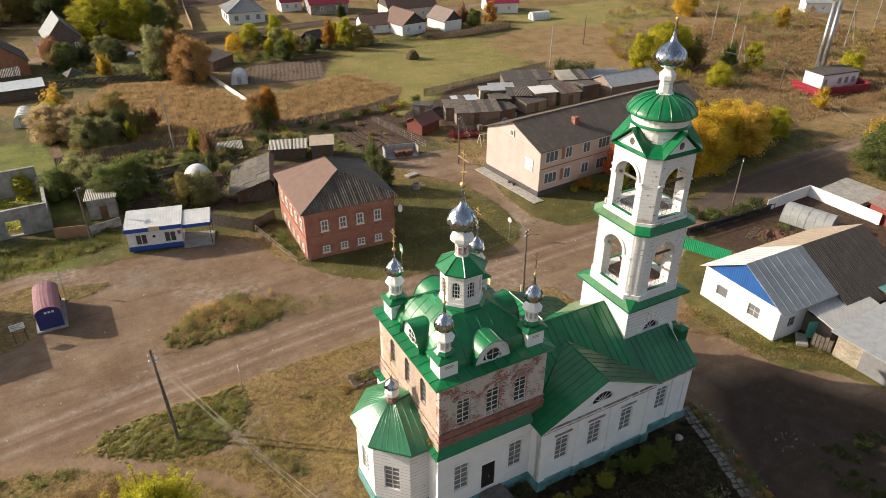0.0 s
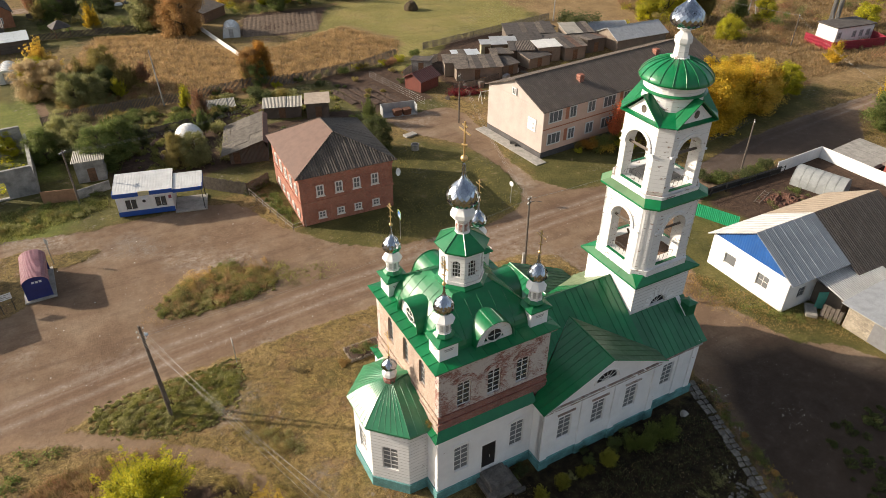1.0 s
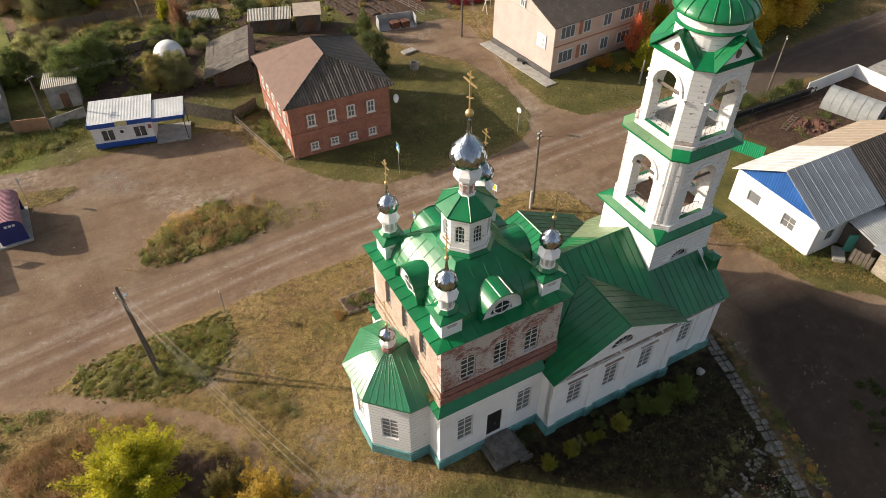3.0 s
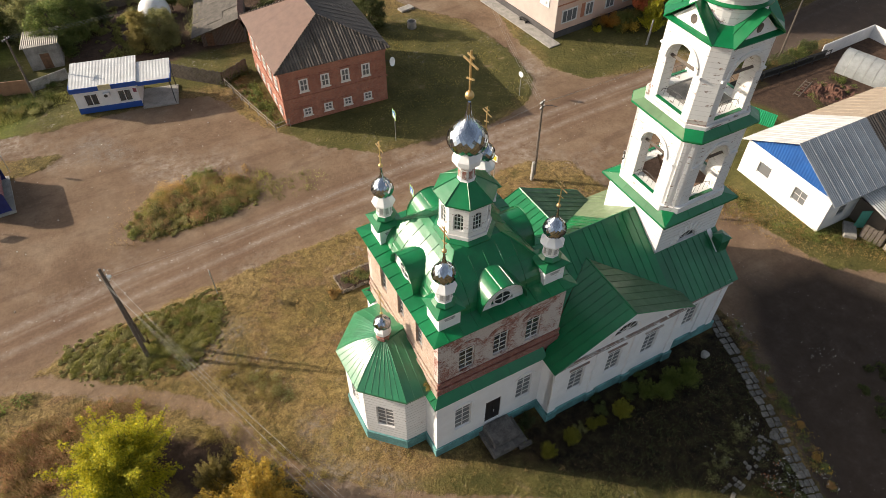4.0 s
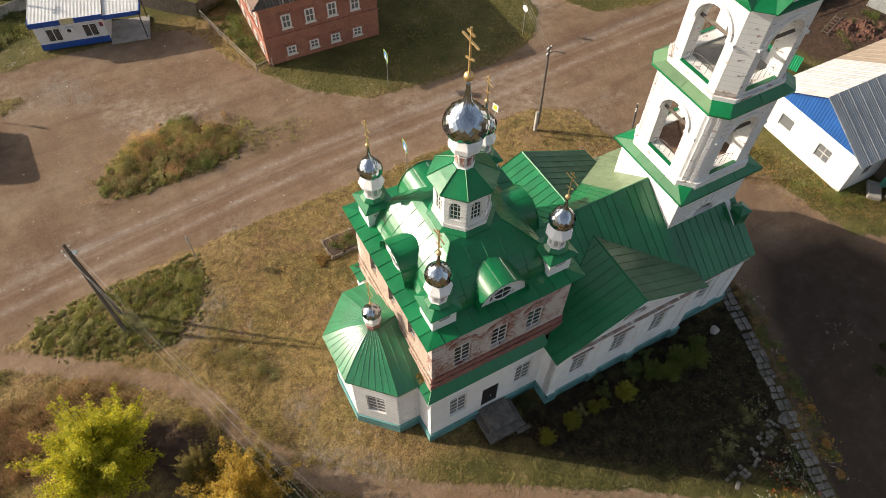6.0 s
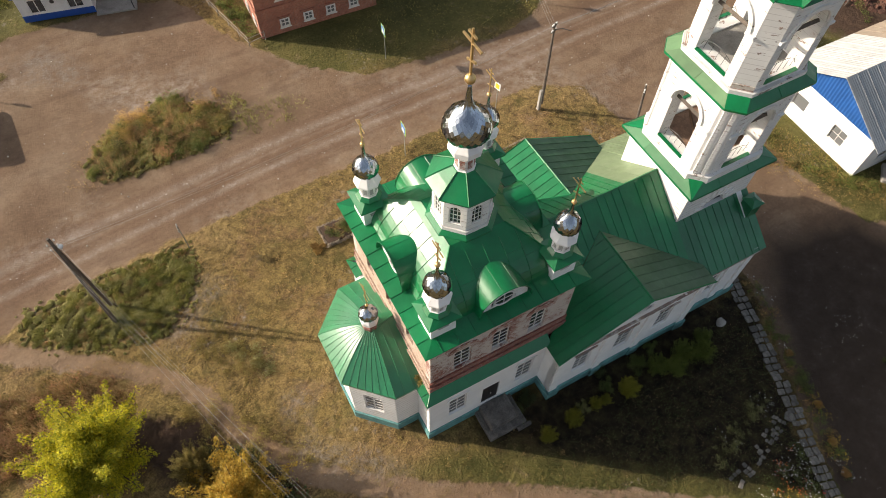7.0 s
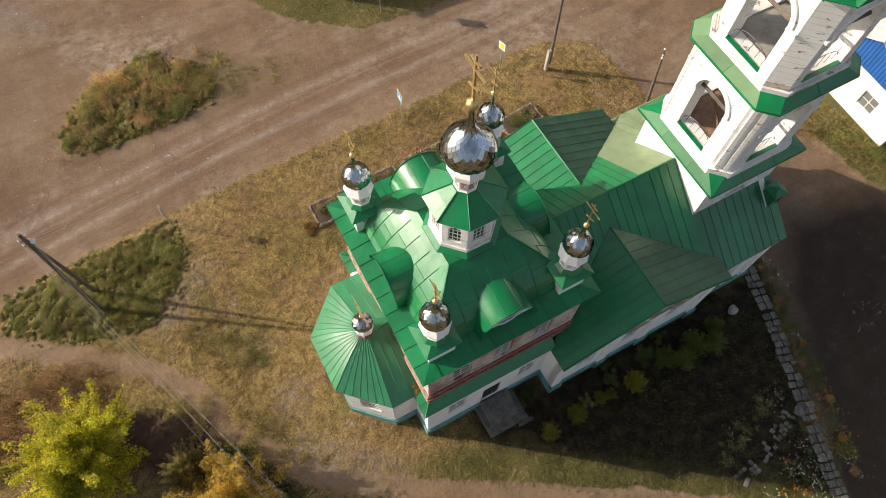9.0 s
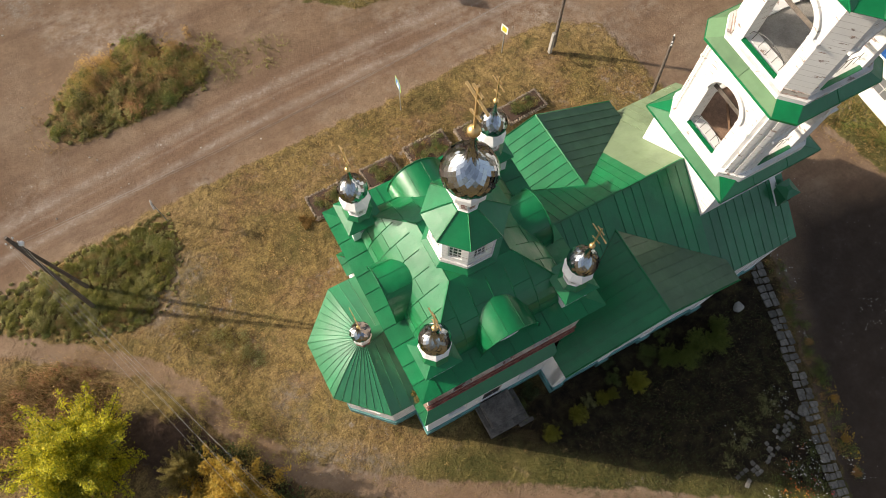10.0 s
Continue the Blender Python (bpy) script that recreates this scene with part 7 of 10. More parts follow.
leaf_stuff("weed_herbs", WEEDS, 16, 200, 0.4, 0.03, LEAF["green"], 133, "green herbs at the foot of the power pole", 0.9)
ISLE_M = [(q[0] * 0.8889, q[1] * 0.8889) for q in ISLE]
ISLE_IN = [(9.4 + (x - 9.4) * 0.86, 58.6 + (y - 58.6) * 0.82) for x, y in ISLE_M]
hummocks("island_weeds", ISLE_M, 240, 130, 0.34, 0.32, 0.009, BLADE_GREEN, 33, "green weed clumps on the island in the dirt square")
hummocks("island_grass", ISLE_M, 260, 130, 0.34, 0.32, 0.009, BLADE_PALE, 34, "pale grass clumps on the island in the dirt square", -0.3)
hummocks("island_dry", ISLE_IN, 90, 130, 0.36, 0.42, 0.008, BLADE_TAN, 134, "tan weed clumps on the island in the dirt square")
leaf_stuff("island_herbs", ISLE_M, 40, 150, 0.45, 0.045, LEAF["green"], 135, "green herbs on the island in the dirt square", 0.9)
leaf_stuff("island_olive", ISLE_IN, 26, 200, 0.55, 0.045, LEAF["olive"], 139, "olive herbs on the island in the dirt square", 1.0)
leaf_stuff("island_plumes", [(11.4, 61.6), (13.9, 61.2), (14.0, 57.4), (12.0, 56.6), (10.2, 57.4)], 14, 160, 0.45, 0.045, leafy("tan_plumes", [(0.26, 0.16, 0.06), (0.36, 0.24, 0.09), (0.3, 0.2, 0.07)]), 135, "tan seeding weeds on the island", 1.3)
leaf_stuff("island_rust", ISLE_IN, 8, 160, 0.5, 0.045, LEAF["rust"], 137, "brown seeding weeds on the island", 1.1)
# dark leaves stand in for the shaded gaps between the clumps
leaf_stuff("island_dark", ISLE_IN, 22, 160, 0.5, 0.045, LEAF["dark"], 138, "dark green weeds on the island", 1.0)
leaf_stuff("island_straw", [(4.6, 60.0), (7.6, 61.6), (9.8, 61.8), (9.0, 60.0), (6.0, 58.0)], 16, 180, 0.45, 0.045, leafy("straw_weeds", [(0.26, 0.17, 0.05), (0.38, 0.25, 0.09)]), 136, "straw-coloured weeds on the island", 1.0)
tufts("island_stalks", ISLE_M, 900, 0.8, 0.018, BLADE_TAN, 35, "tall tan weed stalks on the island", 0.25)
tufts("island_fringe", [(13.0, 59.6), (15.2, 59.4), (17.4, 57.4), (20.0, 56.2), (17.4, 54.2), (13.0, 54.9)], 700, 0.3, 0.016, BLADE_GREEN, 235, "thin green grass on bare earth beside the island", 0.5)
tufts("island_litter", [(3.8, 62.0), (1.6, 58.6), (0.6, 55.2), (3.0, 54.6), (5.0, 57.0)], 420, 0.2, 0.016, BLADE_TAN, 236, "thin dry stalks on bare earth beside the island", 0.5)
leaf_stuff("fringe_herbs", [(13.0, 59.0), (15.2, 58.8), (17.0, 56.8), (17.0, 55.0), (13.2, 55.4)], 14, 70, 0.3, 0.035, LEAF["olive"], 237, "olive herbs on bare earth beside the island", 0.7)
LAWN = [(-2, 41), (7, 47.6), (16, 48), (30, 47.8), (37, 48), (41, 44), (41, 37), (15, 37), (11, 33), (15, 27), (22, 25), (22, 21), (14, 22), (9, 27), (4, 34)]
tufts("dry_grass", LAWN, 24000, 0.1, 0.012, BLADE_DRY, 36, "short dry grass round the church", 0.15, 3)
tufts("green_grass", LAWN, 7000, 0.09, 0.012, BLADE_GREEN, 37, "short green grass round the church", 0.35, 3)
THICKET = [(-9.5, 41.5), (-3, 42.0), (0.6, 39.8), (0.2, 37.6), (-1.2, 36.0), (-4, 36.5), (-9, 36)]
leaf_stuff("rusty_thicket", THICKET, 110, 130, 0.45, 0.038, LEAF["rust"], 38, "rust-brown low bushes beside the footpath", 0.9)
leaf_stuff("thicket_weeds", THICKET, 50, 110, 0.38, 0.038, LEAF["olive"], 138, "olive weeds beside the footpath", 0.8)
tufts("thicket_stalks", THICKET, 1800, 0.75, 0.018, BLADE_TAN, 139, "dry stalks beside the footpath", 0.1)
leaf_stuff("lawn_weeds", [(4.6, 40.2), (6.8, 40.6), (8.8, 36.6), (8.2, 34.0), (6.6, 35.4), (5.2, 38.0)], 40, 110, 0.36, 0.035, LEAF["olive"], 140, "brown-green weeds in the lawn", 0.6)
leaf_stuff("lawn_tufts", LAWN, 420, 30, 0.18, 0.022, LEAF["olive"], 143, "olive tufts scattered in the dry lawn", 0.6)
leaf_stuff("straw_tufts", LAWN, 420, 30, 0.18, 0.022, leafy("straw_leaves", [(0.3, 0.2, 0.08), (0.42, 0.29, 0.13), (0.24, 0.15, 0.06)]), 144, "straw tufts scattered in the dry lawn", 0.6)
leaf_stuff("lawn_herbs", [(6.4, 39.0), (8.6, 37.6), (9.2, 35.6), (8.2, 34.6)], 22, 110, 0.32, 0.035, LEAF["grey"], 141, "grey-green herbs in the lawn", 0.6)
leaf_stuff("path_weeds", [(1.6, 36.6), (4.0, 36.4), (6.2, 33.6), (8.4, 30.6), (9.6, 28.0), (7.6, 27.4), (4.0, 31.4)], 60, 110, 0.4, 0.04, LEAF["olive"], 142, "olive weeds below the footpath", 0.7)
# dark leaf colour adds to the trees' shade here
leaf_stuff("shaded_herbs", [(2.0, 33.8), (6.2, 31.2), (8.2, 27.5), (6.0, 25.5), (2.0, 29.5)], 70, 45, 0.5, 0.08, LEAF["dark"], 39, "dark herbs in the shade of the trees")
leaf_stuff("road_verge", [(-20, 46), (-11, 45.6), (-6, 44.4), (-8, 41.8), (-20, 40)], 90, 45, 0.4, 0.08, LEAF["green"], 40, "green weeds on the road verge")

# two trees beside the footpath
tree(-2.0, 35.0, 5.6, 1.25, "lime", 0, 20, "beside the footpath", True)
tree(-6.4, 31.6, 4.6, 1.05, "lime", 1, 80, "beside the footpath", True)
tree(4.4, 28.8, 4.9, 1.3, "ochre", 1, 0, "beside the footpath", True)
tree(2.6, 31.6, 3.8, 0.8, "olive", 1, 140, "beside the footpath", True)

shrub(15.4, 28.3, 0.42, "olive", 1, 0, "growing in the roof gutter of the church", 0.8).location.z = 6.2
# feathery evergreen bushes and herbs below the church's south wall
def spray_bush(seed, shoots, per, flare):
    """Pointed shoots rising outwards from one foot, each set with fine needles."""
    r = np.random.default_rng(seed)
    n = shoots * per
    pick = np.repeat(np.arange(shoots), per)
    a = r.uniform(0, 2 * math.pi, shoots)
    out = flare * np.sqrt(r.random(shoots)) * r.uniform(0.8, 1.15, shoots)
    tip = np.stack([np.cos(a) * out, np.sin(a) * out, (1.05 - 0.45 * (out / flare) ** 2) * r.uniform(0.8, 1.15, shoots)], 1)
    s = 0.25 + 0.75 * r.random(n)
    p = tip[pick] * s[:, None] ** np.array((0.8, 0.8, 1.15)) + r.normal(size=(n, 3)) * (0.075 * (1.25 - s))[:, None]
    way = tip[pick] / np.linalg.norm(tip[pick], axis=1)[:, None] + 0.55 * r.normal(size=(n, 3))
    way /= np.linalg.norm(way, axis=1)[:, None]
    side = np.cross(way, r.normal(size=(n, 3)))
    side /= np.linalg.norm(side, axis=1)[:, None]
    ln = r.uniform(0.04, 0.085, n)[:, None]
    v = np.empty((n, 4, 3))
    v[:, 0] = p
    v[:, 1] = p + way * ln * 0.5 + side * 0.014
    v[:, 2] = p + way * ln
    v[:, 3] = p + way * ln * 0.5 - side * 0.014
    me = bpy.data.meshes.new("evergreen_bush")
    me.from_pydata(v.reshape(-1, 3).tolist(), [], [(4 * i, 4 * i + 1, 4 * i + 2, 4 * i + 3) for i in range(n)])
    me.materials.append(LEAF["green"])
    return me


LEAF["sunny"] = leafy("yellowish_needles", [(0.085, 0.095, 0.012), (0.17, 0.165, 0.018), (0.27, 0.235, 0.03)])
LEAF["needle"] = leafy("green_needles", [(0.05, 0.075, 0.014), (0.1, 0.125, 0.022), (0.16, 0.17, 0.035)])
NAMES["sunny"], NAMES["needle"] = "yellow-green", "green"
SPRAYS = [spray_bush(600 + k, 80, 48, 0.5) for k in range(3)]
for i, (x, y, s, c, tall) in enumerate(((21.3, 23.5, 0.95, "sunny", 1.15), (23.2, 23.6, 1.0, "sunny", 1.0), (25.0, 23.7, 0.75, "sunny", 0.9), (25.7, 23.6, 0.7, "sunny", 0.8), (27.3, 23.5, 1.15, "sunny", 1.0), (29.8, 23.8, 1.2, "needle", 0.9), (30.7, 23.2, 1.3, "needle", 0.85), (31.8, 23.6, 1.4, "needle", 0.85), (32.9, 23.1, 1.3, "needle", 0.85), (33.6, 23.9, 1.1, "needle", 0.8))):
    ob = new("evergreen_bush", SPRAYS[i % 3])
    ob.material_slots[0].link = "OBJECT"
    ob.material_slots[0].material = LEAF[c]
    ob.matrix_basis = pose(x, y, -0.02, 0, 0, 70 * i) @ Matrix.Diagonal((1.3 * s, 1.3 * s, 1.2 * s * tall, 1))
    tagged(ob, "%s feathery evergreen bush below the church wall" % NAMES[c], "bush", "evergreen bushes")
for i, (x, y, s, c) in enumerate(((24.3, 24.0, 0.5, "grey"), (26.2, 24.4, 0.6, "green"), (28.7, 24.6, 0.8, "green"), (20.4, 25.6, 0.8, "green"), (21.6, 26.0, 0.7, "dark"), (26.6, 25.3, 0.6, "dark"), (30.4, 25.2, 0.6, "green"))):
    shrub(x, y, s, c, i, 50 * i, "below the church wall", 0.8)
FLOWER_W = plain("white_petals", (0.75, 0.74, 0.7), 0.7, vary=0.1, relief=0)
FLOWER_O = plain("orange_petals", (0.7, 0.16, 0.02), 0.7, vary=0.2, relief=0)
FLOWER_Y = plain("yellow_petals", (0.6, 0.4, 0.03), 0.7, vary=0.2, relief=0)
FLOWER_R = plain("crimson_petals", (0.42, 0.05, 0.05), 0.7, vary=0.2, relief=0)
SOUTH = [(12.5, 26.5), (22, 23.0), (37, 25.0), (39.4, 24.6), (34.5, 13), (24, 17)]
# dark leaf colour deepens the yard's shade
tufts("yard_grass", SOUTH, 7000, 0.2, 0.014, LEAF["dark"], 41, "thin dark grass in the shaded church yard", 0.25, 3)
tufts("yard_stalks", SOUTH, 1500, 0.16, 0.012, BLADE_TAN, 141, "thin dry grass in the shaded church yard", 0.4, 3)


def blossoms(name, poly, clusters, per, mat, seed, label, spread=0.22, high=0.35):
    """Small blossoms in loose clusters, as one stuff object."""
    r = np.random.default_rng(seed)
    px, py = [q[0] for q in poly], [q[1] for q in poly]
    x, y = r.uniform(min(px), max(px), clusters * 6), r.uniform(min(py), max(py), clusters * 6)
    ok = inside_distance(poly, x, y) > 0
    x, y = np.repeat(x[ok][:clusters], per), np.repeat(y[ok][:clusters], per)
    x, y = x + r.normal(size=len(x)) * spread, y + r.normal(size=len(y)) * spread
    me = leaf_mesh(name, np.stack([x, y, high * r.uniform(0.7, 1.2, len(x))], 1), np.full(len(x), 0.02), len(x) * 4, 0.032, seed, 0.6)
    me.materials.append(mat)
    tagged(new(name, me), label, "flowers", "", "stuff")


BED = [(34.5, 16.4), (31.0, 15.2), (29.4, 14.4), (30.6, 13.2), (33.3, 12.3)]
NORTH_ROW = [(35.2, 19.6), (34.4, 18.3), (31.4, 17.3), (29.0, 17.0), (29.4, 18.2), (33.4, 19.2)]
BORDER = [(38.9, 26.0), (40.2, 25.6), (37.9, 18.8), (36.4, 14.6), (35.4, 12.6), (34.7, 12.9), (36.6, 18.0)]
for nm, poly, cl, col, sd, lab in (("bed_foliage", BED, 60, "dark", 300, "dark green flower foliage between the stone paths"), ("bed_greens", BED, 26, "green", 301, "green flower foliage between the stone paths"), ("row_foliage", NORTH_ROW, 34, "grey", 302, "grey-green foliage along the rough stone path"), ("border_foliage", BORDER, 120, "green", 303, "green flower border along the stone path"), ("border_straw", BORDER, 26, "amber", 304, "dried flower border along the stone path")):
    leaf_stuff(nm, poly, cl, 70, 0.26, 0.03, LEAF[col], sd, lab)
blossoms("white_flowers", BED, 26, 7, FLOWER_W, 311, "small white flowers between the stone paths")
blossoms("orange_flowers", BED, 9, 8, FLOWER_O, 312, "orange marigolds between the stone paths", 0.13)
blossoms("crimson_flowers", BED, 6, 7, FLOWER_R, 313, "dull crimson flowers between the stone paths")
blossoms("yellow_flowers", [(37.4, 18.0), (36.6, 15.0), (35.6, 12.8), (35.2, 13.4), (36.5, 17.4)], 14, 8, FLOWER_Y, 314, "small yellow flowers along the stone path")
blossoms("ochre_flowers", [(33.6, 13.2), (30.6, 13.6), (29.8, 14.3), (31.6, 14.6)], 9, 7, FLOWER_Y, 317, "small yellow flowers between the stone paths")
blossoms("pale_flowers", NORTH_ROW, 7, 5, FLOWER_W, 315, "small white flowers along the rough stone path")
blossoms("border_flowers", BORDER, 9, 6, FLOWER_W, 316, "small white flowers along the stone path", 0.15)
for k, (x, y) in enumerate(((37.9, 20.4), (37.0, 17.0), (35.3, 13.2), (36.0, 14.9))):
    ob = new("ornamental_grass", SPRAYS[k % 3])
    ob.material_slots[0].link = "OBJECT"
    ob.material_slots[0].material = LEAF["amber"]
    ob.matrix_basis = pose(x, y, -0.02, 0, 0, 50 * k) @ Matrix.Diagonal((0.62, 0.62, 0.4, 1))
    tagged(ob, "straw-coloured ornamental grass beside the stone path", "grass", "ornamental grasses")
hummocks("shade_weeds", [(42.8, 17.0), (45.4, 18.6), (52, 16.5), (51, 8), (42, 7), (39.6, 12.4)], 120, 90, 0.5, 0.35, 0.02, LEAF["dark"], 240, "dark weeds beside the shaded dirt road")
tufts("house_verge", [(47.5, 34), (52, 27), (57, 23), (58, 25.5), (54.5, 28.5), (50.5, 37)], 2600, 0.22, 0.02, BLADE_GREEN, 241, "green grass before the white house", 0.3, 4)
tufts("dry_verge", [(46.5, 35), (50, 27), (56, 22), (58, 25.5), (54.5, 28.5), (50.5, 38)], 3200, 0.2, 0.02, BLADE_DRY, 242, "dry grass before the white house", 0.1, 4)
leaf_stuff("house_weeds", [(49.5, 33), (55, 26.2), (57, 24), (56, 23.5), (51, 28.5)], 26, 100, 0.4, 0.045, LEAF["green"], 243, "green weeds along the white house", 0.8)

# ---- garden paths of flagstones ----
def stone_mesh(seed):
    r = np.random.default_rng(seed)
    bm = bmesh.new()
    poly = [(sx * (0.5 - r.uniform(0, 0.11)), sy * (0.5 - r.uniform(0, 0.11))) for sx, sy in ((-1, -0.7), (-0.75, -1), (0.8, -1), (1, -0.75), (1, 0.8), (0.7, 1), (-0.8, 1), (-1, 0.75))]
    prism(bm, poly, -0.1, 0.05, [(x * 0.95, y * 0.95) for x, y in poly])
    me = bpy.data.meshes.new("flagstone")
    bm.to_mesh(me)
    bm.free()
    me.materials.append(STONE)
    return me


STONES = [stone_mesh(i) for i in range(8)]


def stone_path(pts, wide, row, counts, gaps, label, seed=9):
    """Rows of flagstones of uneven breadth; gaps is the share of stones that are missing."""
    path = new("garden_path")
    tagged(path, label, "path", "", "structure")
    r = np.random.default_rng(seed)
    for (ax, ay), (bx, by) in zip(pts, pts[1:]):
        a, b = Vector((ax, ay, 0)), Vector((bx, by, 0))
        d = (b - a).normalized()
        s = Vector((-d.y, d.x, 0))
        l = (b - a).length
        turn = math.degrees(math.atan2(d.y, d.x))
        at = 0.0
        while at < l - 0.5 * row:
            step = min(row * r.uniform(0.75, 1.3), l - at)
            cuts = r.uniform(0.7, 1.4, int(r.choice(counts)))
            cuts = cuts / cuts.sum() * wide * r.uniform(0.94, 1.04)
            across = -cuts.sum() / 2 + r.normal() * 0.04
            for w in cuts:
                p = a + d * (at + step / 2 + r.normal() * 0.03) + s * (across + w / 2)
                across += w
                if r.random() < gaps:
                    continue
                o = new("flagstone", STONES[int(r.integers(8))])
                o.parent = path
                o.matrix_basis = pose(p.x, p.y, 0.02 + 0.015 * r.normal(), r.normal() * 1.5, r.normal() * 1.5, turn + r.normal() * (3 + 40 * gaps)) @ Matrix.Diagonal((step * r.uniform(0.94, 1.03), w * r.uniform(0.94, 1.03), 1, 1))
            at += step


stone_path([(38.6, 26.6), (37.45, 23.0), (36.4, 19.7), (35.1, 16.4), (33.6, 12.2)], 0.98, 0.44, (2, 2, 3, 2), 0.03, "grey flagstone path beside the church yard")
stone_path([(34.4, 17.5), (32.6, 16.8), (29.2, 15.9)], 0.85, 0.27, (3, 4, 3), 0.38, "rough cobbled path through the flower garden", 19)
loose_stone = new("flagstone", STONES[2])
loose_stone.matrix_basis = pose(34.95, 17.35, 0.03, 0, 0, 30) @ Matrix.Diagonal((0.62, 0.55, 1, 1))
tagged(loose_stone, "pale loose flagstone between the stone paths", "stone")
bm = bmesh.new()
bmesh.ops.create_icosphere(bm, subdivisions=2, radius=0.32, matrix=Matrix.Diagonal((1.2, 0.9, 0.6, 1)))
for v in bm.verts:
    v.co += Vector((noise.noise(v.co * 3), noise.noise(v.co * 3 + Vector((5, 0, 0))), 0)) * 0.12
solo("boulder", bm, CONCRETE, "pale boulder lying in the church yard", "boulder", pose(35.6, 24.2, 0.1))

# ---- stone-edged flower beds north of the church ----
RUBBLE = plain("rubble_wall", (0.36, 0.285, 0.215), 0.95, vary=0.45, scale=6, relief=0.8, island=0.45)
RUBBLES = []
for sd in range(4):
    rb = random.Random(70 + sd)
    bm = bmesh.new()
    bmesh.ops.create_icosphere(bm, subdivisions=1, radius=0.115)
    for v in bm.verts:
        v.co = Vector((v.co.x * 1.25, v.co.y * 0.9, v.co.z * 0.8)) * rb.uniform(0.82, 1.15)
    me = bpy.data.meshes.new("edging_stone")
    bm.to_mesh(me)
    bm.free()
    me.materials.append(RUBBLE)
    RUBBLES.append(me)
SOILMAT = plain("bed_soil", (0.075, 0.044, 0.029), 0.95, vary=0.4)
for i, (x0, x1, y0, y1) in enumerate(((15.5, 18.5, 42.1, 43.8), (19.5, 21.8, 42.3, 43.9), (22.8, 25.7, 42.1, 44.0), (26.5, 29.2, 42.2, 43.6), (30.1, 33.0, 42.2, 43.6))):
    bed = thing("flower_bed", "flower bed edged with pale rubble stone", "flower bed", (x0 + x1) / 2, (y0 + y1) / 2, -1 + i, group="flower beds north of the church")
    a, b = (x1 - x0) / 2, (y1 - y0) / 2
    rb = random.Random(500 + i)
    for u0, v0, u1, v1 in ((-a, -b, a, -b), (-a, b, a, b), (-a, -b, -a, b), (a, -b, a, b)):
        n = round(math.hypot(u1 - u0, v1 - v0) / 0.2)
        for k in range(n + 1):
            for lay in (0, 1):
                if lay and rb.random() < 0.15:
                    continue
                o = new("edging_stone", RUBBLES[rb.randrange(4)])
                o.parent = bed
                s = (k + 0.5 * lay) / (n + 0.5)
                o.matrix_basis = pose(u0 + (u1 - u0) * s + rb.uniform(-0.03, 0.03), v0 + (v1 - v0) * s + rb.uniform(-0.03, 0.03), 0.08 + 0.16 * lay, rb.uniform(-20, 20), rb.uniform(-20, 20), rb.uniform(0, 360))
    bm = bmesh.new()
    box(bm, -a + 0.1, a - 0.1, -b + 0.1, b - 0.1, -0.1, 0.3)
    part("soil", bm, SOILMAT, bed)
    for nm, col, cnt, sd in (("foliage", "green", 2600, 80), ("pale_foliage", "grey", 1300, 90), ("dry_foliage", "amber", 700, 95)):
        rf = np.random.default_rng(sd + i)
        cs = [(rf.uniform(-a + 0.3, a - 0.3), rf.uniform(-b + 0.3, b - 0.3), 0.42) for _ in range(14)]
        me = leaf_mesh(nm, cs, [rf.uniform(0.15, 0.32) for _ in cs], cnt, 0.032, sd + i, 0.9)
        me.materials.append(LEAF[col])
        o = new(nm, me)
        o.parent = bed
hummocks("straw_bush", [(14.5, 41.9), (15.5, 41.9), (15.5, 42.9), (14.5, 42.9)], 7, 260, 0.32, 0.42, 0.006, BLADE_DRY, 290, "straw-coloured dead plant beside the flower bed")


# loose stones on the dirt square and road
r = np.random.default_rng(91)
bm = bmesh.new()
for i in range(190):
    x, y = (r.uniform(-20, 52), 51.2 + r.normal() * 1.8) if i % 2 else (r.uniform(-16, 42), r.uniform(50, 72))
    if float(inside_distance(ROAD, np.array([x / 0.8889]), np.array([y / 0.8889]))[0]) < 0.5:
        continue
    bmesh.ops.create_icosphere(bm, subdivisions=1, radius=float(r.uniform(0.02, 0.06)), matrix=pose(x, y, 0.0, r.uniform(0, 90), r.uniform(0, 90), 0) @ Matrix.Diagonal((1.3, 1.0, 0.4, 1)))
for i in range(34):
    bmesh.ops.create_icosphere(bm, subdivisions=1, radius=float(r.uniform(0.015, 0.035)), matrix=pose(42.9 + r.normal() * 0.7, 20.0 + r.normal() * 1.0, 0.0, r.uniform(0, 90), 0, 0) @ Matrix.Diagonal((1.3, 1.0, 0.5, 1)))
tagged(solo("loose_stones", bm, plain("pale_stones", (0.66, 0.62, 0.56), 0.9, vary=0.3), "loose pale stones on the dirt road", "stones"), kind="stuff")


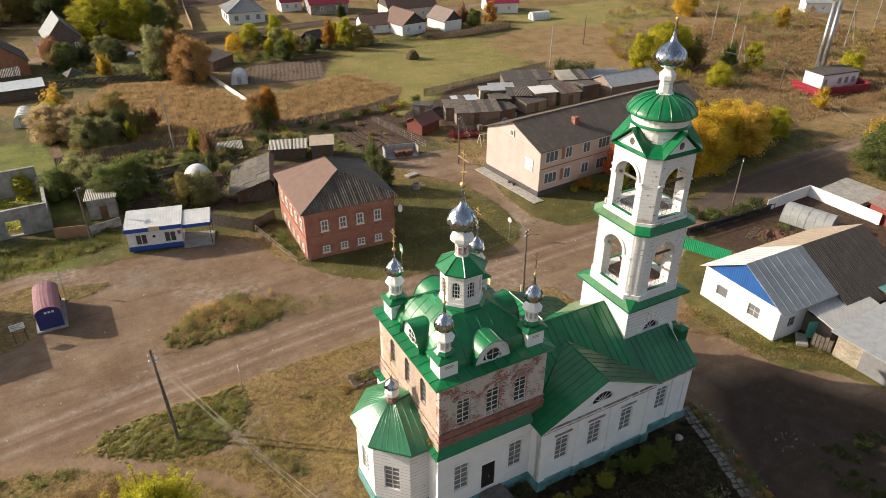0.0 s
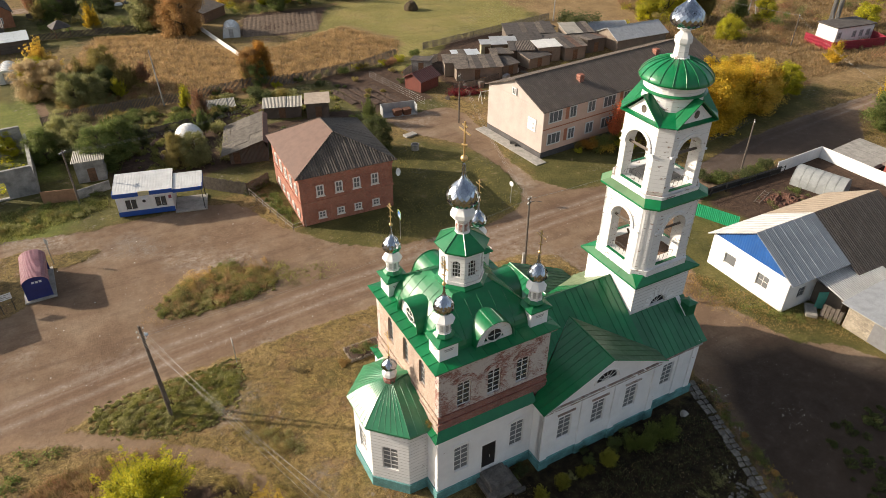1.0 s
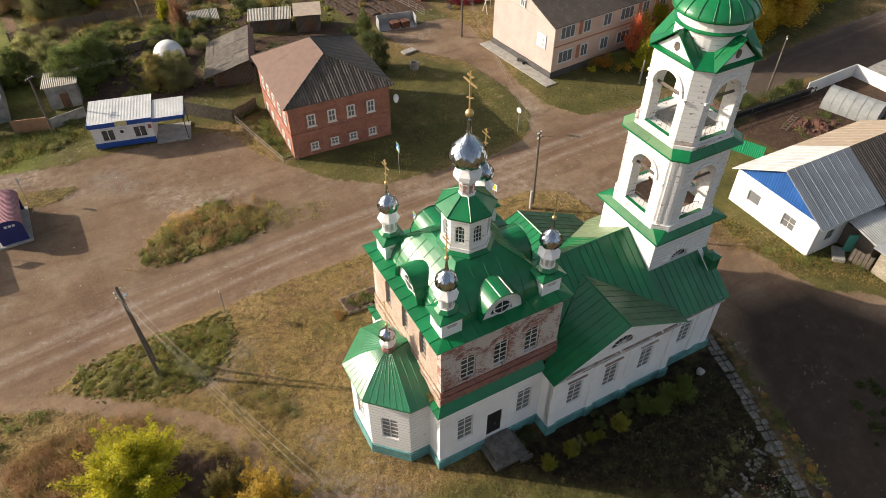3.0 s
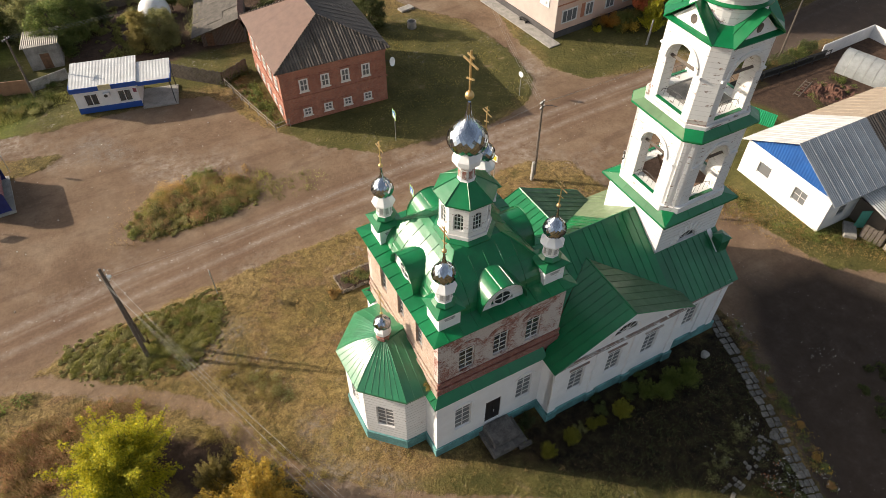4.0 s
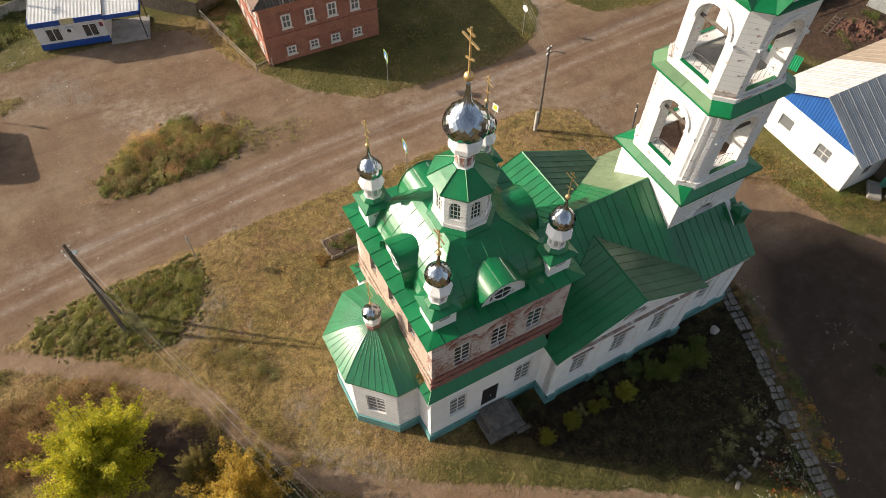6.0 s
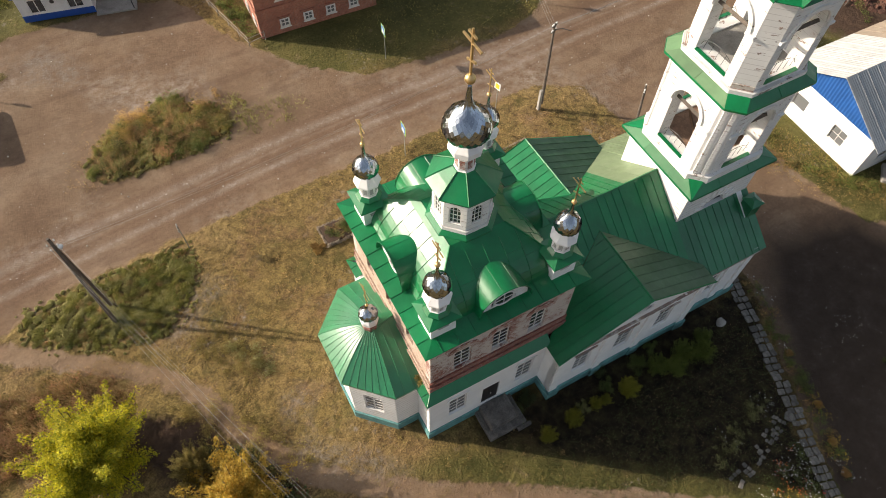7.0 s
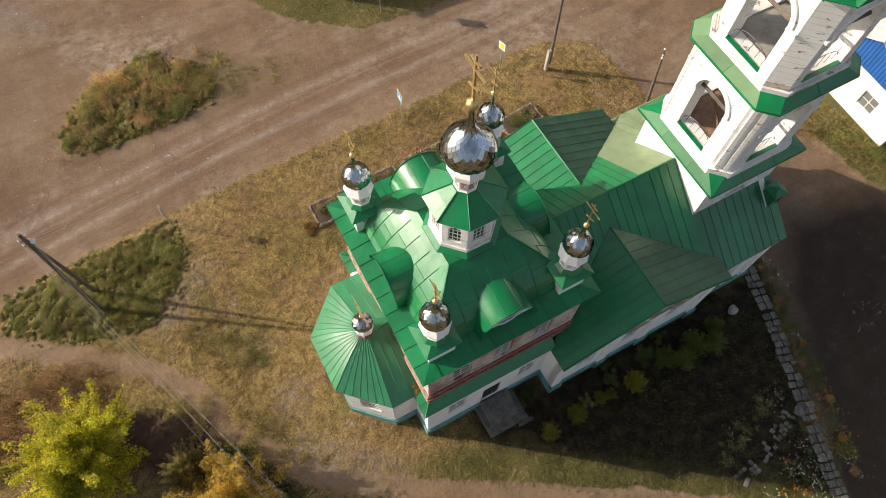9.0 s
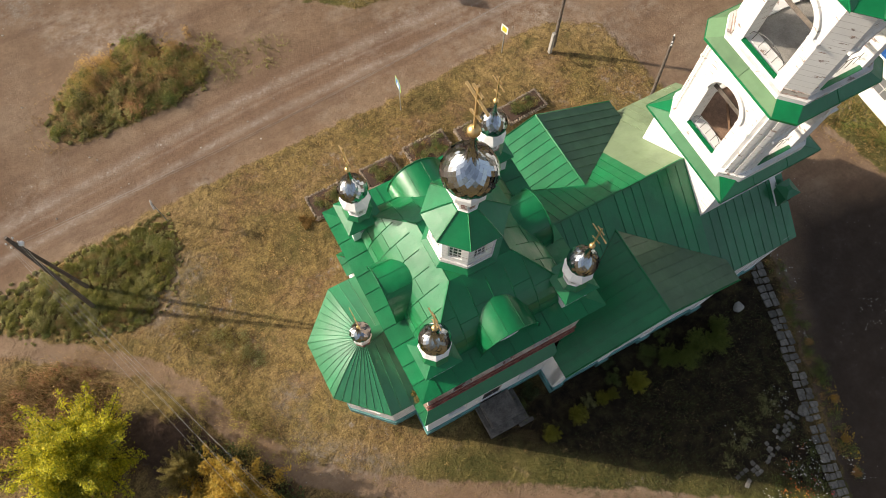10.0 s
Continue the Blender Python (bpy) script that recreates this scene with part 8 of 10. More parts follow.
# ---- signs ----
def sign(x, y, h, plate, way, label, mats):
    s = thing("road_sign", label, "road sign", x, y, way, group="road signs")
    bm = bmesh.new()
    tube(bm, [(0, 0, -0.1), (0, 0, h)], 0.035, 8)
    part("post", bm, plain("sign_post", (0.4, 0.4, 0.38), 0.5, 0.4), s)
    for k, (w2, z0, z1, mt) in enumerate(mats):
        bm = bmesh.new()
        if plate == "round":
            lathe(bm, [(0.0, -0.012), (w2, -0.012), (w2, 0.012), (0.0, 0.012)], 18)
            bmesh.ops.rotate(bm, verts=bm.verts, matrix=Matrix.Rotation(math.pi / 2, 3, "X"))
            bmesh.ops.translate(bm, verts=bm.verts, vec=(0, -0.05 - 0.004 * k, (z0 + z1) / 2))
        elif plate == "mark" and k == 2:
            v = [bm.verts.new(q) for q in ((-w2, -0.075, z0), (w2, -0.075, z0), (0, -0.075, z1))]
            v2 = [bm.verts.new((q.co.x, -0.066, q.co.z)) for q in v]
            bm.faces.new(v)
            bm.faces.new(v2[::-1])
            for i in range(3):
                bm.faces.new((v[i], v[(i + 1) % 3], v2[(i + 1) % 3], v2[i]))
        else:
            box(bm, -w2, w2, -0.06 - 0.004 * k, -0.04 - 0.004 * k, z0, z1)
        part("plate" if k == 0 else "marking", bm, mt, s)
    return s


LIMEP = plain("lime_sign_paint", (0.42, 0.62, 0.1), 0.5, vary=0.05, relief=0)
YELP = plain("yellow_sign_paint", (0.75, 0.5, 0.03), 0.5, vary=0.05, relief=0)
SBLUE = plain("blue_sign_paint", (0.03, 0.14, 0.5), 0.5, vary=0.05, relief=0)
ped = [(0.42, 2.6, 3.5, LIMEP), (0.34, 2.68, 3.42, SBLUE), (0.22, 2.78, 3.3, PANEL_W)]
sign(24.1, 46.85, 3.5, "mark", -95, "square lime-edged crossing sign on a thin post", ped)
sign(27.6, 57.0, 3.5, "mark", -95, "square lime-edged crossing sign on a thin post", ped)
sign(32.7, 47.6, 2.9, "plate", -75, "white and yellow sign plate on a thin post", [(0.3, 2.2, 2.9, PANEL_W), (0.2, 2.32, 2.78, YELP)])
sign(42.2, 57.5, 2.8, "round", -80, "small white round sign on a thin post", [(0.32, 2.2, 2.84, PANEL_W)])
sign(7.07, 46.8, 2.7, "round", -95, "round sign on a thin post by the road", [(0.33, 2.1, 2.76, PANEL_W)])
sign(-5.1, 70.1, 2.95, "plate", 120, "thin post with a small plate by the bus shelter", [(0.35, 2.3, 2.9, CONCRETE)])
nbd = thing("notice_board", "white notice board with illegible lines on two posts", "notice board", -9.2, 63.5, 8)
for e in (-0.5, 0.5):
    bm = bmesh.new()
    tube(bm, [(e, 0, -0.1), (e, 0, 2.1)], 0.035, 6)
    part("post", bm, DARKMETAL, nbd)
bm = bmesh.new()
box(bm, -0.62, 0.62, -0.06, -0.037, 1.45, 2.1)
brd = part("board", bm, PANEL_W, nbd)
for x0, x1, z in ((-0.5, -0.1, 1.9), (0.0, 0.45, 1.92), (-0.5, 0.2, 1.72), (-0.4, -0.05, 1.54), (0.1, 0.5, 1.56)):
    bm = bmesh.new()
    box(bm, x0, x1, -0.07, -0.061, z, z + 0.09)
    part("lettering_bar", bm, FRAME_G, brd)

# ---- wires ----
def wire(a, b, sag, r=0.007, name="power_line"):
    a, b = Vector(a), Vector(b)
    bm = bmesh.new()
    tube(bm, [a.lerp(b, i / 14) - Vector((0, 0, sag * 4 * (i / 14) * (1 - i / 14))) for i in range(15)], r, 4)
    return solo(name, bm, WIRE, "thin pale overhead power line", "power line", group="power lines")


def crossarm(parent, z, wide=0.9, way=0.0, x=0.0, y=0.0):
    bm = bmesh.new()
    box(bm, -wide / 2, wide / 2, -0.05, 0.05, -0.05, 0.05)
    arm = part("crossarm", bm, DARKMETAL, parent, "", pose(x, y, z, 0, 0, way))
    for e in (-0.9, -0.35, 0.35, 0.9):
        bm = bmesh.new()
        lathe(bm, [(0.03, 0.0), (0.05, 0.06), (0.06, 0.12), (0.03, 0.18)], 8, e * wide / 2, 0)
        part("insulator", bm, PORCELAIN, arm)


for k in range(5):
    e, zz = (-1 if k % 2 else 1), 7.6 - 0.24 * k
    bm = bmesh.new()
    tube(bm, [(0.8, 45.25, zz - 0.1), (0.8 + 0.2 * e, 45.2, zz - 0.08), (0.8 + 0.24 * e, 45.2, zz + 0.06)], 0.014, 5)
    hook = part("hook", bm, DARKMETAL, pa)
    bm = bmesh.new()
    lathe(bm, [(0.03, zz + 0.02), (0.05, zz + 0.06), (0.055, zz + 0.12), (0.03, zz + 0.16)], 8, 0.8 + 0.24 * e, 45.2)
    part("insulator", bm, PORCELAIN, hook)
bm = bmesh.new()
bmesh.ops.create_uvsphere(bm, u_segments=12, v_segments=8, radius=0.16, matrix=pose(1.12, 45.1, 7.1) @ Matrix.Diagonal((1.0, 1.0, 0.7, 1)))
part("street_lamp", bm, PORCELAIN, pa, "small white lamp head", smooth=True)
crossarm(pb, 8.0, 0.55, 20, 0.08, 0.26)
crossarm(pb, 7.5, 0.55, 20, 0.08, 0.26)
bm = bmesh.new()
tube(bm, [(0.1, 0.3, 7.6), (0.5, -0.2, 7.9), (0.9, -0.7, 7.9)], 0.03, 6)
part("lamp_arm", bm, DARKMETAL, pb)
ptop = Vector((0.8, 45.2, 7.7))
for i in range(5):
    dx = -0.24 + 0.48 * (i % 2)
    dz = -0.24 * i
    wire((ptop.x + dx, ptop.y, ptop.z + dz), (9.2 + 0.36 * (i - 2), 20.5, 7.4 - 0.1 * i), 0.5, 0.0062)
    if i < 2:
        wire((ptop.x + dx, ptop.y, ptop.z - 0.5 + dz), (35.95 + dx, 46.2, 8.0), 0.8, 0.008)
for i in range(3):
    wire((35.95 + 0.2 * i, 46.2, 8.0), (71.5, 49.3 + 0.3 * i, 7.2), 0.9)
    wire((35.95 + 0.2 * i, 46.2, 7.6), (48.6 + 0.2 * i, 80.0, 7.0), 0.9)


def pole(x, y, h, label="grey wooden utility pole", arm=True, lean=(0, 0), mat=None, stub=False, strut=None):
    p = thing("utility_pole", label, "utility pole", x, y, group="utility poles")
    bm = bmesh.new()
    tube(bm, [(0, 0, -0.2), (lean[0], lean[1], h)], 0.13, 8, 0.085)
    part("shaft", bm, mat or POLEWOOD, p)
    if strut:
        bm = bmesh.new()
        tube(bm, [(strut[0], strut[1], -0.2), (lean[0], lean[1], h * 0.85)], 0.12, 8, 0.08)
        part("strut", bm, mat or POLEWOOD, p)
    if arm:
        crossarm(p, h - 0.35, 0.9, 40, lean[0] * 0.95, lean[1] * 0.95)
    return p


pole(39.75, 39.2, 5.9, "short grey pole behind the church", True, (0.1, 0.6))
pole(71.5, 49.3, 7.4, "grey utility pole beside the road", True)
pole(48.6, 80.0, 7.3, "grey utility pole beside the lane", True)
pole(-1.46, 81.43, 6.9, "grey utility pole beside the fence", True)
pole(12.86, 106.75, 8.6, "tall concrete pole behind the garden fence", False, (-0.4, 0), CONCRETE)
pole(92.1, 114.6, 8.9, "tall pale pole in the field", False, (0, 0), CONCRETE)
pole(112.7, 128.1, 6.8, "grey utility pole in the field")
pole(121.3, 79.7, 6.0, "grey utility pole in the scrub")
pole(130.7, 97.5, 8.2, "pale strutted utility pole in the scrub", True, (0, 0), CONCRETE, strut=(2.0, -0.6))
pole(143.5, 115.9, 10, "pale utility pole in the scrub", True, (0, 0), CONCRETE)
pole(139.1, 106.5, 11, "pale utility pole in the scrub", True, (0.3, 0), CONCRETE)
pole(165.4, 95.0, 11, "pale strutted utility pole in the scrub", True, (0, 0), CONCRETE, strut=(2.2, -1))
pole(194.0, 105.0, 9, "pale utility pole in the scrub", True, (0, 0), CONCRETE)
for i in range(3):
    wire((112.7 + 0.2 * i, 128.1, 6.5), (121.3, 79.7 + 0.3 * i, 5.7), 0.8, 0.006)
    wire((121.3, 79.7 + 0.3 * i, 5.7), (97.0, 47.0 + 0.3 * i, 6.5), 0.8, 0.006)
    wire((-1.46, 81.43 + 0.3 * i, 6.6), (21.0, 84.5 + 0.3 * i, 6.4), 0.7)


# ---- outbuildings, fences and far houses ----
def simple_house(name, label, category, x, y, L, W, H, rise, rz, wmat, rmat, gmat=None, wins=2, ends=1, over=0.35, group="village houses"):
    """A ridged house; origin at a corner, the ridge along its local x."""
    h = thing(name, label, category, x, y, rz, group=group)
    gable_block(h, L, W, H, rise, wmat, rmat, over, gmat=gmat)
    for i in range(wins):
        flat_window(h, face_m(L * (i + 0.7) / (wins + 0.4), 0, 0.9, 0), 0.9, 1.2, FRAME_W, 2, 1)
    for i in range(ends):
        flat_window(h, face_m(0, W * (i + 0.5) / ends, 0.9, -90), 0.9, 1.2, FRAME_W, 2, 1)
    return h


def shed(label, x, y, L, W, h0, h1, rz, wmat, rmat, group="sheds", over=0.25, door=True, patched=False):
    """A shed with one slope, from h0 at the front to h1 at the back."""
    s = thing("shed", label, "shed", x, y, rz, group=group)
    bm = bmesh.new()
    v = [bm.verts.new(q) for q in ((0, 0, 0), (L, 0, 0), (L, W, 0), (0, W, 0), (0, 0, h0), (L, 0, h0), (L, W, h1), (0, W, h1))]
    for f in ((3, 2, 1, 0), (4, 5, 6, 7), (0, 1, 5, 4), (1, 2, 6, 5), (2, 3, 7, 6), (3, 0, 4, 7)):
        bm.faces.new([v[i] for i in f])
    part("wall", bm, wmat, s)
    k = (h1 - h0) / W
    n = max(2, int(L / 1.0))
    rs = random.Random(int(x * 7 + y))
    for i in range(n):
        a, b = -over + (L + 2 * over) * i / n, -over + (L + 2 * over) * (i + 1) / n - 0.01
        e = 0.02 * (i % 3) + (rs.uniform(0, 0.12) if patched else 0)
        bm = bmesh.new()
        slab(bm, [(a, -over - e, h0 - over * k + 0.1 + e), (b, -over - e, h0 - over * k + 0.1 + e), (b, W + over, h1 + over * k + 0.1 + e), (a, W + over, h1 + over * k + 0.1 + e)], 0.05)
        part("roof_sheet", bm, rs.choice(PATCHES) if patched and rs.random() < 0.45 else rmat, s)
    if door:
        bm = bmesh.new()
        box(bm, L * 0.4, L * 0.4 + 0.9, -0.04, -0.004, 0.05, min(1.8, h0 - 0.15))
        part("door", bm, WOOD_BROWN, s)
    return s


def greenhouse(x, y, L, W, H, rz, mat, label, ribs=6):
    g = thing("greenhouse", label, "greenhouse", x, y, rz, group="greenhouses")
    n = 18
    pr = [(W / 2 * math.cos(math.pi * i / n), H * math.sin(math.pi * i / n) ** 0.8) for i in range(n + 1)]
    bm = bmesh.new()
    a = [bm.verts.new((0, *p)) for p in pr]
    b = [bm.verts.new((L, *p)) for p in pr]
    for i in range(n):
        bm.faces.new((a[i], a[i + 1], b[i + 1], b[i]))
    bm.faces.new(a)
    bm.faces.new(b[::-1])
    part("cover", bm, mat, g)
    for k in range(ribs + 1):
        bm = bmesh.new()
        tube(bm, [(L * k / ribs, p[0] * 1.01, p[1] * 1.01) for p in pr], 0.03, 4)
        part("rib", bm, FRAME_G, g)
    bm = bmesh.new()
    box(bm, -0.04, -0.005, -0.4, 0.4, 0.02, H * 0.8)
    part("door", bm, FRAME_G, g)
    return g


def fence(pts, h, mat, label, board=0.14, gap=0.03, rails=True, seed=0, closed=False):
    """Upright boards on rails and posts along a line."""
    f = thing("fence", label, "fence", 0, 0, group="fences")
    r = random.Random(seed)
    bm = bmesh.new()
    for (ax, ay), (bx, by) in zip(pts, pts[1:]):
        l = math.hypot(bx - ax, by - ay)
        way = math.atan2(by - ay, bx - ax)
        n = max(1, int(l / (board + gap)))
        rot = Matrix.Rotation(way, 4, "Z")
        for i in range(n):
            k = len(bm.verts)
            hh = h * (1 + r.uniform(-0.08, 0.06))
            u = l * (i + 0.5) / n
            v = [bm.verts.new(q) for q in ((u - board / 2, -0.012, 0.02), (u + board / 2, -0.012, 0.02), (u + board / 2, -0.012, hh), (u - board / 2, -0.012, hh), (u - board / 2, 0.012, 0.02), (u + board / 2, 0.012, 0.02), (u + board / 2, 0.012, hh), (u - board / 2, 0.012, hh))]
            for q in ((0, 1, 2, 3), (5, 4, 7, 6), (3, 2, 6, 7), (1, 5, 6, 2), (4, 0, 3, 7)):
                bm.faces.new([v[j] for j in q])
            for w1 in v:
                w1.co = rot @ w1.co + Vector((ax, ay, 0))
        m2 = max(1, round(l / 2.6))
        for i in range(m2 + 1):
            pb2 = bmesh.new()
            u = l * i / m2
            p = rot @ Vector((u, 0.07, 0)) + Vector((ax, ay, 0))
            tube(pb2, [(p.x, p.y, -0.1), (p.x, p.y, h * 0.95)], 0.055, 5)
            part("post", pb2, mat, f)
        if rails:
            for z in (h * 0.25, h * 0.8):
                p, q = rot @ Vector((0, 0.03, 0)), rot @ Vector((l, 0.03, 0))
                rb = bmesh.new()
                tube(rb, [(p.x + ax, p.y + ay, z), (q.x + ax, q.y + ay, z)], 0.03, 4)
                part("rail", rb, mat, f)
    tagged(part("boarding", bm, mat, f), kind="stuff")
    return f


def rail_fence(pts, h, mat, label, step=1.6, rails=(0.45, 0.9), r=0.03):
    f = thing("fence", label, "fence", 0, 0, group="fences")
    for (ax, ay), (bx, by) in zip(pts, pts[1:]):
        l = math.hypot(bx - ax, by - ay)
        n = max(1, round(l / step))
        for i in range(n + 1):
            bm = bmesh.new()
            x, y = ax + (bx - ax) * i / n, ay + (by - ay) * i / n
            tube(bm, [(x, y, -0.1), (x, y, h)], r * 1.2, 5)
            part("post", bm, mat, f)
        for k in rails:
            bm = bmesh.new()
            tube(bm, [(ax, ay, h * k), (bx, by, h * k)], r, 5)
            part("rail", bm, mat, f)
    return f


def panel_fence(pts, h, mat, label, cap=None):
    """A solid fence of sheet or masonry panels, each a part."""
    f = thing("fence", label, "fence", 0, 0, group="fences")
    for (ax, ay), (bx, by) in zip(pts, pts[1:]):
        l = math.hypot(bx - ax, by - ay)
        way = math.degrees(math.atan2(by - ay, bx - ax))
        n = max(1, round(l / 2.2))
        for i in range(n):
            bm = bmesh.new()
            box(bm, 0.01, l / n - 0.01, -0.04, 0.04, 0, h)
            part("panel", bm, mat, f, "", pose(ax + (bx - ax) * i / n, ay + (by - ay) * i / n, 0, 0, 0, way))
    return f


GREYWALL = plain("grey_render", (0.38, 0.365, 0.34), 0.95, vary=0.55, scale=0.8, relief=0.4)
PALEROOF = corrugated("pale_sheet", (0.36, 0.34, 0.30), 0.2, 0.8, "X", 0, (0.16, 0.13, 0.1), 0.5)
GREYROOF = plain("grey_sheet_roof", (0.22, 0.22, 0.23), 0.5, vary=0.2)
TINROOF = plain("tin_roof", (0.42, 0.43, 0.44), 0.4, 0.2, vary=0.2)
DARKROOF = plain("dark_felt_roof", (0.085, 0.072, 0.065), 0.85, vary=0.4)
REDROOF = plain("crimson_sheet_roof", (0.30, 0.025, 0.05), 0.5, vary=0.15)
FILM = plain("greenhouse_film", (0.62, 0.64, 0.64), 0.35, vary=0.12, relief=0.1)
PLANKWALL = corrugated("plank_wall", (0.15, 0.12, 0.095), 0.16, 0.9, "X", 0, (0.09, 0.07, 0.06), 0.6)
PALEPLANK = corrugated("pale_plank_wall", (0.26, 0.21, 0.165), 0.16, 0.9, "X", 0, (0.14, 0.11, 0.09), 0.5)
REDPLANK = corrugated("red_plank_wall", (0.17, 0.045, 0.03), 0.16, 0.8, "X", 0, (0.1, 0.04, 0.03), 0.4)
GREENFENCE = corrugated("green_profiled_sheet", (0.01, 0.30, 0.13), 0.2, 0.5, "X", 0, (0.02, 0.2, 0.1), 0.2)
STEELTUBE = plain("galvanised_sheet", (0.38, 0.39, 0.4), 0.35, 0.7, vary=0.2)

OLDBOARD = plain("old_board_roof", (0.17, 0.14, 0.115), 0.9, vary=0.5)
PATCHES = [DARKROOF, DARKROOF, SLATE, plain("rusty_sheet", (0.14, 0.08, 0.055), 0.8, vary=0.5), OLDBOARD, DARKROOF]

PICKET = plain("grey_pickets", (0.25, 0.21, 0.175), 0.9, vary=0.4, scale=3, island=0.3)

# by the kiosk
ruin = thing("ruined_building", "roofless grey rendered ruin with empty windows", "ruin", -5.2, 86.6, 1.0)
bm = bmesh.new()
wall(bm, -16, 0, 0, 3.6, 0.4, [(-3.9, 1.5, 0.2, 2.2, 0), (-9.0, 1.5, 1.0, 2.6, 0)])
part("wall", bm, GREYWALL, ruin, "", face_m(0, 0, 0, 0))
bm = bmesh.new()
wall(bm, 0.45, 13.0, 0, 2.5, 0.4, [(9.0, 1.4, 0.8, 2.0, 0)])
part("wall", bm, GREYWALL, ruin, "", face_m(0, 0, 0, 90))
bm = bmesh.new()
wall(bm, 0.5, 16, 0, 3.7, 0.4, [(2.6, 1.7, 0.9, 2.6, 0), (6.0, 1.7, 0.9, 2.6, 0), (10.0, 1.7, 0.9, 2.6, 0)])
part("wall", bm, GREYWALL, ruin, "", face_m(0, 13.0, 0, 180))
bm = bmesh.new()
box(bm, -3.1, -2.0, 0.1, 0.16, 0.2, 2.15)
part("boarded_door", bm, WOOD_OLD, ruin)
leaf_stuff("ruin_weeds", [(-20, 88), (-6.0, 88), (-6.4, 98.5), (-20, 98.5)], 60, 40, 0.8, 0.12, LEAF["lime"], 101, "yellow-green weeds inside the roofless ruin")
shed("small white weathered shed beside the kiosk", -1.0, 86.8, 3.2, 4.2, 2.7, 2.3, -8, GREYWALL, PALEROOF)
panel_fence([(-5.1, 83.6), (-1.6, 82.6)], 1.55, plain("tan_sheet", (0.36, 0.20, 0.11), 0.7, vary=0.2), "tan sheet fence beside the kiosk")
panel_fence([(-1.5, 82.7), (2.2, 83.6)], 1.2, GREYWALL, "grey concrete fence behind the kiosk")
solo("white_tank", (lambda b: (bmesh.ops.create_uvsphere(b, u_segments=24, v_segments=14, radius=1.85, matrix=Matrix.Translation((0, 0, 0.5))), b)[1])(bmesh.new()), plain("white_tank_paint", (0.75, 0.75, 0.73), 0.4, vary=0.08), "round white tank among garden bushes", "tank", pose(13.4, 92.3, 0.2), smooth=True)
fence([(7.7, 96.7), (14.9, 97.6), (16.5, 97.2)], 1.1, WOOD_OLD, "dark board fence across the kitchen garden", 0.2, 0.01, seed=3)
fence([(-3.6, 107.0), (0.5, 107.8), (8.4, 107.5), (17.1, 106.9), (25.3, 108.2), (32.9, 106.3), (46.0, 107.2), (53.6, 110.1)], 1.6, PICKET, "grey picket fence along the field", 0.12, 0.08, seed=4)
fence([(59.6, 111.2), (76.4, 113.6), (92.0, 116.0)], 1.35, PICKET, "grey board fence along the meadow", 0.12, 0.09, seed=5)
FELT = plain("worn_felt", (0.115, 0.1, 0.085), 0.9, vary=0.45)
FELT_PALE = plain("pale_worn_felt", (0.15, 0.13, 0.11), 0.9, vary=0.45)
osd = thing("old_shed", "old plank shed with a patched felt roof", "shed", 16.4, 82.9, -17, group="sheds")
bm = bmesh.new()
prism(bm, [(0, 0), (4.8, 0), (4.8, 8.6), (0, 8.6)], 0, 1.7)
v = [bm.verts.new(q) for q in ((0, 0, 1.7), (4.8, 0, 1.7), (4.4, 0, 3.1), (0, 8.6, 1.7), (4.8, 8.6, 1.7), (4.4, 8.6, 3.1))]
for f in ((0, 1, 2), (3, 5, 4), (0, 3, 4, 1)):
    bm.faces.new([v[i] for i in f])
part("wall", bm, PLANKWALL, osd)
ro = random.Random(77)
for i in range(6):
    for j in range(3):
        y0, y1 = -0.5 + 9.6 * i / 6, -0.5 + 9.6 * (i + 1) / 6 + 0.05
        x0, x1 = -1.0 + 5.4 * j / 3, -1.0 + 5.4 * (j + 1) / 3 + 0.05
        e = ro.uniform(0, 0.06)
        bm = bmesh.new()
        slab(bm, [(x0, y0, 1.35 + 1.8 * j / 3 + e), (x1, y0, 1.35 + 1.8 * (j + 1) / 3 + e), (x1, y1, 1.35 + 1.8 * (j + 1) / 3 + e), (x0, y1, 1.35 + 1.8 * j / 3 + e)], 0.05)
        part("roof_sheet", bm, ro.choice((FELT, FELT, FELT_PALE)), osd)
bm = bmesh.new()
slab(bm, [(4.4, -0.5, 3.2), (5.0, -0.5, 2.7), (5.0, 9.1, 2.7), (4.4, 9.1, 3.2)], 0.05)
part("ridge_board", bm, plain("red_brown_board", (0.2, 0.11, 0.08), 0.8, vary=0.3), osd)
bm = bmesh.new()
box(bm, 0.5, 1.3, -0.05, -0.004, 0.05, 1.6)
part("door", bm, WOOD_BROWN, osd)
leaf_stuff("shed_creeper", [(15.6, 84.5), (17.2, 84.0), (18.4, 90.5), (16.8, 91.0)], 34, 80, 0.7, 0.07, LEAF["grey"], 203, "grey-green creeper over the old shed", 1.6)
shed("low shed with a pale roof in the garden", 24.6, 94.6, 5.2, 3.0, 1.7, 1.9, -20, PLANKWALL, PALEROOF)
shed("tall plank shed with a flat pale roof", 30.0, 91.8, 3.2, 3.2, 2.3, 2.5, -20, PLANKWALL, plain("beige_board_roof", (0.42, 0.34, 0.27), 0.8, vary=0.2))
shed("low garden box with a pale slanting lid", 17.8, 101.0, 4.0, 1.6, 0.5, 1.0, -8, CONCRETE, PALEROOF, door=False)
fence([(11.5, 78.8), (13.7, 76.4), (16.0, 74.2)], 1.7, WOOD_OLD, "grey leaning board fence beside the kiosk", 0.15, 0.02, seed=6)
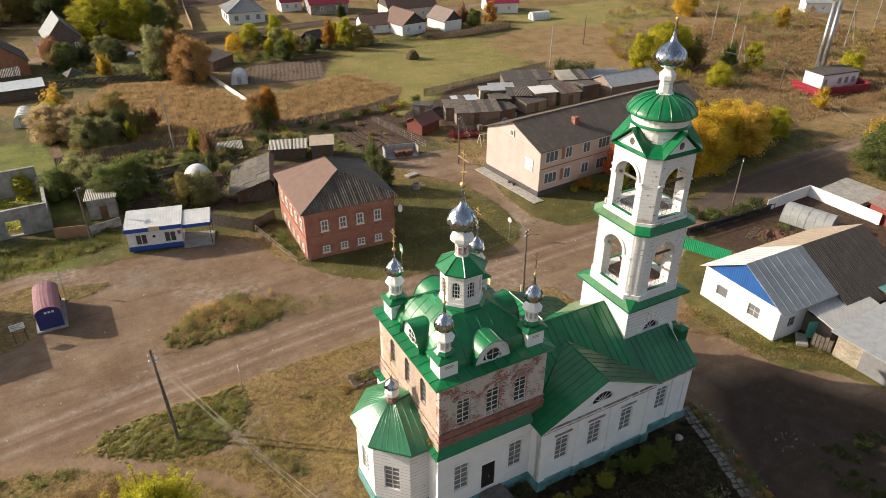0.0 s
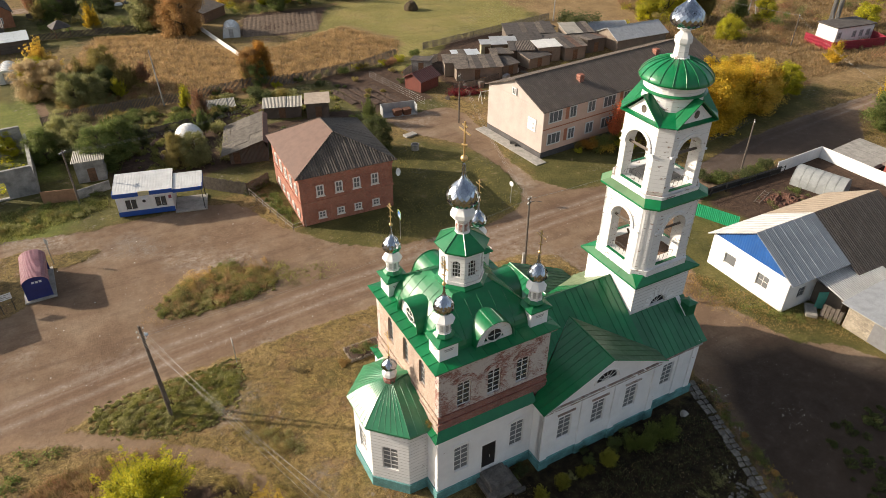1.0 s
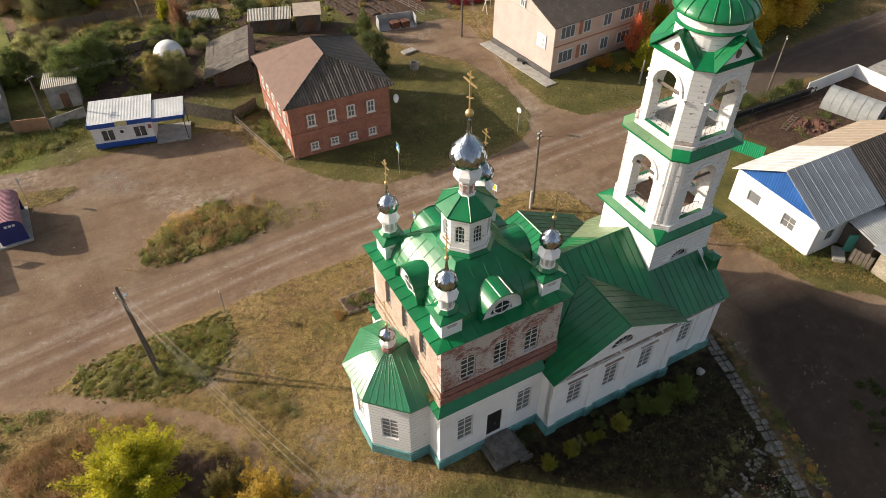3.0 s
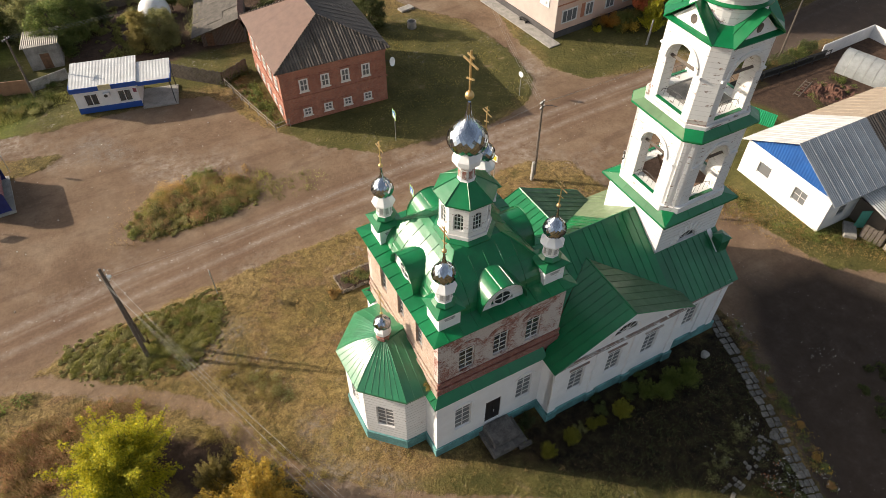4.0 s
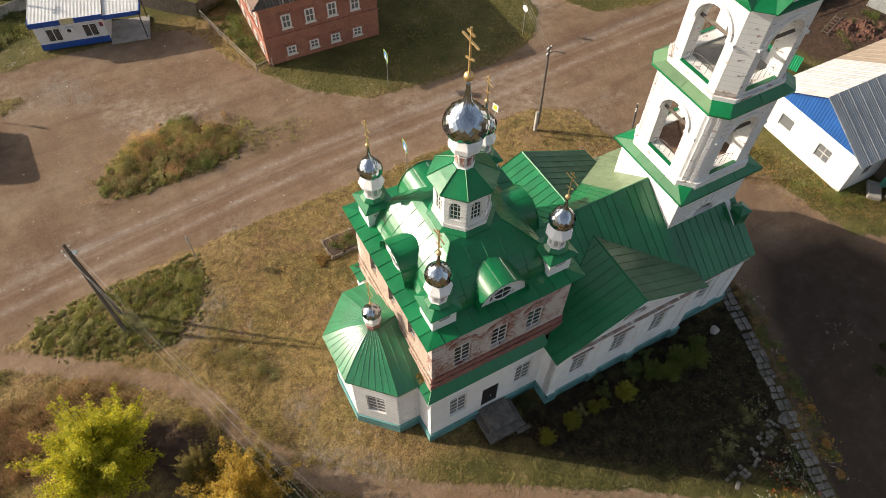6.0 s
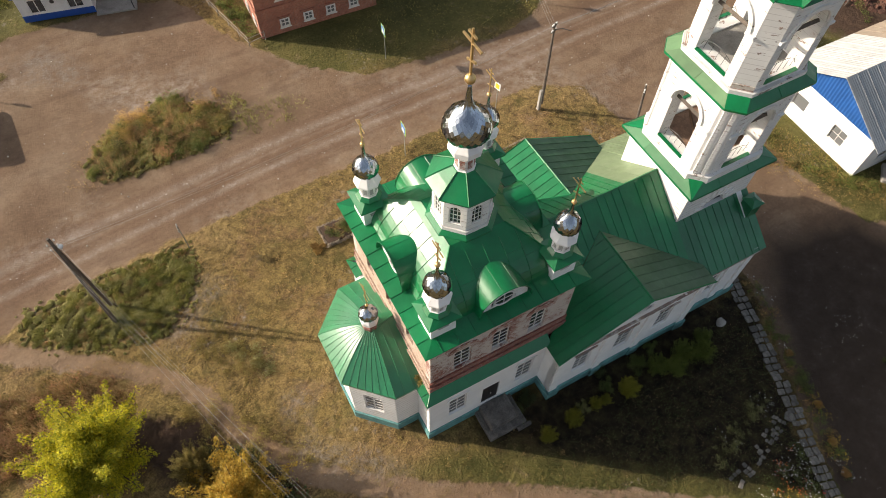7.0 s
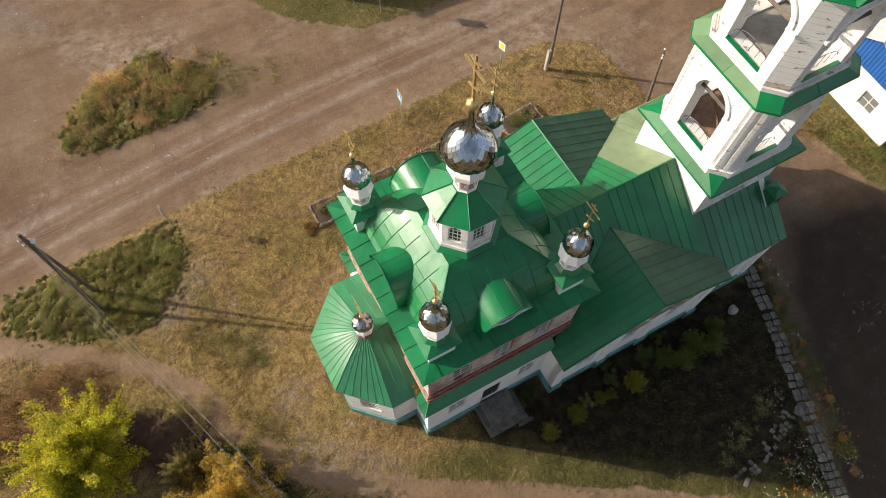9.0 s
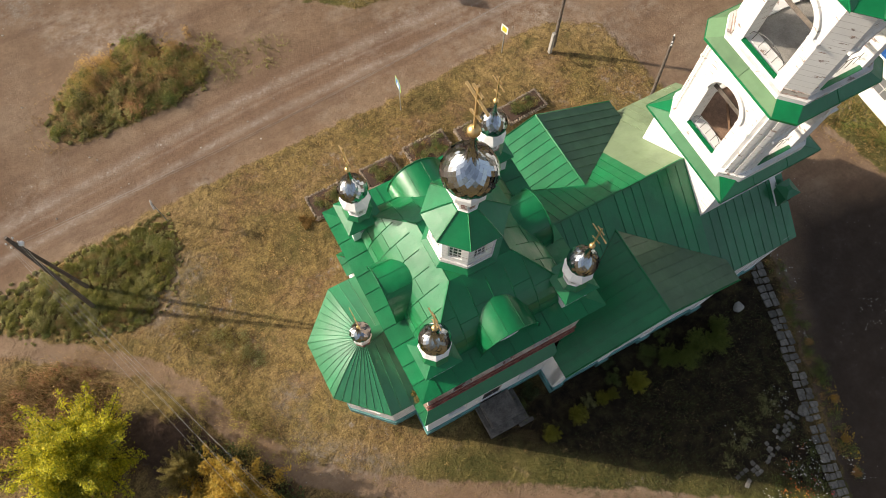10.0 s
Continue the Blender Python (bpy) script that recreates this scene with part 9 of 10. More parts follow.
fence([(16.1, 74.4), (19.2, 75.8)], 1.5, WOOD_OLD, "board fence grown over with creepers", 0.15, 0.02, seed=7)
leaf_stuff("fence_creeper", [(15.8, 73.9), (19.4, 75.4), (19.2, 76.3), (15.6, 74.9)], 40, 60, 0.5, 0.07, LEAF["dark"], 103, "dark green creeper over the board fence", 1.6)
rail_fence([(16.2, 74.0), (17.1, 68.9), (18.1, 63.9), (19.6, 64.1)], 0.95, plain("grey_rail_wood", (0.33, 0.3, 0.265), 0.85, vary=0.4, scale=4), "low grey wooden rail fence before the brick house", 1.7)
leaf_stuff("front_garden", [(16.8, 73.4), (18.9, 73.6), (19.2, 65.0), (18.4, 64.6)], 44, 60, 0.4, 0.07, LEAF["green"], 104, "green front garden along the brick house")
bm = bmesh.new()
lathe(bm, [(0.55, 0), (0.55, 0.8), (0.42, 0.8), (0.42, 0.1)], 16)
solo("well_ring", bm, CONCRETE, "grey concrete well ring in the grass", "well ring", pose(39.0, 75.3, 0))
bm = bmesh.new()
box(bm, -0.9, 0.9, -0.5, 0.5, 0, 0.25, 0.03)
solo("concrete_slab", bm, CONCRETE, "concrete slab lying in the grass", "slab", pose(40.4, 79.5, 0, 0, 0, 10))
bins = thing("waste_enclosure", "pale sheet waste enclosure with bins", "waste enclosure", 39.7, 86.6, -12)
for sp in ((0, 5.2, 1.8, 1.86, 0, 1.5), (0, 0.06, 0, 1.8, 0, 1.5), (5.14, 5.2, 0, 1.8, 0, 1.5), (0, 5.2, 0, 1.8, 0, 0.06)):
    bm = bmesh.new()
    box(bm, *sp)
    part("panel", bm, TINROOF, bins)
for i in range(2):
    bm = bmesh.new()
    prism(bm, [(-0.5, -0.4), (0.5, -0.4), (0.5, 0.4), (-0.5, 0.4)], 0.06, 0.95, [(-0.6, -0.5), (0.6, -0.5), (0.6, 0.5), (-0.6, 0.5)])
    solo("waste_bin", bm, plain("rusty_bin", (0.16, 0.07, 0.04), 0.8, vary=0.4), "rusty open waste bin in the enclosure", "waste bin", pose(42.0 + 1.4 * i, 86.6 - 0.3 * i, 0), "waste bins")
simple_house("garden_shed", "small red-brown garden shed with a ridged roof", "shed", 49.2, 92.6, 4.2, 3.4, 1.9, 0.9, 20, REDPLANK, corrugated("red_brown_sheet", (0.2, 0.075, 0.06), 0.3, 0.6, "X"), wins=0, ends=0, group="sheds")
rail_fence([(45.0, 103.0), (46.2, 95.4), (47.4, 88.2)], 1.15, FRAME_G, "pale mesh fence beside the garden beds", 1.9, (0.1, 0.4, 0.7, 0.98), 0.013)
for i in range(5):
    bm = bmesh.new()
    bmesh.ops.create_grid(bm, x_segments=10, y_segments=30, size=1.0, matrix=Matrix.Diagonal((0.62, 4.6 - 0.3 * i, 1, 1)))
    for v in bm.verts:
        v.co.z = 0.16 + 0.1 * noise.noise(v.co * 2.3 + Vector((i * 9, 0, 0))) - 0.3 * max(0, abs(v.co.x) / 0.62 - 0.7)
    solo("garden_bed", bm, SOILMAT, "dug brown vegetable bed", "garden bed", pose(44.2 - 1.6 * i, 94.5 + 0.6 * i, 0, 0, 0, 9), "vegetable beds", flip=False)
leaf_stuff("red_creeper", [(52.8, 90.6), (57.9, 88.6), (57.6, 87.4), (52.7, 89.2)], 40, 60, 0.6, 0.09, leafy("crimson_leaves", [(0.09, 0.012, 0.014), (0.19, 0.02, 0.025)]), 105, "crimson creeper over a low fence", 1.2)
# rows of wooden sheds
WHITESHEET = plain("white_roof_sheet", (0.62, 0.62, 0.6), 0.6, vary=0.12)
for x, y, L, W, h0, h1, rz, wm, rm in ((56.8, 94.4, 7.6, 4.6, 2.0, 2.5, -20, PALEPLANK, OLDBOARD), (56.2, 97.2, 3.6, 3.0, 2.2, 2.5, -22, PALEPLANK, OLDBOARD), (64.6, 92.6, 3.2, 4.0, 1.7, 2.1, 2, PLANKWALL, DARKROOF), (65.4, 96.8, 3.4, 3.6, 2.4, 2.1, -24, PLANKWALL, DARKROOF), (70.6, 93.3, 4.6, 3.8, 1.7, 2.1, 3, PALEPLANK, DARKROOF),
                                       (69.4, 97.2, 4.0, 3.4, 2.3, 2.7, -26, PLANKWALL, SLATE), (73.9, 95.3, 4.2, 3.2, 2.6, 2.8, -14, PALEPLANK, WHITESHEET), (78.6, 93.8, 4.2, 4.4, 2.2, 2.7, -8, PALEPLANK, OLDBOARD), (66.9, 102.8, 1.6, 2.0, 2.2, 2.3, -24, plain("beige_hut", (0.42, 0.37, 0.25), 0.8), TINROOF), (68.6, 101.8, 4.4, 3.2, 2.2, 2.5, -24, PALEPLANK, TINROOF),
                                       (73.4, 100.2, 4.6, 3.8, 2.1, 2.6, -18, PLANKWALL, DARKROOF), (78.6, 98.8, 4.6, 4.0, 2.3, 2.0, 10, PLANKWALL, DARKROOF), (74.2, 105.4, 9.0, 4.4, 2.2, 2.8, -22, PLANKWALL, DARKROOF), (84.0, 100.2, 5.2, 4.2, 2.3, 2.9, -16, PALEPLANK, PALEROOF), (61.2, 102.6, 4.6, 2.4, 0.9, 1.1, -16, PLANKWALL, plain("pale_blue_sheet", (0.5, 0.54, 0.58), 0.5, vary=0.15)), (52.2, 101.6, 3.0, 2.6, 2.1, 1.9, -42, GREYWALL, DARKROOF), (84.6, 95.0, 4.0, 4.6, 2.4, 2.0, -4, PLANKWALL, DARKROOF), (80.4, 104.2, 4.6, 3.0, 2.2, 2.6, 12, PLANKWALL, SLATE)):
    shed("weathered plank shed with a patched roof", x, y, L, W, h0, h1, rz, wm, rm, patched=rm not in (WHITESHEET, TINROOF))
simple_house("barn", "low barn with a grey sheet roof among the sheds", "barn", 90.0, 93.0, 11.5, 6.0, 2.2, 1.4, -3, PALEPLANK, TINROOF, wins=0, ends=0, group="sheds")
greenhouse(90.6, 106.4, 10.5, 3.6, 2.0, -22, STEELTUBE, "long silver half-round storage hut", 5)
shrub(91.3, 107.4, 4.4, "dark", 1, 0, "beside the sheds", 1.0)

# the flats' yard
benchb = thing("bench", "small dark bench against the wall of the flats", "bench", 51.2, 69.9, 94)
bm = bmesh.new()
box(bm, -0.6, 0.6, -0.2, 0.2, 0.4, 0.46)
part("seat", bm, DARKMETAL, benchb)
for e in (-0.5, 0.5):
    bm = bmesh.new()
    box(bm, e - 0.05, e + 0.05, -0.18, 0.18, 0, 0.4)
    part("leg", bm, DARKMETAL, benchb)
bm = bmesh.new()
box(bm, -1.6, 0, -1.4, 12.0, 0.0, 0.12, 0.02)
solo("blind_area", bm, CONCRETE, "pale concrete strip along the flats", "pavement", pose(51.9, 65.0, 0, 0, 0, 4), kind="structure")
bm = bmesh.new()
box(bm, -0.36, 0.36, -0.36, 0.36, -1.0, 1.75)
box(bm, -0.42, 0.42, -0.42, 0.42, 1.5, 1.62)
chm = part("chimney", bm, BRICK_RED, ap, "red brick chimney", pose(8.6, 3.0, 7.0))
again(chm, ap, pose(24.5, 4.2, 7.3))
bm = bmesh.new()
box(bm, -0.8, 0.8, -0.03, 0.03, 0, 1.7)
nb = part("notice_board", bm, PANEL_W, ap, "white notice board with illegible lines", pose(-0.1, 2.1, 3.2, 0, 0, -90))
for i, (a, b, z) in enumerate(((-0.6, 0.1, 1.4), (0.2, 0.5, 0.9), (0.2, 0.5, 0.3))):
    bm = bmesh.new()
    box(bm, a, b, -0.045, -0.034, z, z + (0.08 if i == 0 else 0.3))
    part("notice_bar", bm, FRAME_G, nb)
for x, y, s, c, k in ((58.4, 65.2, 1.0, "olive", 0), (59.0, 64.0, 1.5, "orange", 1), (59.9, 63.2, 1.7, "green", 2), (60.6, 62.6, 1.5, "ochre", 0), (57.2, 63.8, 0.7, "lime", 1), (61.4, 63.6, 1.5, "olive", 2), (62.6, 63.0, 1.7, "green", 0)):
    shrub(x, y, s, c, k, 40 * k, "before the flats", 1.35)
tree(63.6, 63.6, 6.6, 0.75, "red", 3, 0, "before the flats")
tree(63.9, 62.4, 3.6, 0.95, "lime", 1, 30, "before the flats")
tree(66.4, 65.2, 5.6, 0.85, "gold", 1, 60, "before the flats")
tree(69.4, 66.0, 5.2, 0.9, "lime", 0, 160, "before the flats")
tree(62.6, 60.4, 4.8, 0.85, "lime", 1, 210, "before the flats")
pole(60.6, 58.8, 3.0, "thin pale lamp post by the road", False, (0.15, 0), CONCRETE)

# right of the church: the white house's yard
panel_fence([(58.0, 47.0), (59.2, 44.4), (60.8, 40.6)], 1.55, GREENFENCE, "bright green sheet fence behind the white house")
rail_fence([(61.4, 47.2), (68.8, 46.9), (76.3, 46.6)], 1.2, DARKMETAL, "black metal fence round the garden", 2.4, (0.3, 0.9), 0.05)
panel_fence([(61.5, 47.6), (68.8, 47.3), (76.2, 47.0)], 0.95, plain("black_sheet", (0.02, 0.02, 0.02), 0.6), "black sheet fence along the road")
greenhouse(76.2, 44.9, 5.8, 3.2, 2.2, -74, plain("dull_film", (0.3, 0.315, 0.315), 0.3, vary=0.2, relief=0.1), "milky half-round greenhouse in the garden", 6)
panel_fence([(75.6, 47.2), (84.4, 47.4), (84.6, 37.6)], 1.6, PANEL_W, "white sheet fence round the yard")
shed("low cellar with a flat concrete roof beyond the white fence", 85.4, 41.4, 7.0, 5.0, 0.9, 1.0, 4, GREYWALL, CONCRETE, door=False)
simple_house("red_outhouse", "red-walled outhouse with a drab sheet roof", "outhouse", 88.6, 31.0, 8.0, 4.6, 2.2, 0.9, 80, plain("red_wall_paint", (0.24, 0.05, 0.035), 0.8, vary=0.2), plain("drab_sheet_roof", (0.22, 0.17, 0.15), 0.8, vary=0.3), wins=1, ends=1)
for x, y, s, c in ((65.8, 50.2, 1.5, "dark"), (68.1, 48.8, 1.6, "green"), (71.0, 48.4, 1.6, "dark"), (73.0, 48.6, 1.4, "green"), (74.9, 48.8, 1.5, "dark"), (66.9, 49.4, 1.2, "green")):
    shrub(x, y, s, c, int(x), 30 * x, "along the black fence")
bm = bmesh.new()
bmesh.ops.create_grid(bm, x_segments=60, y_segments=36, size=1.0, matrix=Matrix.Diagonal((3.6, 2.0, 1, 1)))
for v in bm.verts:
    u = (v.co.x / 3.6) ** 2 + (v.co.y / 2.0) ** 2
    v.co.z = max(0, 1 - u) * (0.32 + 0.55 * noise.noise(v.co * 0.9) + 0.35 * noise.noise(v.co * 2.6) + 0.2 * noise.noise(v.co * 6)) - 0.06
tagged(solo("soil_heap", bm, plain("heap_soil", (0.13, 0.06, 0.04), 0.95, vary=0.5, scale=3, relief=1.0), "heap of dug brown earth in the garden", "soil heap", pose(71.0, 42.0, 0, 0, 0, -25), flip=False), kind="stuff")
leaf_stuff("heap_weeds", [(66, 40), (74, 40), (75, 44.5), (66, 44.5)], 24, 90, 0.4, 0.05, LEAF["green"], 220, "green weeds round the soil heap", 0.8)
lad = thing("wooden_ladder", "wooden ladder lying on the ground", "ladder", 67.3, 43.0, 18)
for yy in (0, 0.6):
    bm = bmesh.new()
    tube(bm, [(0, yy, 0.12), (3.4, yy, 0.3)], 0.05, 5)
    part("rail", bm, WOOD_OLD, lad)
for i in range(6):
    bm = bmesh.new()
    tube(bm, [(0.3 + 0.55 * i, 0, 0.13 + 0.03 * i), (0.3 + 0.55 * i, 0.6, 0.13 + 0.03 * i)], 0.035, 5)
    part("rung", bm, WOOD_OLD, lad)
shed("low outhouse with a teal sheet roof", 65.6, 23.6, 6.0, 5.0, 2.6, 3.0, -2, PLANKWALL, plain("teal_sheet_roof", (0.1, 0.3, 0.27), 0.55, vary=0.15))
# porch, gate and stone garage beside the white house
pc = thing("house_porch", "sheet-roofed board porch with an open turquoise door", "porch", 56.6, 25.6, -2)
bm = bmesh.new()
box(bm, 0, 0.1, 0, 3.0, 0, 2.2)
box(bm, 0.1, 6.5, 0, 0.1, 0, 2.2)
part("wall", bm, PLANKWALL, pc)
bm = bmesh.new()
slab(bm, [(-0.6, -1.0, 2.25), (7.0, -1.0, 2.25), (7.0, 3.2, 3.1), (-0.6, 3.2, 3.1)], 0.07)
part("roof", bm, SHEET, pc)
bm = bmesh.new()
box(bm, 0, 0.9, -0.03, 0.03, 0.1, 2.0)
part("door", bm, plain("turquoise_paint", (0.12, 0.45, 0.36), 0.6, vary=0.15), pc, "open turquoise door", pose(-0.08, 1.5, 0, 0, 0, 155))
ga = thing("stone_garage", "low garage of pale stone with a grey sheet roof", "garage", 55.9, 12.5, 0)
bm = bmesh.new()
box(bm, 0, 9, 0, 12.2, 0, 2.4)
part("wall", bm, brick_wall("pale_stone", ((0.42, 0.36, 0.28), (0.3, 0.26, 0.2)), (0.2, 0.17, 0.14), 0, (0.4, 0.18)), ga)
bm = bmesh.new()
slab(bm, [(-0.4, -0.4, 2.5), (9.4, -0.4, 3.0), (9.4, 12.8, 3.0), (-0.4, 12.8, 2.5)], 0.08)
part("roof", bm, TINROOF, ga)
bm = bmesh.new()
box(bm, -0.05, -0.004, 5.5, 9.8, 0.05, 2.1)
part("garage_door", bm, GREYROOF, ga, "grey metal garage door")
fence([(55.4, 26.6), (55.9, 24.9)], 1.5, WOOD_OLD, "grey plank gate beside the garage", 0.3, 0.01, seed=9)
bm = bmesh.new()
box(bm, -0.9, 0.9, -0.5, 0.5, 0, 0.35, 0.03)
solo("concrete_block", bm, CONCRETE, "concrete blocks by the white house", "concrete block", pose(55.2, 27.4, 0, 0, 0, 40))

shed("plain grey rendered store beside the square", -22.6, 63.5, 8.0, 9.8, 3.9, 3.9, 5, GREYWALL, DARKROOF)

# boiler house with two chimneys
panel_fence([(126.5, 80.8), (124.9, 74.0), (137.2, 71.4), (141.0, 79.2)], 1.7, REDWALL, "crimson sheet fence round the boiler house")
bo = thing("boiler_house", "white boiler house with two tall steel chimneys", "boiler house", 129.6, 76.6, -8)
bm = bmesh.new()
box(bm, 0, 9.5, 0, 4.5, 0, 2.9)
part("wall", bm, PANEL_W, bo)
bm = bmesh.new()
box(bm, -0.25, 9.75, -0.25, 4.75, 2.9, 3.1)
part("roof", bm, DARKROOF, bo)
for x in (0.8, 4.6, 6.4, 8.2):
    flat_window(bo, face_m(x, 0, 0.9, 0), 0.9, 1.2, FRAME_G, 2, 1)
for e in (0, 1.6):
    bm = bmesh.new()
    tube(bm, [(4.2 + e, 5.6, 0), (4.2 + e, 5.6, 15.5)], 0.42, 14)
    part("chimney", bm, STEELTUBE, bo, "tall silver steel chimney", smooth=True)

# far houses
simple_house("house", "grey-brown house with a steel-grey gable roof", "house", 6.6, 179.0, 11.0, 7.2, 3.3, 4.0, 94, plain("brown_boards", (0.19, 0.13, 0.11), 0.9), plain("steel_blue_roof", (0.2, 0.225, 0.245), 0.45, vary=0.15), ends=3, wins=2)
simple_house("house", "house with a dark roof and orange gable", "house", -4.8, 162.6, 10.0, 9.0, 3.0, 3.6, 96, plain("orange_boards", (0.38, 0.17, 0.09), 0.9), DARKROOF, ends=2)
shed("long low shed with a bright sheet roof", -12.5, 144.6, 9.5, 4.5, 2.0, 2.4, 2, PLANKWALL, plain("bright_sheet", (0.5, 0.54, 0.56), 0.5, vary=0.15))
shed("long low dark shed", -16.5, 150.5, 10.0, 4.5, 3.0, 3.4, 2, PLANKWALL, SLATE)
greenhouse(-7.2, 128.2, 5.2, 3.0, 2.2, 84, FILM, "white film greenhouse in the garden")
greenhouse(30.8, 135.0, 5.0, 3.2, 2.1, 75, FILM, "white film greenhouse in the garden")
greenhouse(118.0, 157.0, 5.5, 3.0, 2.1, -5, FILM, "white film greenhouse in the garden")
panel_fence([(26.7, 142.8), (27.9, 132.4), (29.0, 122.8)], 0.9, PANEL_W, "low white sheet fence in the field")
shed("old shed with a slate roof and brick end", 28.6, 147.0, 7.0, 4.5, 2.0, 2.8, 40, WOOD_BROWN, SLATE)
farw = thing("house", "white single-storey house with a grey hipped roof", "house", 43.0, 190.0, -4, group="village houses")
hip_block(farw, 9.6, 11.0, 3.0, 2.6, PANEL_W, GREYROOF, 0.5, ((4.8, 4.0), (4.8, 7.0)))
for x in (2.0, 5.0, 7.8):
    flat_window(farw, face_m(x, 0, 0.9, 0), 1.1, 1.3, FRAME_G, 2, 1)
for yv in (3.0, 6.0):
    flat_window(farw, face_m(0, yv, 0.9, -90), 1.1, 1.3, FRAME_G, 2, 1)
simple_house("house", "grey house with a crimson roof", "house", 66.5, 191.5, 11.0, 8.0, 2.9, 2.6, -6, GREYWALL, REDROOF)
simple_house("house", "small house with a maroon roof", "house", 60.5, 199.5, 6.0, 6.0, 2.8, 2.2, -4, PANEL_W, REDROOF)
simple_house("house", "white house under a large brown gable roof", "house", 82.6, 174.0, 14.0, 9.5, 3.2, 4.2, -6, plain("cream_boards", (0.6, 0.56, 0.48), 0.8), BROWNROOF, DARKROOF, ends=2)
simple_house("house", "white house with a brown gable roof", "house", 84.9, 157.3, 9.5, 7.2, 2.7, 2.7, 98, PANEL_W, BROWNROOF, DARKROOF, ends=2)
simple_house("house", "low house with a dark brown roof", "house", 70.0, 163.0, 10.0, 7.0, 2.2, 2.0, -8, PANEL_W, BROWNROOF)
simple_house("house", "small pale house with a grey-brown roof", "house", 95.0, 156.2, 8.0, 5.4, 2.6, 2.4, 95, PANEL_W, plain("taupe_roof", (0.2, 0.15, 0.13), 0.6), DARKROOF, ends=0)
simple_house("house", "white house with a crimson roof", "house", 111.8, 169.5, 9.0, 8.0, 3.0, 2.6, -20, PANEL_W, REDROOF)
simple_house("house", "small dark wooden hut", "hut", 53.2, 155.0, 4.0, 3.4, 2.2, 1.4, 20, plain("dark_boards", (0.07, 0.055, 0.05), 0.9), DARKROOF, wins=0, ends=0)
simple_house("house", "small white house in the scrub", "house", 195.5, 127.0, 7.0, 5.0, 2.8, 1.4, -35, PANEL_W, TINROOF)
fence([(82.3, 151.9), (87.1, 149.4), (97.0, 150.2), (106.8, 151.6)], 1.6, plain("tan_boards", (0.36, 0.24, 0.16), 0.85, vary=0.3), "tan board fence before the houses", 0.16, 0.02, seed=11)
bm = bmesh.new()
bmesh.ops.create_icosphere(bm, subdivisions=4, radius=1.0, matrix=Matrix.Diagonal((1.55, 1.4, 1.9, 1)))
for v in bm.verts:
    v.co *= 1 + 0.12 * noise.noise(v.co * 1.6)
    v.co.z = max(v.co.z, 0)
solo("haystack", bm, plain("old_hay", (0.10, 0.07, 0.035), 0.95, vary=0.5, scale=4, relief=1.0), "dark rounded haystack in the meadow", "haystack", pose(70.1, 136.2, 0))
rg = random.Random(83)
gardens = []
for poly, cnt, hi, cols in (([(34, 150), (70, 149), (72, 156), (36, 160)], 46, 2.2, ("lime", "olive", "rust", "green", "grey", "olive")), ([(-2, 154), (14, 150), (17, 156), (0, 162)], 26, 2.0, ("green", "dark", "olive", "grey")), ([(76, 150), (92, 151), (92, 156), (78, 156)], 16, 1.5, ("dark", "green", "olive")),
                               ([(-4, 109), (14, 109.5), (14, 116), (-2, 118)], 40, 1.6, ("olive", "rust", "amber", "grey", "olive")), ([(95, 150), (108, 151), (108, 158), (96, 160)], 20, 1.7, ("green", "rust", "olive", "lime"))):
    for i in range(cnt):
        x, y = rg.uniform(min(q[0] for q in poly), max(q[0] for q in poly)), rg.uniform(min(q[1] for q in poly), max(q[1] for q in poly))
        if float(inside_distance(poly, np.array([x]), np.array([y]))[0]) > 0:
            gardens.append((x, y, rg.uniform(0.5, 1.0) * hi, rg.choice(cols), rg.uniform(0.8, 1.4)))
bush_mass("garden_bushes", gardens, "bushes in the far gardens", 420, 0.08, 301)
fence([(-3.0, 150.5), (6, 149.6), (16, 147.4)], 1.3, WOOD_OLD, "dark board fence behind the field", 0.15, 0.06, seed=51)
fence([(32, 172.6), (41.5, 175.6), (52, 177.4), (66, 178.4)], 1.3, PICKET, "grey picket fence along the far street", 0.12, 0.07, seed=52)
fence([(-2.5, 166.5), (6, 166.8)], 1.3, WOOD_OLD, "dark board fence before the far house", 0.15, 0.02, seed=53)
panel_fence([(33.0, 188.0), (35.2, 206), (37.4, 222)], 1.8, plain("ochre_boards", (0.3, 0.2, 0.1), 0.85, vary=0.3), "ochre board fence beside the far house")
# plain lumps in place of unidentified dark and white objects
for i, (x, y) in enumerate(((13.2, 170.4), (15.4, 170.2), (17.0, 170.9), (18.8, 170.6), (20.4, 171.2))):
    bm = bmesh.new()
    bmesh.ops.create_icosphere(bm, subdivisions=2, radius=1.0, matrix=Matrix.Diagonal((1.0, 0.7, 0.62, 1)))
    for v in bm.verts:
        v.co *= 1 + 0.2 * noise.noise(v.co * 2.1 + Vector((i * 5, 0, 0)))
        v.co.z = max(v.co.z, 0)
    solo("covered_heap", bm, DARKMETAL if i != 1 else PANEL_W, "dark rounded lump beside the far street" if i != 1 else "pale rounded lump beside the far street", "covered heap", pose(x, y, 0, 0, 0, 30 * i), "covered heaps")
shed("lean-to barn with a board garage door beside the far house", -2.6, 177.6, 6.5, 5.0, 2.4, 3.0, 4, WOOD_BROWN, OLDBOARD)
rd = random.Random(5)
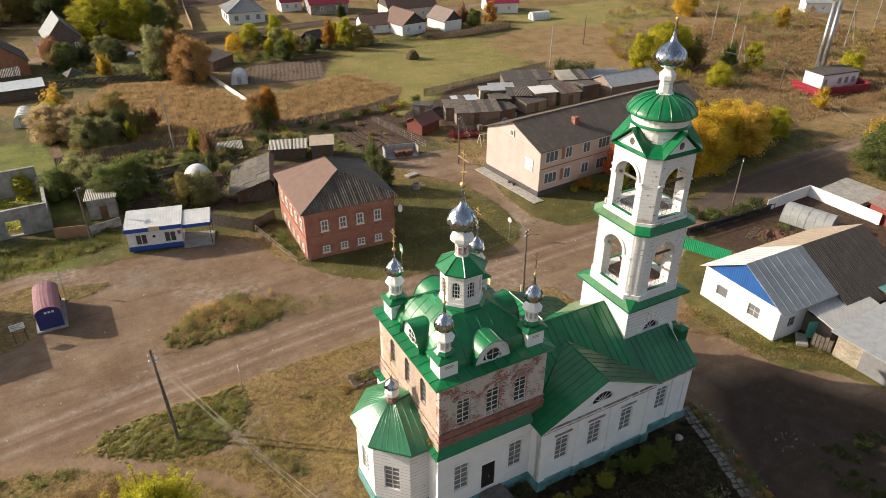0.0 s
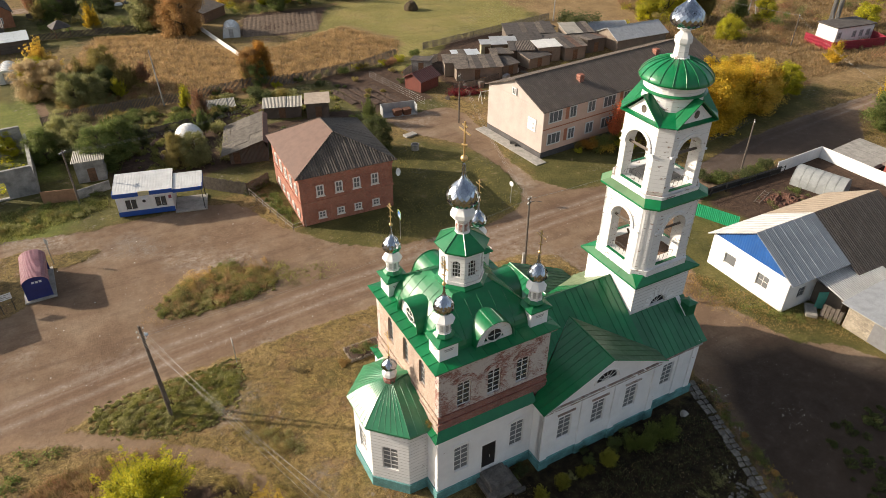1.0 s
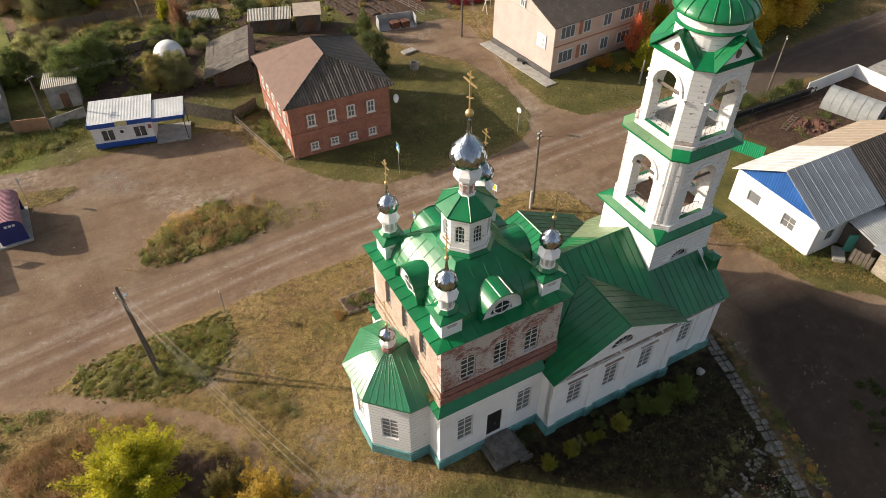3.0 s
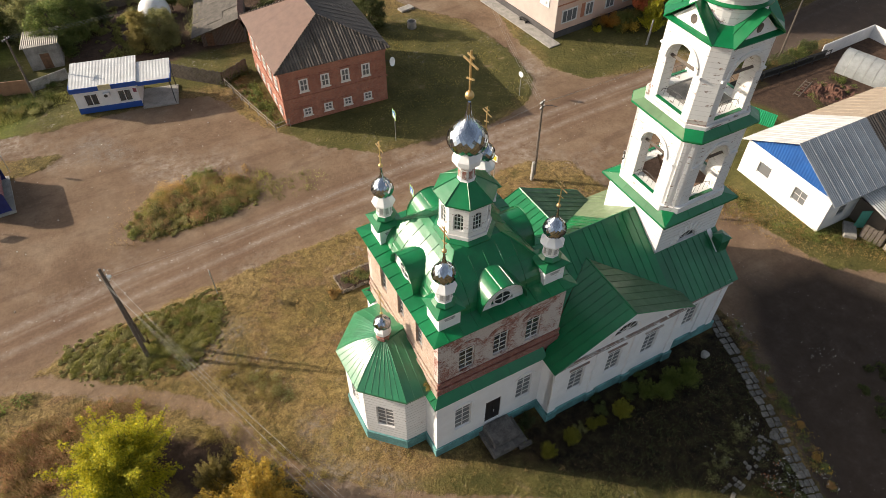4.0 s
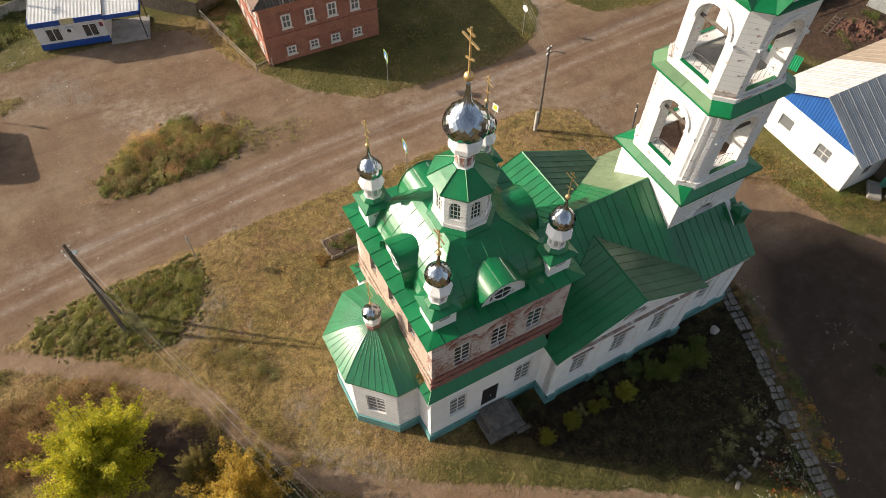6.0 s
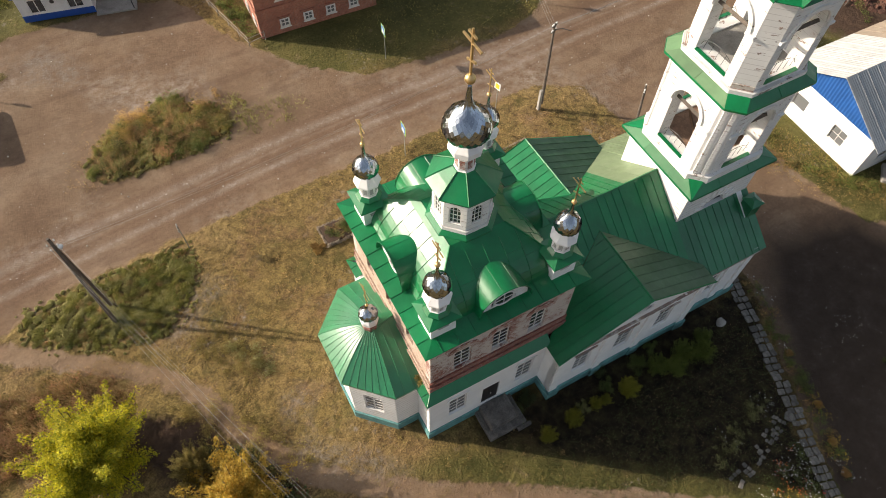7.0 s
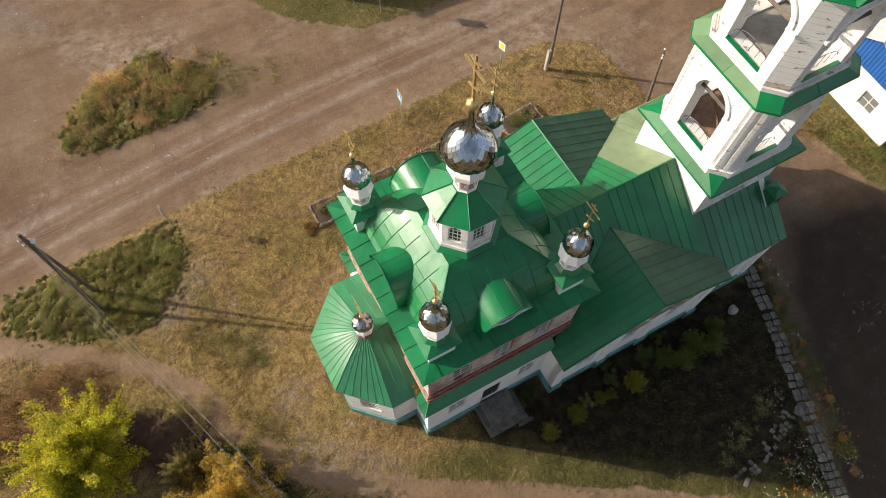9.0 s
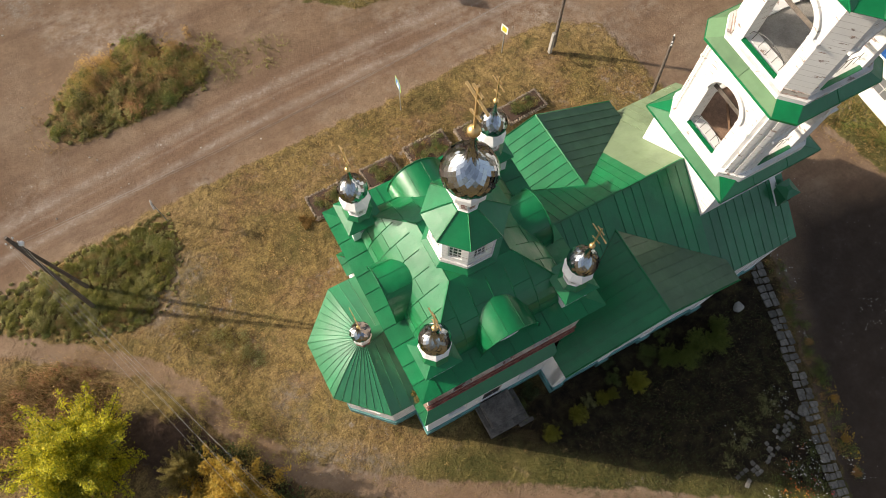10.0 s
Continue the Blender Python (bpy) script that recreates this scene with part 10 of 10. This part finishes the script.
# village trees
for x, y, h, wd, c, k in ((11.4, 190, 10.4, 1.3, "lime", 2), (19.6, 185.5, 9.6, 1.3, "lime", 0), (23.6, 186, 8.4, 1.0, "green", 2), (28.1, 189, 9.0, 0.9, "olive", 0), (23.4, 142.0, 8.8, 1.1, "amber", 2), (18.7, 148.6, 9.8, 1.05, "grey", 0), (21.0, 147.4, 9.0, 0.9, "amber", 0),
                          (-1.6, 123.0, 8.0, 1.0, "gold", 1), (-3.4, 119.6, 6.0, 1.1, "beige", 2), (-0.6, 117.0, 6.0, 1.05, "beige", 0), (1.4, 113.6, 5.0, 1.15, "grey", 2), (4.2, 112.4, 4.6, 1.2, "grey", 0), (3.0, 119.0, 5.6, 1.1, "olive", 1), (6.4, 120.0, 6.2, 0.95, "olive", 2), (7.6, 112.8, 3.6, 1.05, "lime", 3), (9.4, 116.0, 4.6, 1.1, "olive", 1), (11.8, 117.6, 4.0, 1.2, "rust", 3), (6.0, 115.4, 4.6, 1.2, "dark", 0), (-2.8, 121.2, 5.8, 1.0, "lime", 2), (8.4, 153.0, 5.2, 1.0, "yellow", 1), (2.1, 164.0, 5.5, 1.1, "green", 2), (5.8, 164.0, 5.8, 0.9, "dark", 1), (12.0, 166.5, 4.6, 1.2, "dark", 2),
                          (28.9, 109.8, 6.4, 0.9, "orange", 0), (27.4, 110.0, 5.8, 0.85, "amber", 2), (26.4, 109.2, 4.6, 0.8, "olive", 3), (28.0, 108.4, 4.0, 0.95, "green", 2), (41.3, 163.5, 5.6, 1.0, "lime", 2), (48.7, 168.0, 5.8, 0.9, "lime", 0), (46.6, 151.5, 5.4, 1.1, "lime", 1), (51.5, 150.0, 4.6, 1.1, "green", 3), (57.0, 153.5, 7.4, 0.75, "orange", 1), (61.9, 155.0, 6.0, 1.0, "lime", 0), (65.6, 153.0, 5.0, 1.2, "olive", 2), (44.5, 150.0, 4.4, 1.2, "green", 0),
                          (2.4, 90.4, 5.4, 1.15, "green", 2), (5.0, 92.4, 5.0, 1.15, "green", 0), (-1.6, 97.0, 5.0, 1.1, "grey", 0), (0.4, 94.4, 5.0, 1.1, "grey", 2), (4.2, 96.6, 4.2, 1.2, "green", 1), (-3.8, 95.4, 4.4, 1.1, "green", 2), (7.5, 93.0, 3.8, 1.1, "dark", 3), (10.8, 86.0, 4.2, 1.1, "olive", 0), (12.8, 85.6, 4.2, 1.15, "grey", 2), (15.6, 93.2, 4.2, 0.9, "green", 3), (16.4, 98.4, 5.4, 0.75, "rust", 1), (15.6, 103.4, 4.2, 0.8, "lime", 1), (37.4, 86.2, 4.0, 0.85, "green", 1), (34.6, 77.5, 5.0, 0.9, "dark", 2), (-8.0, 99.5, 3.4, 1.2, "lime", 0),
                          (75.8, 60.4, 8.8, 0.95, "yellow", 2), (79.0, 61.6, 8.8, 1.0, "yellow", 2), (82.4, 61.8, 8.0, 1.05, "yellow", 0), (86.0, 62.4, 8.2, 1.1, "yellow", 1), (89.8, 63.0, 7.4, 1.15, "gold", 2), (93.4, 62.8, 6.6, 1.2, "yellow", 3), (97.4, 64.2, 5.4, 1.25, "lime", 1), (101.4, 65.4, 4.2, 1.3, "lime", 2), (85.0, 66.6, 7.4, 1.1, "yellow", 2), (91.0, 67.4, 6.6, 1.15, "gold", 0), (72.2, 60.6, 8.2, 0.9, "yellow", 0), (69.4, 61.4, 7.4, 0.8, "gold", 2), (79.0, 67.5, 7.6, 1.0, "yellow", 1), (100.8, 47.2, 7.4, 1.15, "green", 2), (104.8, 47.0, 7.0, 1.1, "grey", 0), (98.0, 44.0, 6.0, 1.1, "dark", 1), (108.5, 53.4, 5.6, 0.9, "yellow", 3),
                          (113.2, 104.0, 9.4, 1.05, "lime", 2), (117.0, 102.5, 8.8, 1.0, "lime", 0), (120.5, 100.5, 8.0, 0.9, "olive", 1), (110.0, 106.0, 7.0, 1.0, "lime", 0), (114.1, 88.5, 4.6, 1.2, "lime", 2), (129.1, 92.5, 6.0, 1.0, "lime", 0), (126.0, 96.0, 6.4, 0.9, "green", 1), (162.2, 142.0, 7.0, 1.1, "yellow", 2), (173.1, 118.2, 5.0, 1.1, "yellow", 0), (145.7, 81.0, 4.6, 1.3, "lime", 2), (119.0, 69.4, 4.4, 1.1, "yellow", 1), (100.3, 67.4, 4.0, 1.2, "green", 3),
                          (107.0, 161.0, 5.0, 1.0, "orange", 0), (72.0, 183.0, 5.0, 1.0, "dark", 1), (100.0, 158.0, 4.4, 1.1, "green", 2), (98.0, 160.5, 6.0, 0.9, "rust", 1)):
    tree(x, y, h, wd, c, k, 47 * x % 360)
for i in range(13):
    x = rd.uniform(36, 76)
    tree(x, 150 + rd.uniform(0, 12) + 0.1 * (x - 40), rd.uniform(3.0, 4.6), rd.uniform(1.0, 1.3), rd.choice(("lime", "yellow", "olive", "green", "rust", "lime", "grey")), i % 4, 53 * i % 360, "among the far gardens")
for i in range(7):
    tree(rd.uniform(-14, 26), rd.uniform(156, 176), rd.uniform(3.4, 6), rd.uniform(1.0, 1.3), rd.choice(("olive", "green", "rust", "grey")), i % 4, 53 * i % 360, "among the far gardens")
for i in range(120):
    tree(-52 + 0.68 * i + rd.uniform(-1, 1), 207 + max(0, -40 + 0.6 * i) * 0.35 + rd.uniform(0, 1) ** 0.7 * 42, rd.uniform(6, 10), rd.uniform(0.95, 1.25), rd.choice(("dark", "olive", "rust", "olive", "green", "olive")), i % 4, 37 * i % 360, "at the wood's edge")
scrub = []
for i in range(300):
    x, y = rd.uniform(98, 200), rd.uniform(66, 165)
    if 122 < x < 143 and 69 < y < 86 or y > 60 + 1.15 * (x - 60) and x < 150:
        continue
    scrub.append((x, y, rd.uniform(0.9, 2.9), rd.choice(("lime", "olive", "olive", "green", "rust", "olive", "grey", "rust")), rd.uniform(0.9, 1.5)))
bush_mass("scrub_bushes", scrub, "bushes in the autumn scrub", 480, 0.09, 302)
for i in range(34):
    x, y = rd.uniform(4, 22), rd.uniform(99, 106)
    shrub(x, y, rd.uniform(0.7, 1.3), rd.choice(("dark", "green", "olive", "grey")), i, 31 * i % 360, "in the kitchen garden")
for i in range(26):
    x = rd.uniform(-6, 56)
    shrub(x, 107.6 + rd.uniform(-1.6, 0.6), rd.uniform(0.7, 1.5), rd.choice(("green", "olive", "rust", "grey", "lime")), i, 61 * i % 360, "along the picket fence")
for i in range(30):
    x, y = rd.uniform(38, 62), rd.uniform(88, 104)
    if 56 < x or (48 < x and 91 < y < 98):
        continue
    shrub(x, y, rd.uniform(0.4, 0.9), rd.choice(("green", "olive", "rust", "dark")), i, 61 * i % 360, "in the vegetable garden")
for i in range(40):
    x, y = rd.uniform(-16, 3), rd.uniform(78, 83.2)
    shrub(x, y, rd.uniform(0.4, 0.8), rd.choice(("green", "grey", "olive", "green")), i, 61 * i % 360, "on the verge before the kiosk", 0.7)
leaf_stuff("verge_weeds", [(-18, 77), (-8, 77.5), (0.5, 79.6), (0.5, 82.2), (-6, 82.8), (-18, 83)], 90, 110, 0.6, 0.05, LEAF["green"], 210, "green weeds on the verge before the kiosk", 0.8)
tufts("verge_grass", [(-20, 76), (-8, 76.5), (1.5, 79.0), (1.5, 82.2), (-6, 83.4), (-20, 84)], 6000, 0.45, 0.025, BLADE_GREEN, 211, "rough grass on the verge before the kiosk", 0.1)
tufts("field_grass", [(-1, 109), (30, 107.5), (54, 111), (58, 118), (52, 132), (30, 124), (22, 143), (8, 148), (0, 128)], 26000, 0.6, 0.045, BLADE_TAN, 110, "tall tan grass in the field", 0.1, 4)
tufts("meadow_grass", [(52, 118), (66, 117), (84, 119), (108, 135), (90, 148), (62, 146), (52, 132)], 9000, 0.16, 0.03, BLADE_PALE, 113, "long grass in the meadow", 0.3, 4)
tufts("scrub_grass", [(100, 66), (190, 68), (190, 130), (120, 130), (105, 100)], 24000, 0.75, 0.06, BLADE_TAN, 111, "tall tan grass in the scrub", 0.1, 4)
tufts("apron_grass", [(20.5, 60.0), (27, 56.6), (42, 55.4), (45, 60), (45.5, 68), (40, 78), (33, 80), (31, 64)], 4500, 0.16, 0.02, LEAF["olive"], 112, "short olive grass round the brick house", 0.1, 3)


# garden growth behind the kiosk and the brick house
for i in range(46):
    x, y = rd.uniform(6, 37), rd.uniform(84, 105)
    if 14.5 < x < 24 and y < 93 or 24 < x < 34 and 89 < y < 98 or x < 12 and y < 90 or 8 < x < 16 and 90 < y < 96:
        continue
    shrub(x, y, rd.uniform(0.9, 1.9), rd.choice(("dark", "green", "olive", "dark", "grey")), i, 71 * i % 360, "in the gardens behind the brick house", rd.uniform(0.8, 1.2))
hummocks("garden_grass", [(6, 84), (15, 84), (16, 97), (24, 97), (36, 92), (38, 100), (24, 105), (6, 105)], 330, 70, 0.6, 0.4, 0.03, BLADE_GREEN, 260, "rough grass in the gardens")

# ---- ploughed plot, gazebo, swing frame and clutter ----
bm = bmesh.new()
rp = random.Random(21)
for i in range(17):
    x0, y0 = 33.0 + 0.88 * i, 134.0 - 0.1 * i
    n = 22
    rows = []
    for k in range(n + 1):
        u = k / n
        x, y = x0 + 4.2 * u + rp.uniform(-0.06, 0.06), y0 + 13.2 * u
        hgt = 0.02 + rp.uniform(0, 0.06)
        rows.append([bm.verts.new(q) for q in ((x - 0.5, y, 0.0), (x, y, hgt), (x + 0.5, y, 0.0))])
    for p, q in zip(rows, rows[1:]):
        for e in (0, 1):
            bm.faces.new((p[e], p[e + 1], q[e + 1], q[e]))
tagged(solo("ploughed_plot", bm, plain("ploughed_earth", (0.13, 0.086, 0.054), 0.95, vary=0.5, scale=1.5, relief=1.0), "ploughed brown furrows in the field", "ploughed plot"), kind="stuff")
gz = thing("gazebo", "small garden gazebo with a dark pointed roof", "gazebo", 2.6, 151.0, 12)
for sx in (-1.3, 1.3):
    for sy in (-1.3, 1.3):
        bm = bmesh.new()
        tube(bm, [(sx, sy, -0.1), (sx, sy, 2.0)], 0.08, 6)
        part("post", bm, WOOD_BROWN, gz)
bm = bmesh.new()
lathe(bm, [(2.4, 2.0), (2.4, 2.08), (0.0, 3.3)], 4, phase=math.pi / 4)
part("roof", bm, DARKROOF, gz)
sw = thing("swing_frame", "white metal swing frame in the flats' yard", "swing frame", 55.3, 84.8, -4)
for x in (0, 2.4):
    for e in (-0.7, 0.7):
        bm = bmesh.new()
        tube(bm, [(x, e, -0.05), (x, 0, 1.7)], 0.045, 6)
        part("leg", bm, PANEL_W, sw)
bm = bmesh.new()
tube(bm, [(-0.1, 0, 1.7), (2.5, 0, 1.7)], 0.045, 6)
part("crossbar", bm, PANEL_W, sw)
for x in (0.8, 1.6):
    bm = bmesh.new()
    tube(bm, [(x, 0, 1.7), (x, 0.05, 0.5)], 0.03, 5)
    part("hanger", bm, PANEL_W, sw)
fence([(54.6, 91.4), (58.5, 91.0), (64.6, 92.2)], 1.0, WOOD_OLD, "low grey board fence before the sheds", 0.16, 0.02, seed=31)
fence([(49.8, 99.8), (53.4, 102.4), (58.8, 104.4)], 1.5, plain("pale_boards", (0.40, 0.33, 0.26), 0.9, vary=0.35, island=0.3), "pale board fence behind the sheds", 0.16, 0.02, seed=32)
rc = random.Random(41)
for i in range(26):
    x, y = rc.uniform(52, 84), rc.uniform(88, 101)
    k = i % 3
    bm = bmesh.new()
    if k == 0:
        box(bm, -rc.uniform(0.3, 0.9), rc.uniform(0.3, 0.9), -0.4, 0.4, 0, rc.uniform(0.4, 1.2), 0.04)
        solo("crate", bm, rc.choice((WOOD_OLD, WOOD_BROWN, GREYROOF)), "weathered crate among the sheds", "crate", pose(x, y, 0, 0, 0, rc.uniform(0, 90)), "clutter among the sheds")
    elif k == 1:
        for j in range(5):
            box(bm, -1.4 + rc.uniform(-0.3, 0.3), 1.4 + rc.uniform(-0.3, 0.3), -0.5 + 0.2 * j, -0.34 + 0.2 * j, 0.05 * (j % 2), 0.06 + 0.05 * (j % 2))
        tagged(solo("plank_pile", bm, WOOD_OLD, "loose pile of grey planks among the sheds", "plank pile", pose(x, y, 0, 0, 0, rc.uniform(0, 90)), "clutter among the sheds"), kind="stuff")
    else:
        bm.free()
        shrub(x, y, rc.uniform(0.6, 1.1), rc.choice(("olive", "green", "rust")), i, 31 * i, "among the sheds")
